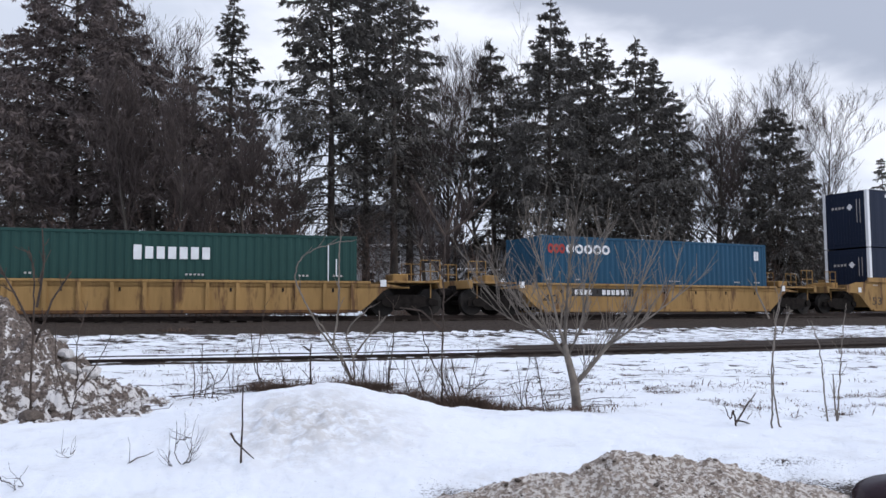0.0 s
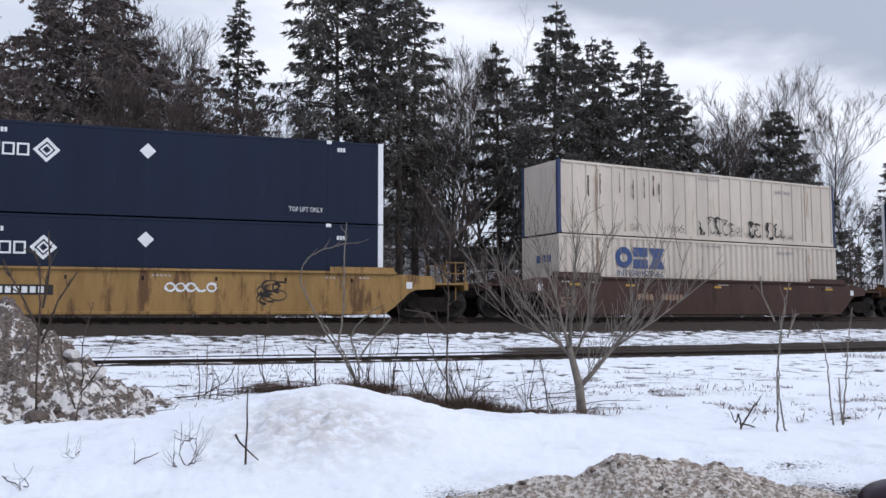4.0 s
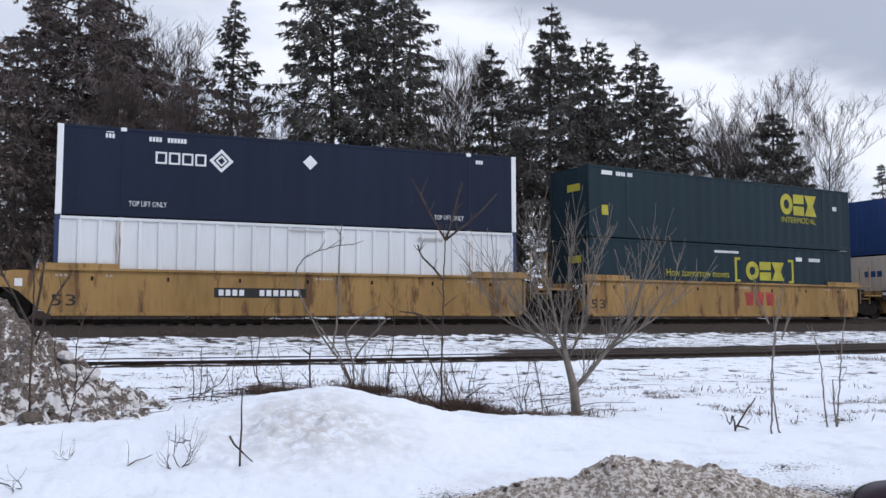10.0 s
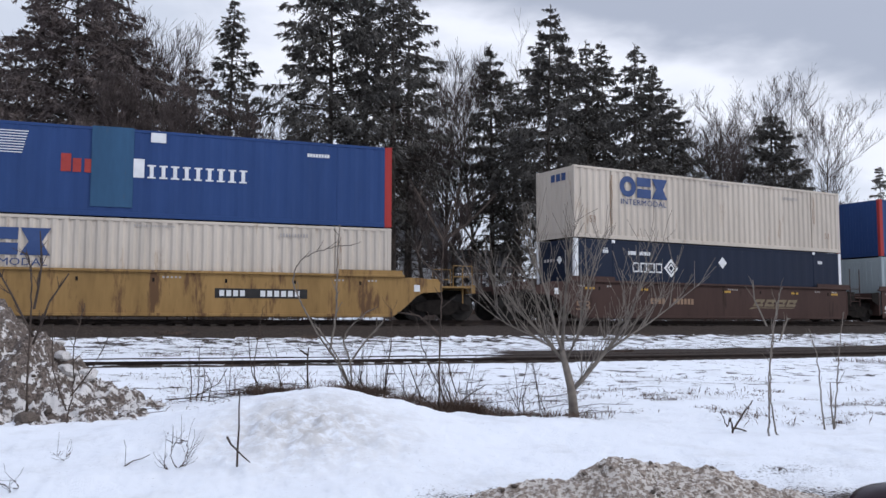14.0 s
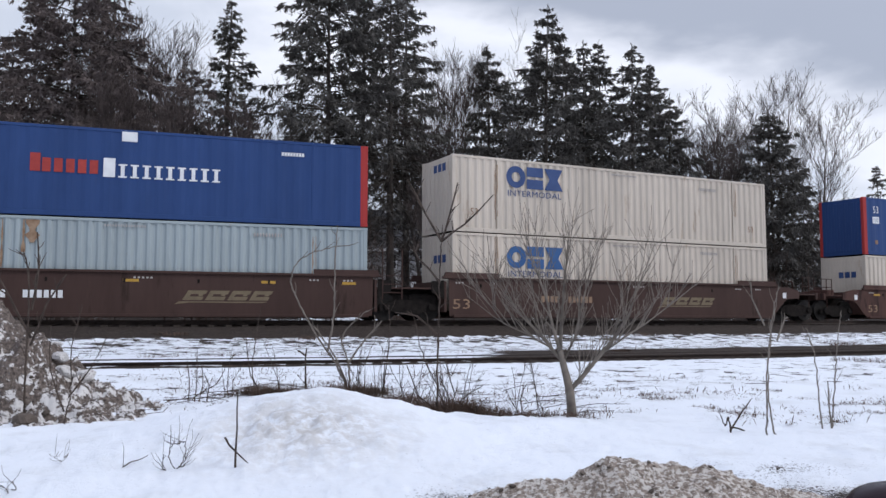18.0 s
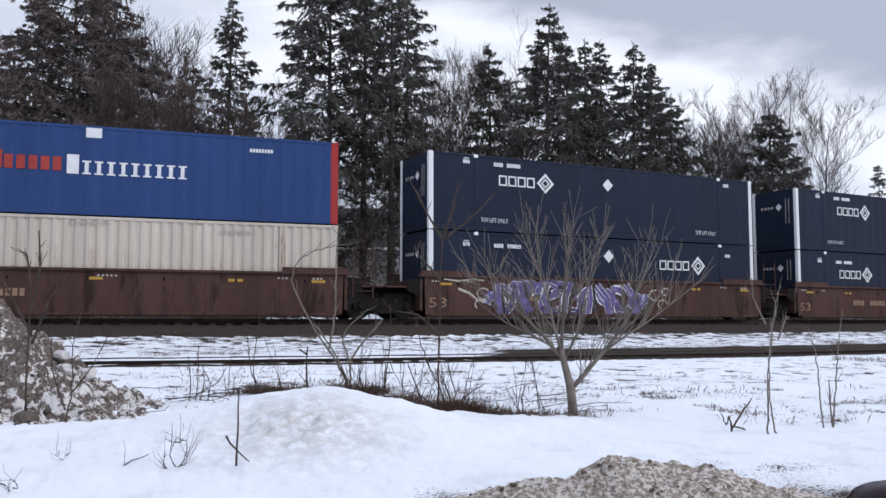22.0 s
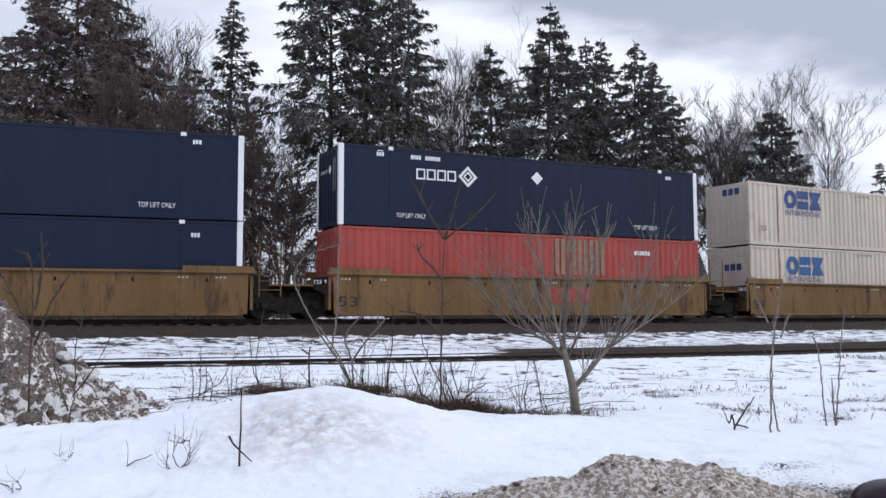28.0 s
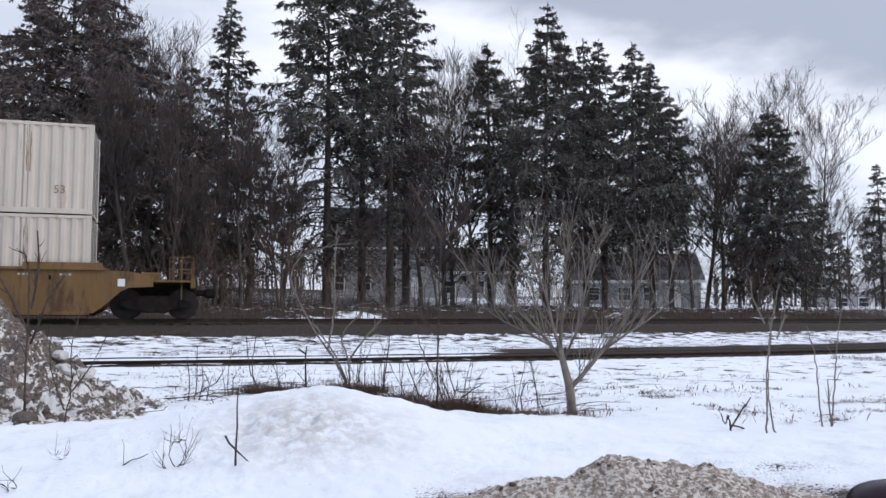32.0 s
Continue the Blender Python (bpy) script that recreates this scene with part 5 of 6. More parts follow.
def grow(sh, rnd, p, d, length, r, level, rise, spread, tips=None, kids=(3, 5), thin=0.008, sides=4):
    """A bare branch with its side branches, as tapered tubes."""
    n = 4 if level > 1 else 3
    pts, radii, dirs = [p.copy()], [r], []
    for k in range(n):
        d = (d + Vector((rnd.uniform(-1, 1), rnd.uniform(-1, 1), rnd.uniform(-0.6, 0.6))) * 0.16 + Vector((0, 0, rise * 0.16))).normalized()
        p = p + d * (length / n)
        pts.append(p.copy())
        dirs.append(d.copy())
        radii.append(max(thin, r * (1 - 0.72 * (k + 1) / n)))
    sh.tube(pts, radii, sides if level > 1 else 3, False)
    if tips is not None and level <= 1:
        tips.append((pts[-1], d))
    if level <= 0:
        return
    for k in range(rnd.randint(*kids)):
        f = rnd.uniform(0.25, 1.0)
        i = min(n - 1, int(f * n))
        q = pts[i].lerp(pts[i + 1], f * n - i)
        side = Vector((rnd.uniform(-1, 1), rnd.uniform(-1, 1), rnd.uniform(-0.2, 0.7))).normalized()
        nd = (dirs[i] * (1 - spread) + side * spread + Vector((0, 0, rise * 0.35))).normalized()
        grow(sh, rnd, q, nd, length * rnd.uniform(0.45, 0.75), max(thin, radii[i] * rnd.uniform(0.4, 0.62)), level - 1, rise, spread, tips, kids, thin, sides)


def bare_tree(height, seed, width=0.5, label="leafless grey-brown deciduous tree with fine twigs", stems=1, level=4, r=None, fork=0.25):
    """A leafless tree: stems that divide again and again into upright limbs, and a crown of fine twigs."""
    rnd = random.Random(seed)
    t = thing("bare_tree", label, "tree", "trees behind the railway")
    trunk, twigs = Shape(), Shape()
    r = r or height * 0.011
    for s in range(stems):
        lean = Vector((rnd.uniform(-1, 1), rnd.uniform(-1, 1), 0)) * (0.08 + 0.20 * (stems > 1))
        p, d = Vector((rnd.uniform(-0.1, 0.1) * stems, rnd.uniform(-0.1, 0.1) * stems, -0.2)), (Vector((0, 0, 1)) + lean).normalized()
        pts, radii = [p.copy()], [r * 1.25]
        n = 9
        for k in range(n):
            d = (d + Vector((rnd.uniform(-1, 1), rnd.uniform(-1, 1), 0.5)) * 0.09).normalized()
            p = p + d * height / n
            pts.append(p.copy())
            radii.append(r * (1 - 0.92 * (k + 1) / n))
        trunk.tube(pts, radii, 7, False)
        for k in range(int(18 / stems) + 7):
            f = fork + (0.97 - fork) * rnd.random()
            i = min(n - 1, int(f * n))
            q = pts[i].lerp(pts[i + 1], f * n - i)
            a = rnd.uniform(0, 6.283)
            nd = Vector((math.cos(a) * width, math.sin(a) * width, rnd.uniform(0.35, 0.9))).normalized()
            grow(twigs, rnd, q, nd, height * rnd.uniform(0.20, 0.40) * (1.15 - 0.7 * f), radii[i] * 0.5, level - 1, 0.30, 0.42, None, (3, 5), 0.011)
    k = height / max(v[2] for v in twigs.v)
    for sh in (trunk, twigs):
        sh.v = [(x * k, y * k, z * k) for x, y, z in sh.v]
    part("trunk", trunk, M["grey_bark"], t, smooth=True)
    part("crown", twigs, M["twig"], t)
    return t


def tufts(rs, start, way, length, width):
    """Needle tufts: narrow tapering faces from the start points along the ways."""
    n = len(start)
    way = way / np.linalg.norm(way, axis=1)[:, None]
    side = np.cross(way, rs.uniform(-1, 1, (n, 3)))
    side *= (width / 2 / np.maximum(1e-6, np.linalg.norm(side, axis=1)))[:, None]
    return np.stack([start + side, start + way * length[:, None], start - side], 1).reshape(-1, 3)


def conifer(height, radius, bottom, seed, mat="needle", density=1.0, droop=0.45, gaps=0.2, tuft=0.30, label="tall dark-green spruce with drooping snowless boughs", power=0.8, dead=40, thin_low=0.4, step=0.5):
    """A spruce: trunk, single boughs at uneven heights, side shoots on each bough with hanging needles, dead twigs low down."""
    rnd, rs = random.Random(seed), np.random.RandomState(seed)
    t = thing("spruce_tree", label, "tree", "trees behind the railway")
    wood, blocks = Shape(), []
    r0 = 0.011 * height + 0.05
    bend = Vector((rnd.uniform(-1, 1), rnd.uniform(-1, 1), 0)) * 0.015 * height
    axis = lambda f: Vector((0, 0, -0.2 + f * (height + 0.2))) + bend * (f * f)
    trunk = Shape().tube([axis(k / 10) for k in range(11)], [r0 * (1 - k / 10.4) for k in range(11)], 8, False)
    z, turn = bottom, 0.0
    while z < height - 0.15:
        top = 1 - (z - bottom) / (height - bottom)
        reach = radius * min(1.0, 1.3 * top ** power + 0.02)
        for k in range(rnd.randint(4, 6)):
            turn += 2.399 + rnd.uniform(-0.5, 0.5)
            if rnd.random() < gaps + thin_low * max(0.0, top - 0.45):
                continue
            zz = min(height - 0.1, z + rnd.uniform(-0.5, 0.5) * step)
            length = max(0.22, reach * rnd.uniform(0.5, 1.15))
            out = Vector((math.cos(turn), math.sin(turn), 0))
            sag = droop * rnd.uniform(0.55, 1.25) * (0.1 + 1.05 * top)
            p0 = axis(zz / height)
            us = (0, 0.25, 0.5, 0.75, 1.0)
            pts = [p0 + out * (length * u) + Vector((0, 0, length * (0.22 * u - sag * 1.5 * u * u + 0.85 * sag * u ** 3))) for u in us]
            wood.tube(pts, [0.03 * length ** 0.5, 0.024 * length ** 0.5, 0.018, 0.013, 0.007], 3, False)
            path, across, ahead = np.array(pts), np.array((-out.y, out.x, 0.0)), np.array(out)
            nb = max(5, int(length / 0.13 * density * (1.33 - 0.92 * top)))
            ub = 0.10 + 0.90 * rs.rand(nb) ** 0.8
            g = rs.choice((-1.0, 1.0), nb)
            lb = ((1.12 - ub) * length * 0.36 + 0.10) * rs.uniform(0.5, 1.2, nb)
            foot = np.stack([np.interp(ub, us, path[:, c]) for c in range(3)], 1)
            shoot = across * (g * rs.uniform(0.45, 1.0, nb))[:, None] + ahead * rs.uniform(0.3, 0.9, nb)[:, None]
            shoot[:, 2] -= rs.uniform(0.1, 0.9, nb) * (0.3 + top)
            m = 10
            v = np.tile(np.linspace(0.12, 1.0, m), nb) + rs.uniform(-0.06, 0.06, nb * m)
            j = np.repeat(np.arange(nb), m)
            q = foot[j] + shoot[j] * (lb[j] * v)[:, None]
            q[:, 2] -= 0.25 * lb[j] * v * v
            way = shoot[j] * 0.7 + rs.uniform(-0.7, 0.7, (nb * m, 3))
            way[:, 2] -= rs.uniform(0.0, 0.9, nb * m) * (0.3 + top)
            size = tuft * min(1.0, 0.55 + length * 0.25) * rs.uniform(0.45, 1.25, nb * m)
            blocks.append(tufts(rs, q, way, size, size * rs.uniform(0.24, 0.48, nb * m)))
        z += step * rnd.uniform(0.75, 1.25) * (1.0 if top > 0.2 else 0.62)
    tip = np.array([tuple(axis(1.0) - Vector((0, 0, 0.06 * k))) for k in range(30)])
    blocks.append(tufts(rs, tip, np.concatenate([rs.uniform(-0.7, 0.7, (30, 2)), np.ones((30, 1))], 1), np.full(30, 0.30), np.full(30, 0.07)))
    crown = Shape()
    verts = np.concatenate(blocks)
    crown.v = verts.tolist()
    crown.f = np.arange(len(verts)).reshape(-1, 3).tolist()
    # dead, drooping twigs among and under the lower boughs
    for k in range(dead):
        a, zz = rnd.uniform(0, 6.283), rnd.uniform(0.10 * height, bottom + 0.35 * (height - bottom))
        grow(wood, rnd, axis(zz / height), Vector((math.cos(a), math.sin(a), rnd.uniform(-0.5, 0.15))).normalized(), radius * rnd.uniform(0.35, 0.95), 0.026, 1, -0.5, 0.5, None, (5, 9), 0.011)
    part("trunk", trunk, M["bark"], t, smooth=True)
    part("bough", wood, M["bark"], t)
    part("crown", crown, M[mat], t)
    return t


def plant_conifer(px, depth, top, half, low, seed, **more):
    """px, top, low, half: where the tree stands and reaches, as seen from the camera, in 1/1550 of the depth."""
    k = depth / 1550
    side = (px - 784) * k
    m = set_on(side, depth)
    base = m.translation.z
    height = (567.5 - top) * k - 0.07 - base
    t = conifer(height, half * k * 1.5, max(0.6, (567.5 - low) * k - 0.07 - base), seed, **more)
    t.matrix_basis = m
    return t


BROWN = dict(mat="needle_brown", density=0.8, gaps=0.24, power=0.6, droop=0.75, tuft=0.34, thin_low=0.3, label="brownish hemlock with dense hanging winter twigs", dead=60)
OPEN = dict(density=1.05, droop=0.5, gaps=0.08, thin_low=0.35)
FULL = dict(density=1.25, droop=0.5, gaps=0.06, thin_low=0.3)
SPARSE = dict(density=0.8, droop=0.7, gaps=0.14, thin_low=0.7, power=0.6, dead=70, label="thin spruce with sparse drooping boughs")
plant_conifer(118, 50, -150, 112, 430, 1, density=1.4, gaps=0.1, power=0.5, droop=0.6, mat="needle_brown", label="broad dark spruce with dense hanging boughs", dead=60)
plant_conifer(40, 57, -30, 70, 440, 2, **BROWN)
plant_conifer(190, 46, -90, 62, 440, 3, **BROWN)
plant_conifer(262, 45, 95, 66, 450, 4, **BROWN)
plant_conifer(328, 47, 105, 66, 450, 5, **BROWN)
plant_conifer(394, 60, -16, 66, 440, 6, **OPEN)
plant_conifer(440, 49, 190, 48, 440, 7, **BROWN)
plant_conifer(10, 43, 130, 70, 450, 8, **BROWN)
plant_conifer(380, 44, 230, 55, 460, 27, **BROWN)
plant_conifer(578, 50, -110, 104, 440, 9, thin_low=0.6, density=1.1, droop=0.65, gaps=0.12, power=0.6, dead=80)
plant_conifer(640, 64, -60, 50, 400, 10, **SPARSE)
plant_conifer(690, 50, -70, 72, 400, 11, **SPARSE)
plant_conifer(718, 57, -30, 66, 400, 12, **SPARSE)
plant_conifer(868, 58, 68, 66, 480, 13, **FULL)
plant_conifer(908, 66, 130, 50, 430, 14, **SPARSE)
plant_conifer(966, 52, -2, 80, 440, 15, **FULL)
plant_conifer(1006, 62, 70, 58, 420, 16, **FULL)
plant_conifer(1038, 58, 60, 58, 430, 17, **FULL)
plant_conifer(1070, 62, 62, 62, 430, 18, **FULL)
plant_conifer(1124, 54, 66, 70, 430, 19, **FULL)
plant_conifer(1154, 66, 105, 56, 430, 26, **FULL)
plant_conifer(1188, 61, 160, 56, 430, 20, **FULL)
plant_conifer(1372, 60, 192, 74, 505, 21, density=1.3, gaps=0.02, droop=0.35, label="dense dark spruce reaching down to the ground", power=0.72, thin_low=0.0, step=0.42)
plant_conifer(1335, 65, 320, 44, 505, 22, density=1.2, gaps=0.05, droop=0.35, thin_low=0.0)
plant_conifer(1425, 67, 320, 44, 505, 23, density=1.2, gaps=0.05, droop=0.35, thin_low=0.0)
plant_conifer(1486, 72, 405, 28, 512, 24, density=1.3, gaps=0.02, droop=0.2, tuft=0.28, thin_low=0.0, dead=0, label="small dense dark-green fir on the lawn")
plant_conifer(1562, 78, 290, 34, 520, 25, **OPEN)
for px, depth, top, half, seed in ((-25, 62, 60, 70, 51), (78, 64, 150, 66, 52), (226, 62, 150, 62, 53), (345, 64, 200, 60, 54)):
    plant_conifer(px, depth, top, half, 480, seed, **BROWN)


def plant_bare(px, depth, top, seed, **more):
    k = depth / 1550
    m = set_on((px - 784) * k, depth)
    t = bare_tree((567.5 - top) * k - 0.07 - m.translation.z, seed, **more)
    t.matrix_basis = m
    return t


for px, depth, top, seed, more in (
        (282, 63, -20, 31, {}), (302, 70, 15, 32, {}), (238, 58, 20, 33, {}), (500, 72, 130, 34, {}), (786, 60, 40, 35, dict(width=0.35)), (838, 66, 40, 36, dict(width=0.4)),
        (900, 72, 40, 37, dict(width=0.4)), (1246, 64, 146, 38, dict(width=0.5, stems=2)), (1226, 72, 156, 39, dict(width=0.5)), (1280, 61, 190, 40, dict(width=0.45)),
        (1380, 74, 104, 41, dict(width=0.45, stems=2)), (1440, 78, 150, 42, dict(width=0.55)), (1340, 76, 150, 43, dict(width=0.45)), (1548, 95, 335, 44, {}), (5, 60, -10, 45, {}), (150, 62, -40, 46, {}),
        (745, 54, 130, 47, dict(width=0.35)), (425, 43, 150, 61, dict(width=0.3)), (300, 41, 120, 62, dict(width=0.3)), (232, 42, 90, 63, dict(width=0.3)), (500, 45, 260, 64, dict(width=0.3, stems=2)), (770, 44, 320, 67, dict(width=0.4, stems=2)), (800, 58, 80, 68, dict(width=0.35)), (350, 42, 300, 48, dict(width=0.3, stems=2)), (1310, 80, 200, 49, {}), (1480, 84, 300, 50, dict(width=0.5))):
    plant_bare(px, depth, top, seed, **more)


def far_woods():
    """Woods on the rise behind the houses: many leafless crowns, far off."""
    rnd = random.Random(77)
    sh = Shape()
    for k in range(330):
        depth = rnd.uniform(120, 230)
        side = rnd.uniform(-0.75, 0.85) * depth
        x, y = spot(side, depth)
        z = ground_height(x, y)
        h = rnd.uniform(5, 9.5) * (1.7 if side > 0.40 * depth else 1.0)
        p = Vector((x, y, z))
        sh.tube([p, p + Vector((rnd.uniform(-0.5, 0.5), 0, h * 0.6)), p + Vector((rnd.uniform(-1, 1), 0, h))], [0.22, 0.14, 0.03], 3, False)
        for j in range(14):
            q = p + Vector((0, 0, h * rnd.uniform(0.25, 0.95)))
            a = rnd.uniform(0, 6.283)
            d = Vector((math.cos(a), math.sin(a) * 0.5, rnd.uniform(0.4, 1.2))).normalized()
            e = q + d * h * rnd.uniform(0.12, 0.32)
            sh.tube([q, e], [0.07, 0.02], 3, False)
            for i in range(3):
                w = q.lerp(e, rnd.uniform(0.3, 1))
                dd = (d + Vector((rnd.uniform(-1, 1), rnd.uniform(-0.5, 0.5), rnd.uniform(-0.3, 0.8)))).normalized()
                sh.tube([w, w + dd * h * 0.1], [0.04, 0.015], 3, False)
    ob = part("far_woods", sh, M["twig"])
    return tagged(ob, "distant leafless brown woods on rising ground", "woods", kind="stuff")


far_woods()


def brush():
    """Thin stems and dead weeds along the far side of the ballast."""
    rnd = random.Random(5)
    sh = Shape()
    for k in range(3400):
        s = rnd.uniform(-30, 62)
        off = rnd.choice((6.0, 7.5, 9.0, 11.0, 13.0)) + rnd.gauss(0, 0.9) + 0.8 * fbm(s * 0.35, 2.0, 1.0, 2)
        if fbm(s * 0.22, off * 0.3, 6.0, 2) < -0.12:
            continue
        x, y, a = along(s, off)
        z = ground_height(x, y)
        tall = rnd.random() < (0.30 if s < 9 else 0.10)
        h = rnd.uniform(1.8, 4.6) if tall else rnd.uniform(0.15, 0.5) + 0.9 * rnd.random() ** 4
        p = Vector((x, y, z - 0.05))
        lean = Vector((rnd.uniform(-0.3, 0.3), rnd.uniform(-0.3, 0.3), 1)).normalized()
        m, e = p + lean * h * 0.5, p + lean * h + Vector((rnd.uniform(-0.2, 0.2), 0, 0)) * h
        sh.tube([p, m, e], [0.02 if tall else 0.016, 0.014, 0.007], 3, False)
        for j in range(5 if tall else 2):
            q = p.lerp(e, rnd.uniform(0.35, 0.95))
            d = Vector((rnd.uniform(-1, 1), rnd.uniform(-1, 1), rnd.uniform(0.2, 1.3))).normalized()
            sh.tube([q, q + d * h * 0.22], [0.01, 0.006], 3, False)
    return tagged(part("brush", sh, M["bank_brush"]), "brown leafless brush and weeds beside the railway", "brush", kind="stuff")


brush()

# ---- houses and yard behind the trees ----


def window_part(parent, x, z, w, h, y):
    win = part("window", Shape().box(x - w / 2 - 0.09, x + w / 2 + 0.09, y - 0.05, y + 0.02, z - 0.09, z + h + 0.09, 0.015), M["trim"], parent)
    part("pane", Shape().box(x - w / 2, x + w / 2, y - 0.062, y - 0.045, z, z + h / 2 - 0.03), M["glass"], win)
    part("pane", Shape().box(x - w / 2, x + w / 2, y - 0.062, y - 0.045, z + h / 2 + 0.03, z + h), M["glass"], win)
    return win


def clapboard(x0, x1, y, z0, z1):
    """Lapped siding boards on a wall facing -y."""
    sh = Shape()
    n = int((z1 - z0) / 0.16)
    for k in range(n):
        z = z0 + k * (z1 - z0) / n
        sh.extrude([(x0, z), (x1, z), (x1, z + (z1 - z0) / n), (x0, z + (z1 - z0) / n)], y - 0.02, y + 0.01)
    return sh


def house(label, side, depth, width, deep, wall, ridge, windows, turn=0, gable=None, chimney=True, roof="roof_dark", snow_roof=False):
    h = thing("house", label, "house")
    h.matrix_basis = set_on(side, depth, 0.3) @ pose(0, 0, 0, 0, 0, turn)
    w = width / 2
    part("wall", Shape().box(-w, w, 0, deep, -0.5, wall), M["wall_pale"], h)
    part("siding", clapboard(-w, w, 0, 0.1, wall), M["wall_pale"], h)
    rf = Shape()
    d2 = deep / 2
    rf.v += [(-w - 0.4, -0.45, wall - 0.1), (w + 0.4, -0.45, wall - 0.1), (w + 0.4, d2, ridge), (-w - 0.4, d2, ridge), (w + 0.4, deep + 0.45, wall - 0.1), (-w - 0.4, deep + 0.45, wall - 0.1),
             (-w - 0.4, -0.45, wall + 0.1), (w + 0.4, -0.45, wall + 0.1), (w + 0.4, d2, ridge + 0.22), (-w - 0.4, d2, ridge + 0.22), (w + 0.4, deep + 0.45, wall + 0.1), (-w - 0.4, deep + 0.45, wall + 0.1)]
    rf.f += [(6, 7, 8, 9), (9, 8, 10, 11), (1, 0, 3, 2), (2, 3, 5, 4), (0, 1, 7, 6), (4, 5, 11, 10), (0, 6, 9, 3), (3, 9, 11, 5), (1, 2, 8, 7), (2, 4, 10, 8)]
    part("roof", rf, M[roof], h, "snow-dusted shingle roof" if snow_roof else "")
    for g in (-1, 1):
        gb = Shape()
        x = g * w
        gb.v += [(x, 0, wall), (x, deep, wall), (x, d2, ridge)] + [(x - g * 0.2, 0, wall), (x - g * 0.2, deep, wall), (x - g * 0.2, d2, ridge)]
        gb.f += [(0, 1, 2), (5, 4, 3), (0, 3, 4, 1), (1, 4, 5, 2), (2, 5, 3, 0)]
        part("gable", gb, M["wall_pale"], h)
    part("eaves_board", Shape().box(-w - 0.4, w + 0.4, -0.50, -0.45, wall - 0.16, wall + 0.1), M["trim"], h)
    for x, z, ww, hh in windows:
        window_part(h, x, z, ww, hh, -0.02)
    part("door", Shape().box(w * 0.52, w * 0.52 + 0.95, -0.07, 0.0, 0.1, 2.15, 0.02), M["trim"], h)
    if gable is not None:
        x, gz, gw = gable
        dm = Shape().box(x - gw / 2, x + gw / 2, -0.1, d2, wall, gz)
        part("dormer", dm, M["wall_pale"], h)
        dr = Shape().extrude([(x - gw / 2 - 0.2, gz - 0.1), (x + gw / 2 + 0.2, gz - 0.1), (x, gz + gw * 0.62)], -0.3, d2)
        part("dormer_roof", dr, M["roof_dark"], h)
        part("dormer_trim", Shape().extrude([(x - gw / 2 - 0.1, gz - 0.04), (x + gw / 2 + 0.1, gz - 0.04), (x, gz + gw * 0.5)], -0.34, -0.305), M["trim"], h)
        window_part(h, x, wall + 0.3, 0.75, 1.15, -0.12)
    if chimney:
        part("chimney", Shape().box(-0.2, 0.5, d2 - 0.35, d2 + 0.35, ridge - 0.6, ridge + 0.9, 0.02), M["stone"], h)
    return h


house("two-storey pale grey clapboard house with a dark shingle roof", -6.0, 86, 11.0, 8.0, 5.0, 9.3,
      [(-4.2, 0.9, 0.9, 1.4), (-1.6, 0.9, 0.9, 1.4), (0.9, 0.9, 0.9, 1.4), (-4.2, 3.2, 0.9, 1.3), (0.9, 3.2, 0.9, 1.3), (4.2, 3.2, 0.9, 1.3)], gable=(-3.4, 7.3, 1.9))
house("low pale clapboard house with a snowy roof", 3.6, 98, 9.0, 7.0, 3.2, 6.0, [(-2.8, 0.9, 1.1, 1.3), (0.4, 0.9, 1.1, 1.3)], chimney=False)
house("long low pale grey house behind a wire fence", 18.6, 84, 12.0, 7.0, 2.7, 5.4, [(-4.2, 0.9, 1.1, 1.2), (-1.2, 0.9, 1.1, 1.2), (1.2, 0.9, 1.1, 1.2)], turn=-4)
house("far white farmhouse with a pale roof", 56.5, 120, 7.0, 6.0, 3.0, 5.2, [(-2.0, 0.9, 1.6, 1.1), (1.0, 0.9, 1.2, 1.1)], chimney=False, roof="wall_pale", snow_roof=True)


def wire_fence(s0, s1, off):
    f = thing("wire_fence", "grey chain-link fence with steel posts and rail", "fence")
    posts, s = [], s0
    while s <= s1:
        x, y, a = along(s, off)
        z = ground_height(x, y)
        posts.append(Vector((x, y, z)))
        part("post", Shape().tube([(x, y, z - 0.2), (x, y, z + 1.15)], [0.035, 0.035], 6), M["fence"], f)
        s += 2.4
    for p, q in zip(posts, posts[1:]):
        part("rail", Shape().tube([p + Vector((0, 0, 1.12)), q + Vector((0, 0, 1.12))], [0.022, 0.022], 5), M["fence"], f)
        mesh_ = Shape()
        n = 16
        for k in range(n):
            a, b = p.lerp(q, k / n), p.lerp(q, (k + 1) / n)
            mesh_.tube([a + Vector((0, 0, 0.05)), b + Vector((0, 0, 1.1))], [0.006, 0.006], 3, False)
            mesh_.tube([a + Vector((0, 0, 1.1)), b + Vector((0, 0, 0.05))], [0.006, 0.006], 3, False)
        part("mesh_panel", mesh_, M["fence"], f)


wire_fence(14.0, 44.0, 17.5)

# ---- plants and litter before the line ----


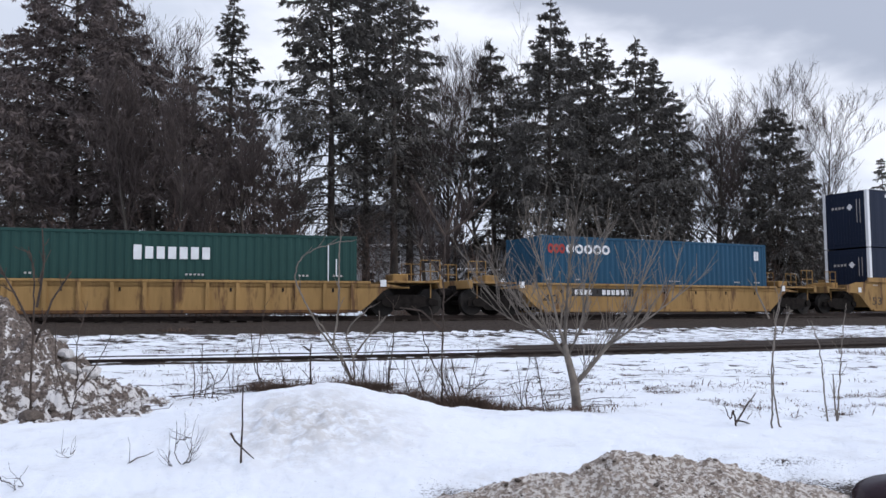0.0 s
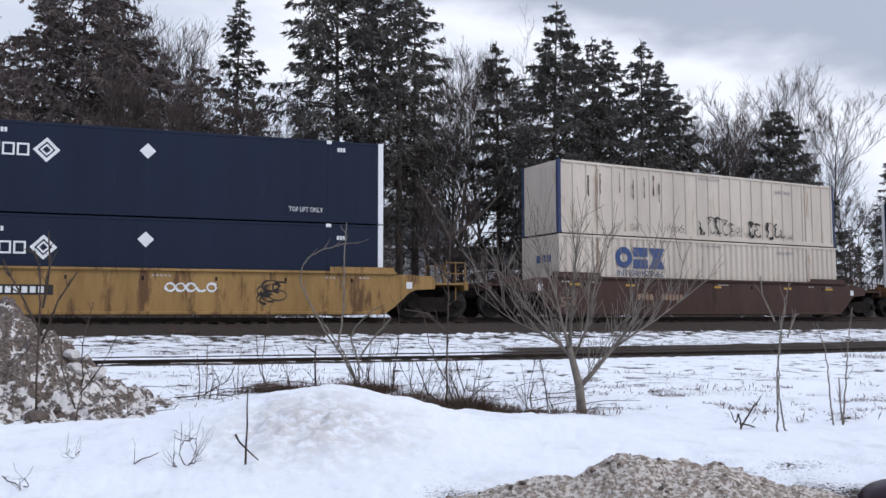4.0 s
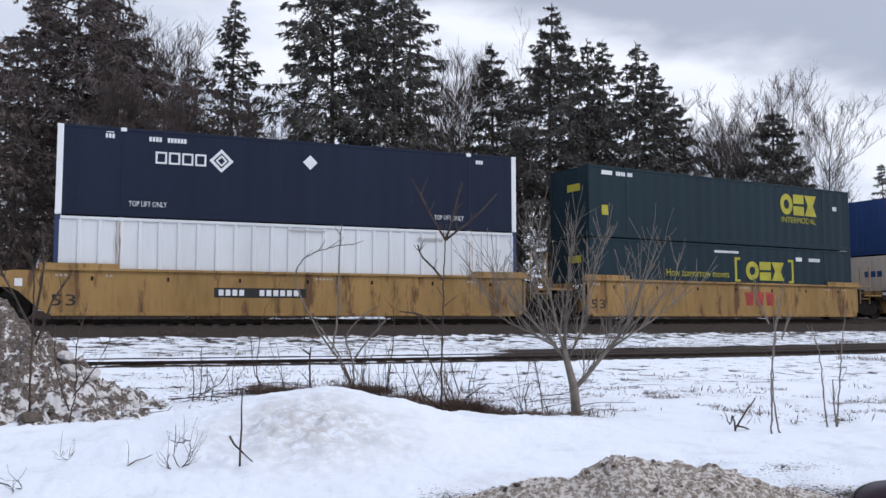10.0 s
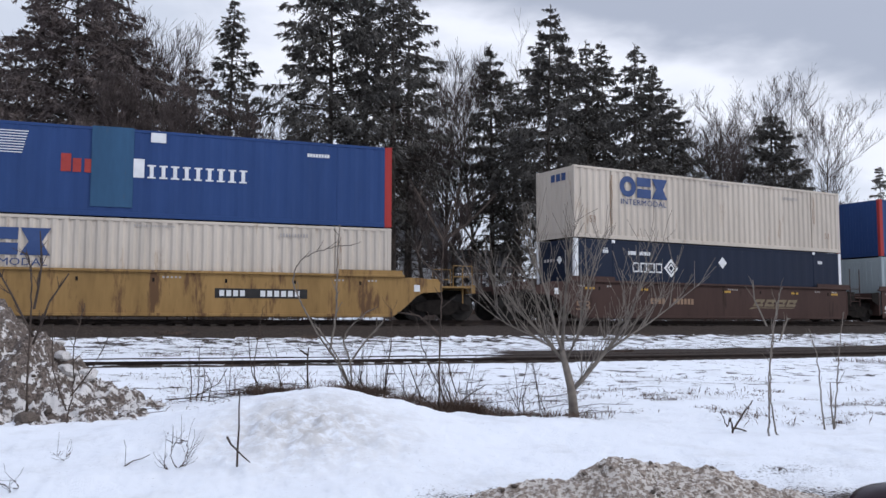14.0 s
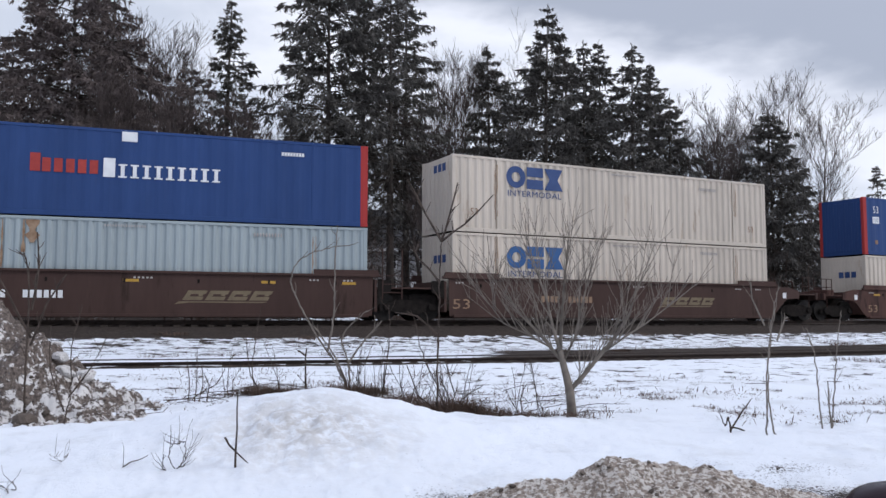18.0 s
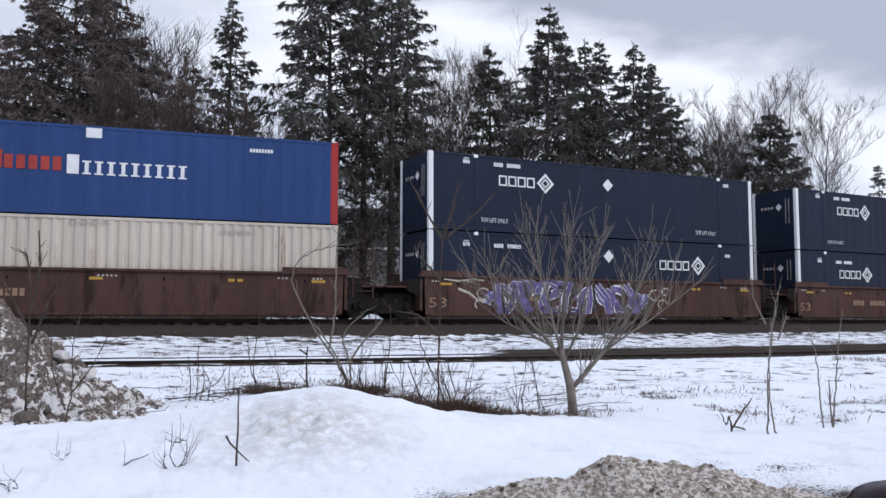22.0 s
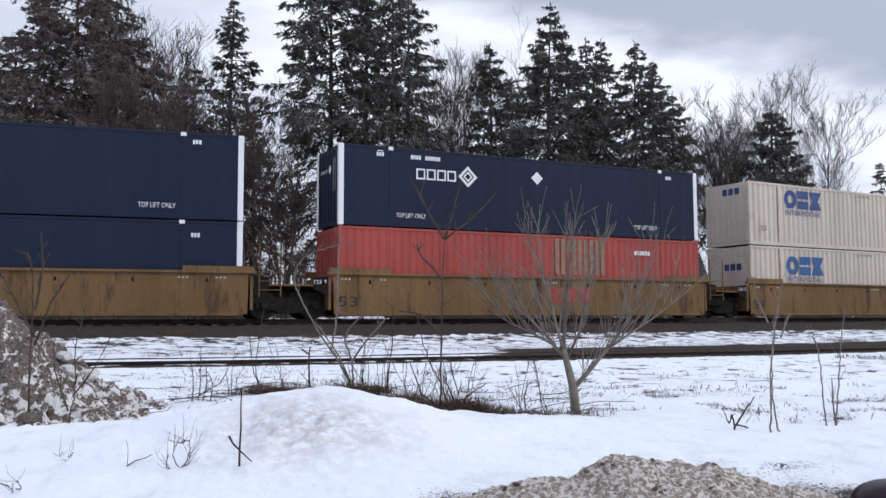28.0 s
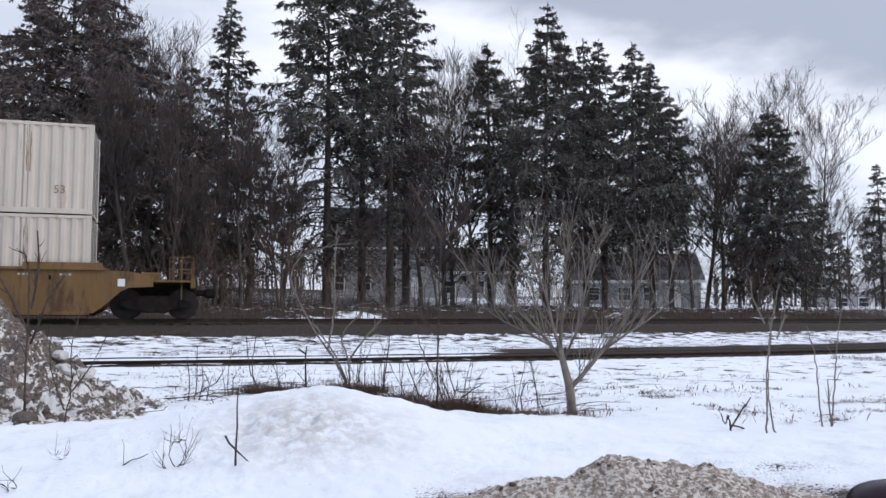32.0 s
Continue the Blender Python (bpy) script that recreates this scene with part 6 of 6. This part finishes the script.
def stems(name, label, side, depth, lines, mat="shrub_twig", radius=0.012, seed=1, twigs=4, category="shrub", tuft=0):
    """A plant of a few bent stems: each line is (x, z) in metres from its foot; small side twigs are added."""
    rnd = random.Random(seed)
    t = thing(name, label, category)
    t.matrix_basis = set_on(side, depth, 0.03)
    grown = depth / 13.3 if depth > 15 else 1.0
    for line in lines:
        line = [(x * grown, z * grown) for x, z in line]
        for _ in range(2 if len(line) > 3 else 0):
            line = [line[0]] + [(a[0] + (b[0] - a[0]) * f, a[1] + (b[1] - a[1]) * f) for a, b in zip(line, line[1:]) for f in (0.25, 0.75)] + [line[-1]]
        yb = rnd.uniform(-0.12, 0.12)
        pts = [Vector((x, yb * 4 * k / len(line) + rnd.uniform(-0.006, 0.006), z)) for k, (x, z) in enumerate(line)]
        fine = []
        for a, b in zip(pts, pts[1:]):
            fine += [a, a.lerp(b, 0.5) + Vector((rnd.uniform(-0.015, 0.015), 0, rnd.uniform(-0.015, 0.015)))]
        fine.append(pts[-1])
        n = len(fine)
        sh = Shape().tube(fine, [radius * (1 - 0.65 * k / n) for k in range(n)], 5)
        for k in range(twigs):
            i = rnd.randrange(n // 3, n - 1)
            d = (fine[i + 1] - fine[i]).normalized()
            d = (d + Vector((rnd.uniform(-1, 1), rnd.uniform(-1, 1), rnd.uniform(-0.2, 0.8)))).normalized()
            q = fine[i] + d * rnd.uniform(0.06, 0.22)
            sh.tube([fine[i], q, q + (d + Vector((rnd.uniform(-0.5, 0.5), 0, 0.3))).normalized() * 0.08], [radius * 0.4, radius * 0.3, radius * 0.2], 3)
        part("stem", sh, M[mat], t)
    if tuft:
        part("grass_tuft", grass(rnd, tuft, 0.5, 0.45), M["dead_grass"], t)
    return t


def grass(rnd, count, wide, tall):
    sh = Shape()
    for k in range(count):
        a, r = rnd.uniform(0, 6.283), wide * math.sqrt(rnd.random())
        p = Vector((r * math.cos(a), r * math.sin(a) * 0.6, -0.05))
        d = Vector((rnd.uniform(-0.9, 0.9), rnd.uniform(-0.7, 0.7), rnd.uniform(0.35, 1))).normalized()
        l = tall * rnd.uniform(0.35, 1.1)
        i = len(sh.v)
        w = Vector((d.y, -d.x, 0.1)).normalized() * 0.006
        bend = Vector((d.x, d.y, -0.5)) * (l * 0.35)
        sh.v += [tuple(p - w), tuple(p + w), tuple(p + d * l * 0.6 + w * 0.7), tuple(p + d * l * 0.6 - w * 0.7), tuple(p + d * l + bend)]
        sh.f += [(i, i + 1, i + 2, i + 3), (i + 3, i + 2, i + 4)]
    return sh


def tuft_of_grass(side, depth, count, wide, tall, seed):
    t = tagged(part("grass_clump", grass(random.Random(seed), count, wide, tall), M["dead_grass"]), "flattened clump of brown dead grass in snow", "grass")
    t.matrix_basis = set_on(side, depth, 0.0)


def sapling():
    """The young tree: short trunk, vase of upright pale branches."""
    rnd = random.Random(23)
    t = thing("young_tree", "young leafless tree with pale upright branches", "tree")
    t.matrix_basis = set_on(1.95, 13.6, 0.05)
    trunk = Shape().tube([(0.03, 0, -0.1), (0.02, 0, 0.2), (0.0, 0.01, 0.45), (-0.06, 0.02, 0.70), (-0.11, 0.02, 0.90), (-0.14, 0.02, 1.06)], [0.088, 0.072, 0.066, 0.056, 0.05, 0.042], 10)
    part("trunk", trunk, M["pale_twig"], t, smooth=True)
    mains = (
        ([(-0.10, 0.02, 0.86), (-0.25, 0.05, 1.05), (-0.45, 0.06, 1.30), (-0.70, 0.03, 1.55), (-0.98, 0.0, 1.90)], 0.032),
        ([(-0.13, 0.02, 1.0), (-0.25, -0.08, 1.35), (-0.35, -0.12, 1.80), (-0.50, -0.14, 2.25)], 0.030),
        ([(-0.14, 0.02, 1.04), (-0.10, 0.12, 1.50), (-0.05, 0.18, 2.0), (0.0, 0.2, 2.45)], 0.032),
        ([(-0.09, 0.02, 0.88), (0.08, -0.06, 1.25), (0.18, -0.10, 1.70), (0.30, -0.12, 2.2)], 0.028),
        ([(0.01, 0.0, 0.45), (0.18, 0.02, 0.62), (0.40, 0.04, 0.88), (0.68, 0.05, 1.20), (0.95, 0.05, 1.60), (1.08, 0.05, 2.0)], 0.042),
        ([(0.50, 0.04, 1.0), (0.85, 0.0, 1.25), (1.20, -0.05, 1.48), (1.52, -0.05, 1.72)], 0.020),
        ([(-0.30, 0.05, 1.10), (-0.65, 0.1, 1.30), (-1.0, 0.12, 1.46), (-1.22, 0.1, 1.75)], 0.017),
    )
    limbs = []
    for pts, r in mains:
        n = len(pts)
        part("limb", Shape().tube(pts, [r * (1 - 0.62 * k / (n - 1)) for k in range(n)], 7), M["pale_twig"], t, smooth=True)
        for k in range(1, n):
            for j in range(3):
                q = Vector(pts[k - 1]).lerp(Vector(pts[k]), rnd.uniform(0.3, 1.0))
                way = (Vector(pts[k]) - Vector(pts[k - 1])).normalized() + Vector((rnd.uniform(-0.5, 0.5), rnd.uniform(-0.5, 0.5), rnd.uniform(0.1, 0.7)))
                limbs.append((tuple(q), tuple(way), rnd.uniform(0.4, 0.95)))
        limbs.append((pts[-1], tuple(Vector(pts[-1]) - Vector(pts[-2])), 0.8))
    for p, d, l in limbs:
        sh = Shape()
        grow(sh, rnd, Vector(p), Vector(d).normalized(), l, 0.012, 1, 0.4, 0.5, None, (4, 7), 0.0042, 5)
        part("branch", sh, M["pale_twig"], t)


sapling()
stems("sapling", "thin leafless sapling with a forked top", -0.08, 12.9, [[(0, 0), (0.0, 0.9), (0.02, 1.7), (0.06, 2.62)], [(0.06, 2.6), (-0.18, 3.0), (-0.44, 3.48)], [(0.06, 2.6), (0.18, 3.0), (0.30, 3.48)], [(0.06, 2.6), (0.4, 2.85), (0.82, 3.28)],
      [(0.03, 2.0), (-0.28, 2.35), (-0.36, 2.55)], [(0.02, 1.2), (-0.3, 1.5), (-0.62, 1.55)]], "shrub_twig", 0.019, 3, 5, tuft=1300)
stems("shrub", "leafless shrub of arching bare stems", -1.68, 15.6, [[(0, 0), (-0.12, 0.45), (-0.45, 0.85), (-0.75, 1.4), (-0.92, 1.75), (-0.8, 2.1), (-0.3, 2.28), (0.0, 2.3)], [(0.02, 0), (-0.08, 0.4), (-0.3, 0.78), (-0.5, 1.05)], [(0.0, 0), (0.05, 0.5), (-0.15, 0.9), (0.3, 1.3)],
      [(-0.3, 0.7), (-0.2, 1.3), (-0.22, 2.0), (-0.18, 2.6)], [(0.0, 0.5), (0.28, 0.9), (0.5, 1.15)]], "pale_twig", 0.021, 5, 5, tuft=700)
stems("shrub", "leafless shrub of thin dark stems", -3.25, 15.5, [[(0, 0), (-0.12, 0.3), (-0.08, 0.8), (-0.02, 1.3)], [(0.05, 0), (-0.1, 0.3), (-0.16, 0.9)]], radius=0.012, seed=6, tuft=200)
stems("shrub", "broken dark stump with one stem", -2.42, 15.6, [[(0, 0), (0.0, 0.35), (0.02, 0.72)], [(0.0, 0.6), (-0.12, 0.68)]], radius=0.022, seed=7, twigs=1, tuft=150)
stems("shrub", "leaning thin leafless stem", -1.08, 15.8, [[(0, 0), (0.05, 0.4), (0.12, 0.9), (0.1, 1.3)], [(0.0, 0), (0.02, 0.3), (0.04, 0.5)]], radius=0.014, seed=8, tuft=120)
stems("shrub", "clump of leafless brown stems", 0.08, 13.1, [[(0, 0), (-0.15, 0.5), (-0.4, 0.95), (-0.5, 1.5)], [(0.0, 0), (0.1, 0.35), (-0.05, 0.9)], [(0, 0), (0.2, 0.3), (0.5, 0.5)], [(0.1, 0), (-0.02, 0.4), (-0.12, 0.65)], [(0, 0), (-0.45, 0.35), (-0.62, 0.8)]], radius=0.014, seed=9, tuft=700)
stems("shrub", "low tangle of leafless brown stems", -4.05, 14.4, [[(0, 0), (0.03, 0.35), (0.02, 0.9)], [(0.08, 0), (0.1, 0.3), (0.05, 0.62)], [(-0.1, 0), (-0.08, 0.4), (-0.12, 0.75)], [(0.2, 0), (0.25, 0.28), (0.16, 0.5)], [(-0.5, 0.05), (0.1, 0.08), (0.6, 0.16)], [(0.0, 0.1), (0.35, 0.3), (0.5, 0.55)]], radius=0.010, seed=10)
stems("shrub", "thin leafless stems over a dirty snow pile", -5.3, 12.4, [[(0, 0), (0.1, 0.5), (0.06, 1.1), (0.22, 1.7)], [(0.05, 0.4), (0.3, 0.8), (0.5, 1.3)], [(0, 0.2), (-0.15, 0.8), (-0.1, 1.4)]], radius=0.012, seed=12, twigs=6)
stems("shrub", "tall thin leafless stems over a dirty snow pile", -5.95, 12.6, [[(0, 0), (0.02, 0.9), (0.08, 1.8), (0.02, 2.4)], [(0.05, 1.1), (0.3, 1.7), (0.6, 2.1)], [(0.05, 1.2), (-0.25, 1.8), (-0.5, 2.3)], [(0.04, 1.6), (0.18, 2.2), (0.2, 2.7)]], radius=0.02, seed=13, twigs=8)
for side, depth, lines, seed in ((4.22, 11.6, [[(0, 0), (-0.02, 0.8), (0.03, 1.5), (0.1, 1.95)], [(0.02, 1.45), (-0.16, 1.8), (-0.2, 2.05)]], 14), (4.34, 11.6, [[(0, 0), (-0.03, 0.6), (0.05, 1.2), (0.24, 1.9)], [(0.06, 1.25), (0.2, 1.5), (0.3, 1.55)]], 15),
                                 (5.38, 12.6, [[(0, 0), (-0.06, 0.6), (-0.1, 1.1), (-0.22, 1.45)]], 16), (5.52, 12.6, [[(0, 0), (0.06, 0.6), (0.1, 1.1), (0.2, 1.7)], [(0.0, 0.0), (-0.02, 0.7)]], 17)):
    stems("sapling", "slim straight leafless sapling in snow", side, depth, lines, "pale_twig", 0.013, seed, 3)
stems("broken_branch", "broken dark branch sticking out of snow", 3.85, 11.9, [[(0, 0), (-0.06, 0.3), (-0.12, 0.1), (-0.2, 0.28)], [(0.0, 0.05), (0.2, 0.3), (0.35, 0.45)], [(0, 0.1), (0.18, 0.06), (0.34, -0.02)]], radius=0.014, seed=18, twigs=1, category="branch")
stems("stake", "thin bare stick standing in snow", -2.02, 8.65, [[(0, 0), (0.0, 0.4), (-0.01, 0.78)], [(-0.1, 0.32), (0.02, 0.2), (0.16, 0.1)]], radius=0.012, seed=19, twigs=0, category="stick")
stems("weed", "tangle of dead weed stems on snow", -2.62, 8.7, [[(0, 0), (0.06, 0.12), (0.04, 0.28), (-0.08, 0.22)], [(0.02, 0), (-0.06, 0.12), (-0.05, 0.26), (0.06, 0.3)], [(0, 0.02), (0.1, 0.06), (0.12, 0.2)], [(-0.02, 0), (-0.1, 0.05), (-0.06, 0.2)]], radius=0.006, seed=20, twigs=7)
stems("weed", "flattened dead weed stem on snow", -3.95, 8.2, [[(-0.2, 0.08), (0, 0.02), (0.14, 0.03), (0.12, 0.12)], [(-0.1, 0.0), (0.02, 0.03), (0.1, 0.02)]], radius=0.006, seed=21, twigs=3)
stems("weed", "dead weed twigs poking out of snow", -4.05, 9.3, [[(0, 0), (0.05, 0.08)], [(0.06, 0), (0.12, 0.06)], [(-0.04, 0), (-0.06, 0.09)]], radius=0.006, seed=22, twigs=3)
stems("weed", "short dead twig lying on snow", -3.15, 8.8, [[(-0.1, 0.0), (0.02, 0.08), (0.14, 0.12)]], radius=0.008, seed=23, twigs=1)
rnd_ = random.Random(91)
for k in range(14):
    side = rnd_.uniform(-3.9, 1.9)
    tuft_of_grass(side, 15.7 - 2.3 * smooth_step((side + 1.3) / 1.5) + rnd_.uniform(-0.6, 0.6), rnd_.randint(120, 320), rnd_.uniform(0.2, 0.5), rnd_.uniform(0.12, 0.34), 200 + k)
for px, depth, count, wide, tall in ((470, 15.3, 500, 0.35, 0.35), (520, 15.2, 600, 0.4, 0.34), (610, 15.0, 900, 0.38, 0.5), (640, 15.1, 600, 0.3, 0.4), (700, 14.4, 500, 0.4, 0.32), (770, 13.3, 700, 0.35, 0.42), (815, 13.0, 1000, 0.34, 0.5), (850, 12.9, 500, 0.3, 0.3), (930, 13.4, 400, 0.35, 0.25)):
    tuft_of_grass((px - 784) / 1550 * depth, depth, count, wide, tall, px)
for k in range(30):
    depth = rnd_.uniform(13.0, 18.5)
    tuft_of_grass(rnd_.uniform(0.12, 0.5) * depth, depth, rnd_.randint(80, 260), rnd_.uniform(0.15, 0.35), rnd_.uniform(0.08, 0.2), 300 + k)
for k in range(34):
    s = rnd_.uniform(-12, 40)
    x, y, a = along_yard(s, rnd_.choice((-12.6, -7.6, -6.5, -5.0, -2.6, -2.2)) + rnd_.uniform(-0.3, 0.3))
    side, depth = x * math.cos(HEADING) - y * math.sin(HEADING), x * math.sin(HEADING) + y * math.cos(HEADING)
    tuft_of_grass(side, depth, rnd_.randint(120, 300), rnd_.uniform(0.3, 0.8), rnd_.uniform(0.12, 0.3), 400 + k)
for k in range(18):
    side = rnd_.uniform(-4.6, 2.2)
    depth = 15.7 - 2.3 * smooth_step((side + 1.3) / 1.5) + rnd_.uniform(-0.7, 0.7)
    lines = []
    for j in range(rnd_.randint(2, 4)):
        l, h = rnd_.uniform(-0.35, 0.35), rnd_.uniform(0.35, 1.0)
        lines.append([(0.05 * j, 0), (l * 0.4, h * 0.5), (l, h)])
    stems("shrub", "small leafless brown shrub in snow", side, depth, lines, "shrub_twig", 0.0065, 500 + k, 5)


def litter():
    """Loose dead stalks, leaves and blades showing through the thin snow on both sides of the siding."""
    rnd = random.Random(303)
    sh = Shape()
    for k in range(950):
        if rnd.random() < 0.55:
            depth = rnd.uniform(12.6, 19.2)
            side = rnd.uniform(-0.36, 0.56) * depth
        else:
            x, y, a = along_yard(rnd.uniform(-16, 45), rnd.uniform(-8.2, -2.4))
            side, depth = x * math.cos(HEADING) - y * math.sin(HEADING), x * math.sin(HEADING) + y * math.cos(HEADING)
        wide, tall = rnd.uniform(0.05, 0.5), rnd.uniform(0.04, 0.16)
        x, y = spot(side, depth)
        if fbm(x * 0.5, y * 0.5, 9.0, 2) < 0.0:
            continue
        z = ground_height(x, y)
        for j in range(rnd.randint(3, 22)):
            px, py = x + rnd.gauss(0, wide), y + rnd.gauss(0, wide * 0.4)
            d = Vector((rnd.uniform(-1, 1), rnd.uniform(-1, 1), rnd.uniform(0.0, 0.9))).normalized() * tall * rnd.uniform(0.5, 1.5)
            w = Vector((-d.y, d.x, 0.3 * d.length)).normalized() * rnd.uniform(0.003, 0.011)
            p, i = Vector((px, py, z + 0.012)), len(sh.v)
            sh.v += [tuple(p - w), tuple(p + d * 0.5 - w + Vector((0, 0, 0.01))), tuple(p + d), tuple(p + d * 0.5 + w + Vector((0, 0, 0.01)))]
            sh.f.append((i, i + 1, i + 2, i + 3))
    return tagged(part("dead_grass_litter", sh, M["dead_grass"]), "loose dead grass stalks showing through thin snow", "grass", kind="stuff")


litter()


def snow_clod(s, off, size, seed):
    """A leftover lump of snow beside the rails."""
    rnd = random.Random(seed)
    bm = bmesh.new()
    bmesh.ops.create_icosphere(bm, subdivisions=3, radius=1.0)
    for v in bm.verts:
        k = 1 + 0.35 * fbm(v.co.x * 1.7 + seed, v.co.y * 1.7, v.co.z * 1.7, 3)
        v.co = (v.co.x * size * k, v.co.y * size * 0.6 * k, v.co.z * size * 0.34 * k)
    me = bpy.data.meshes.new("snow_clod")
    bm.to_mesh(me)
    bm.free()
    me.materials.append(M["clean_snow"])
    me.polygons.foreach_set("use_smooth", [True] * len(me.polygons))
    ob = tagged(part("snow_clod", me, None), "leftover lump of white snow beside the rails", "snow")
    x, y, a = along(s, off)
    ob.matrix_basis = pose(x, y, ground_height(x, y) + size * 0.1, 0, 0, math.degrees(a))


for s_, off_, size_ in ((9.9, 4.6, 0.55), (10.5, 4.9, 0.3), (30.5, 4.5, 0.6), (-2.0, 4.8, 0.3), (19.0, 5.0, 0.35), (24.5, 4.7, 0.25), (-6.5, 4.6, 0.4), (5.0, 4.5, 0.5), (14.0, 4.8, 0.3), (36.0, 4.6, 0.4)):
    snow_clod(s_, off_, size_, int(s_ * 10))
ROWS_OF_FLINDERS = random.Random(66)
for k in range(46):
    side, depth = ROWS_OF_FLINDERS.uniform(-4.6, 2.6), ROWS_OF_FLINDERS.uniform(12.9, 16.4)
    l = ROWS_OF_FLINDERS.uniform(0.15, 0.6)
    stems("fallen_twig", "thin dead twig lying on the snow", side, depth, [[(-l, 0.02), (0.0, ROWS_OF_FLINDERS.uniform(0.02, 0.12)), (l, ROWS_OF_FLINDERS.uniform(0.02, 0.16))]], "shrub_twig", 0.007, 700 + k, 2, "twig")


def parked_car():
    """The corner of a dark car beside the camera: only the mirror's top comes into view."""
    c = thing("parked_car", "dark maroon car with a rounded door mirror", "car")
    c.matrix_basis = set_on(1.235, 2.4, 0.0) @ pose(0, 0, 0, 0, 0, -40)
    part("body", Shape().box(-0.2, 1.55, -1.3, -0.22, 0.24, 0.72, 0.09), M["car_paint"], c)
    part("bonnet", Shape().box(-0.16, 1.42, -1.26, -0.27, 0.68, 0.86, 0.075), M["car_paint"], c)
    part("sill", Shape().box(-0.18, 0.62, -0.28, -0.205, 0.20, 0.32, 0.02), M["black_plastic"], c)
    part("rim", Shape().wheel(1.05, -0.2, -0.19, 0.31, 0.2, 20), M["fence"], c)
    part("tyre", Shape().wheel(1.05, -0.26, -0.2, 0.31, 0.31, 28), M["black_plastic"], c)
    bm = bmesh.new()
    bmesh.ops.create_uvsphere(bm, u_segments=24, v_segments=14, radius=1.0)
    for v in bm.verts:
        x, y, z = v.co
        k = lambda q: math.copysign(abs(q) ** 0.62, q)
        v.co = (k(x) * 0.15, k(y) * 0.08, k(z) * 0.095 + 0.01 * x)
    me = bpy.data.meshes.new("mirror_housing")
    bm.to_mesh(me)
    bm.free()
    me.materials.append(M["car_paint"])
    me.polygons.foreach_set("use_smooth", [True] * len(me.polygons))
    mirror = part("mirror_housing", me, None, c)
    mirror.matrix_basis = pose(0, 0, 1.045, 0, 0, 40)
    part("mirror_arm", Shape().box(-0.05, 0.06, -0.30, -0.02, 0.90, 0.98, 0.02), M["black_plastic"], c)


parked_car()


# ---- what moves: the train rolls by from the far side to the near side of the curve ----


def motions():
    for ob, s0, z in TRAIN:
        rows = []
        for k in range(65):
            x, y, a = along(s0 + travel(k / 2), 1.30 + 0.42)
            rows.append((k / 2, pose(x, y, z, 0, 0, math.degrees(a))))
        walk(ob, rows)
    for ws, x in WHEELS:
        place = ws.matrix_basis.translation.copy()
        rows = []
        for k in range(0, 32 * FPS + 1, 2):
            t = k / FPS
            rows.append((t, pose(place.x, 0, place.z, 0, math.degrees(travel(t) / WHEEL_R) % 360.0)))
        walk(ws, rows)


motions()
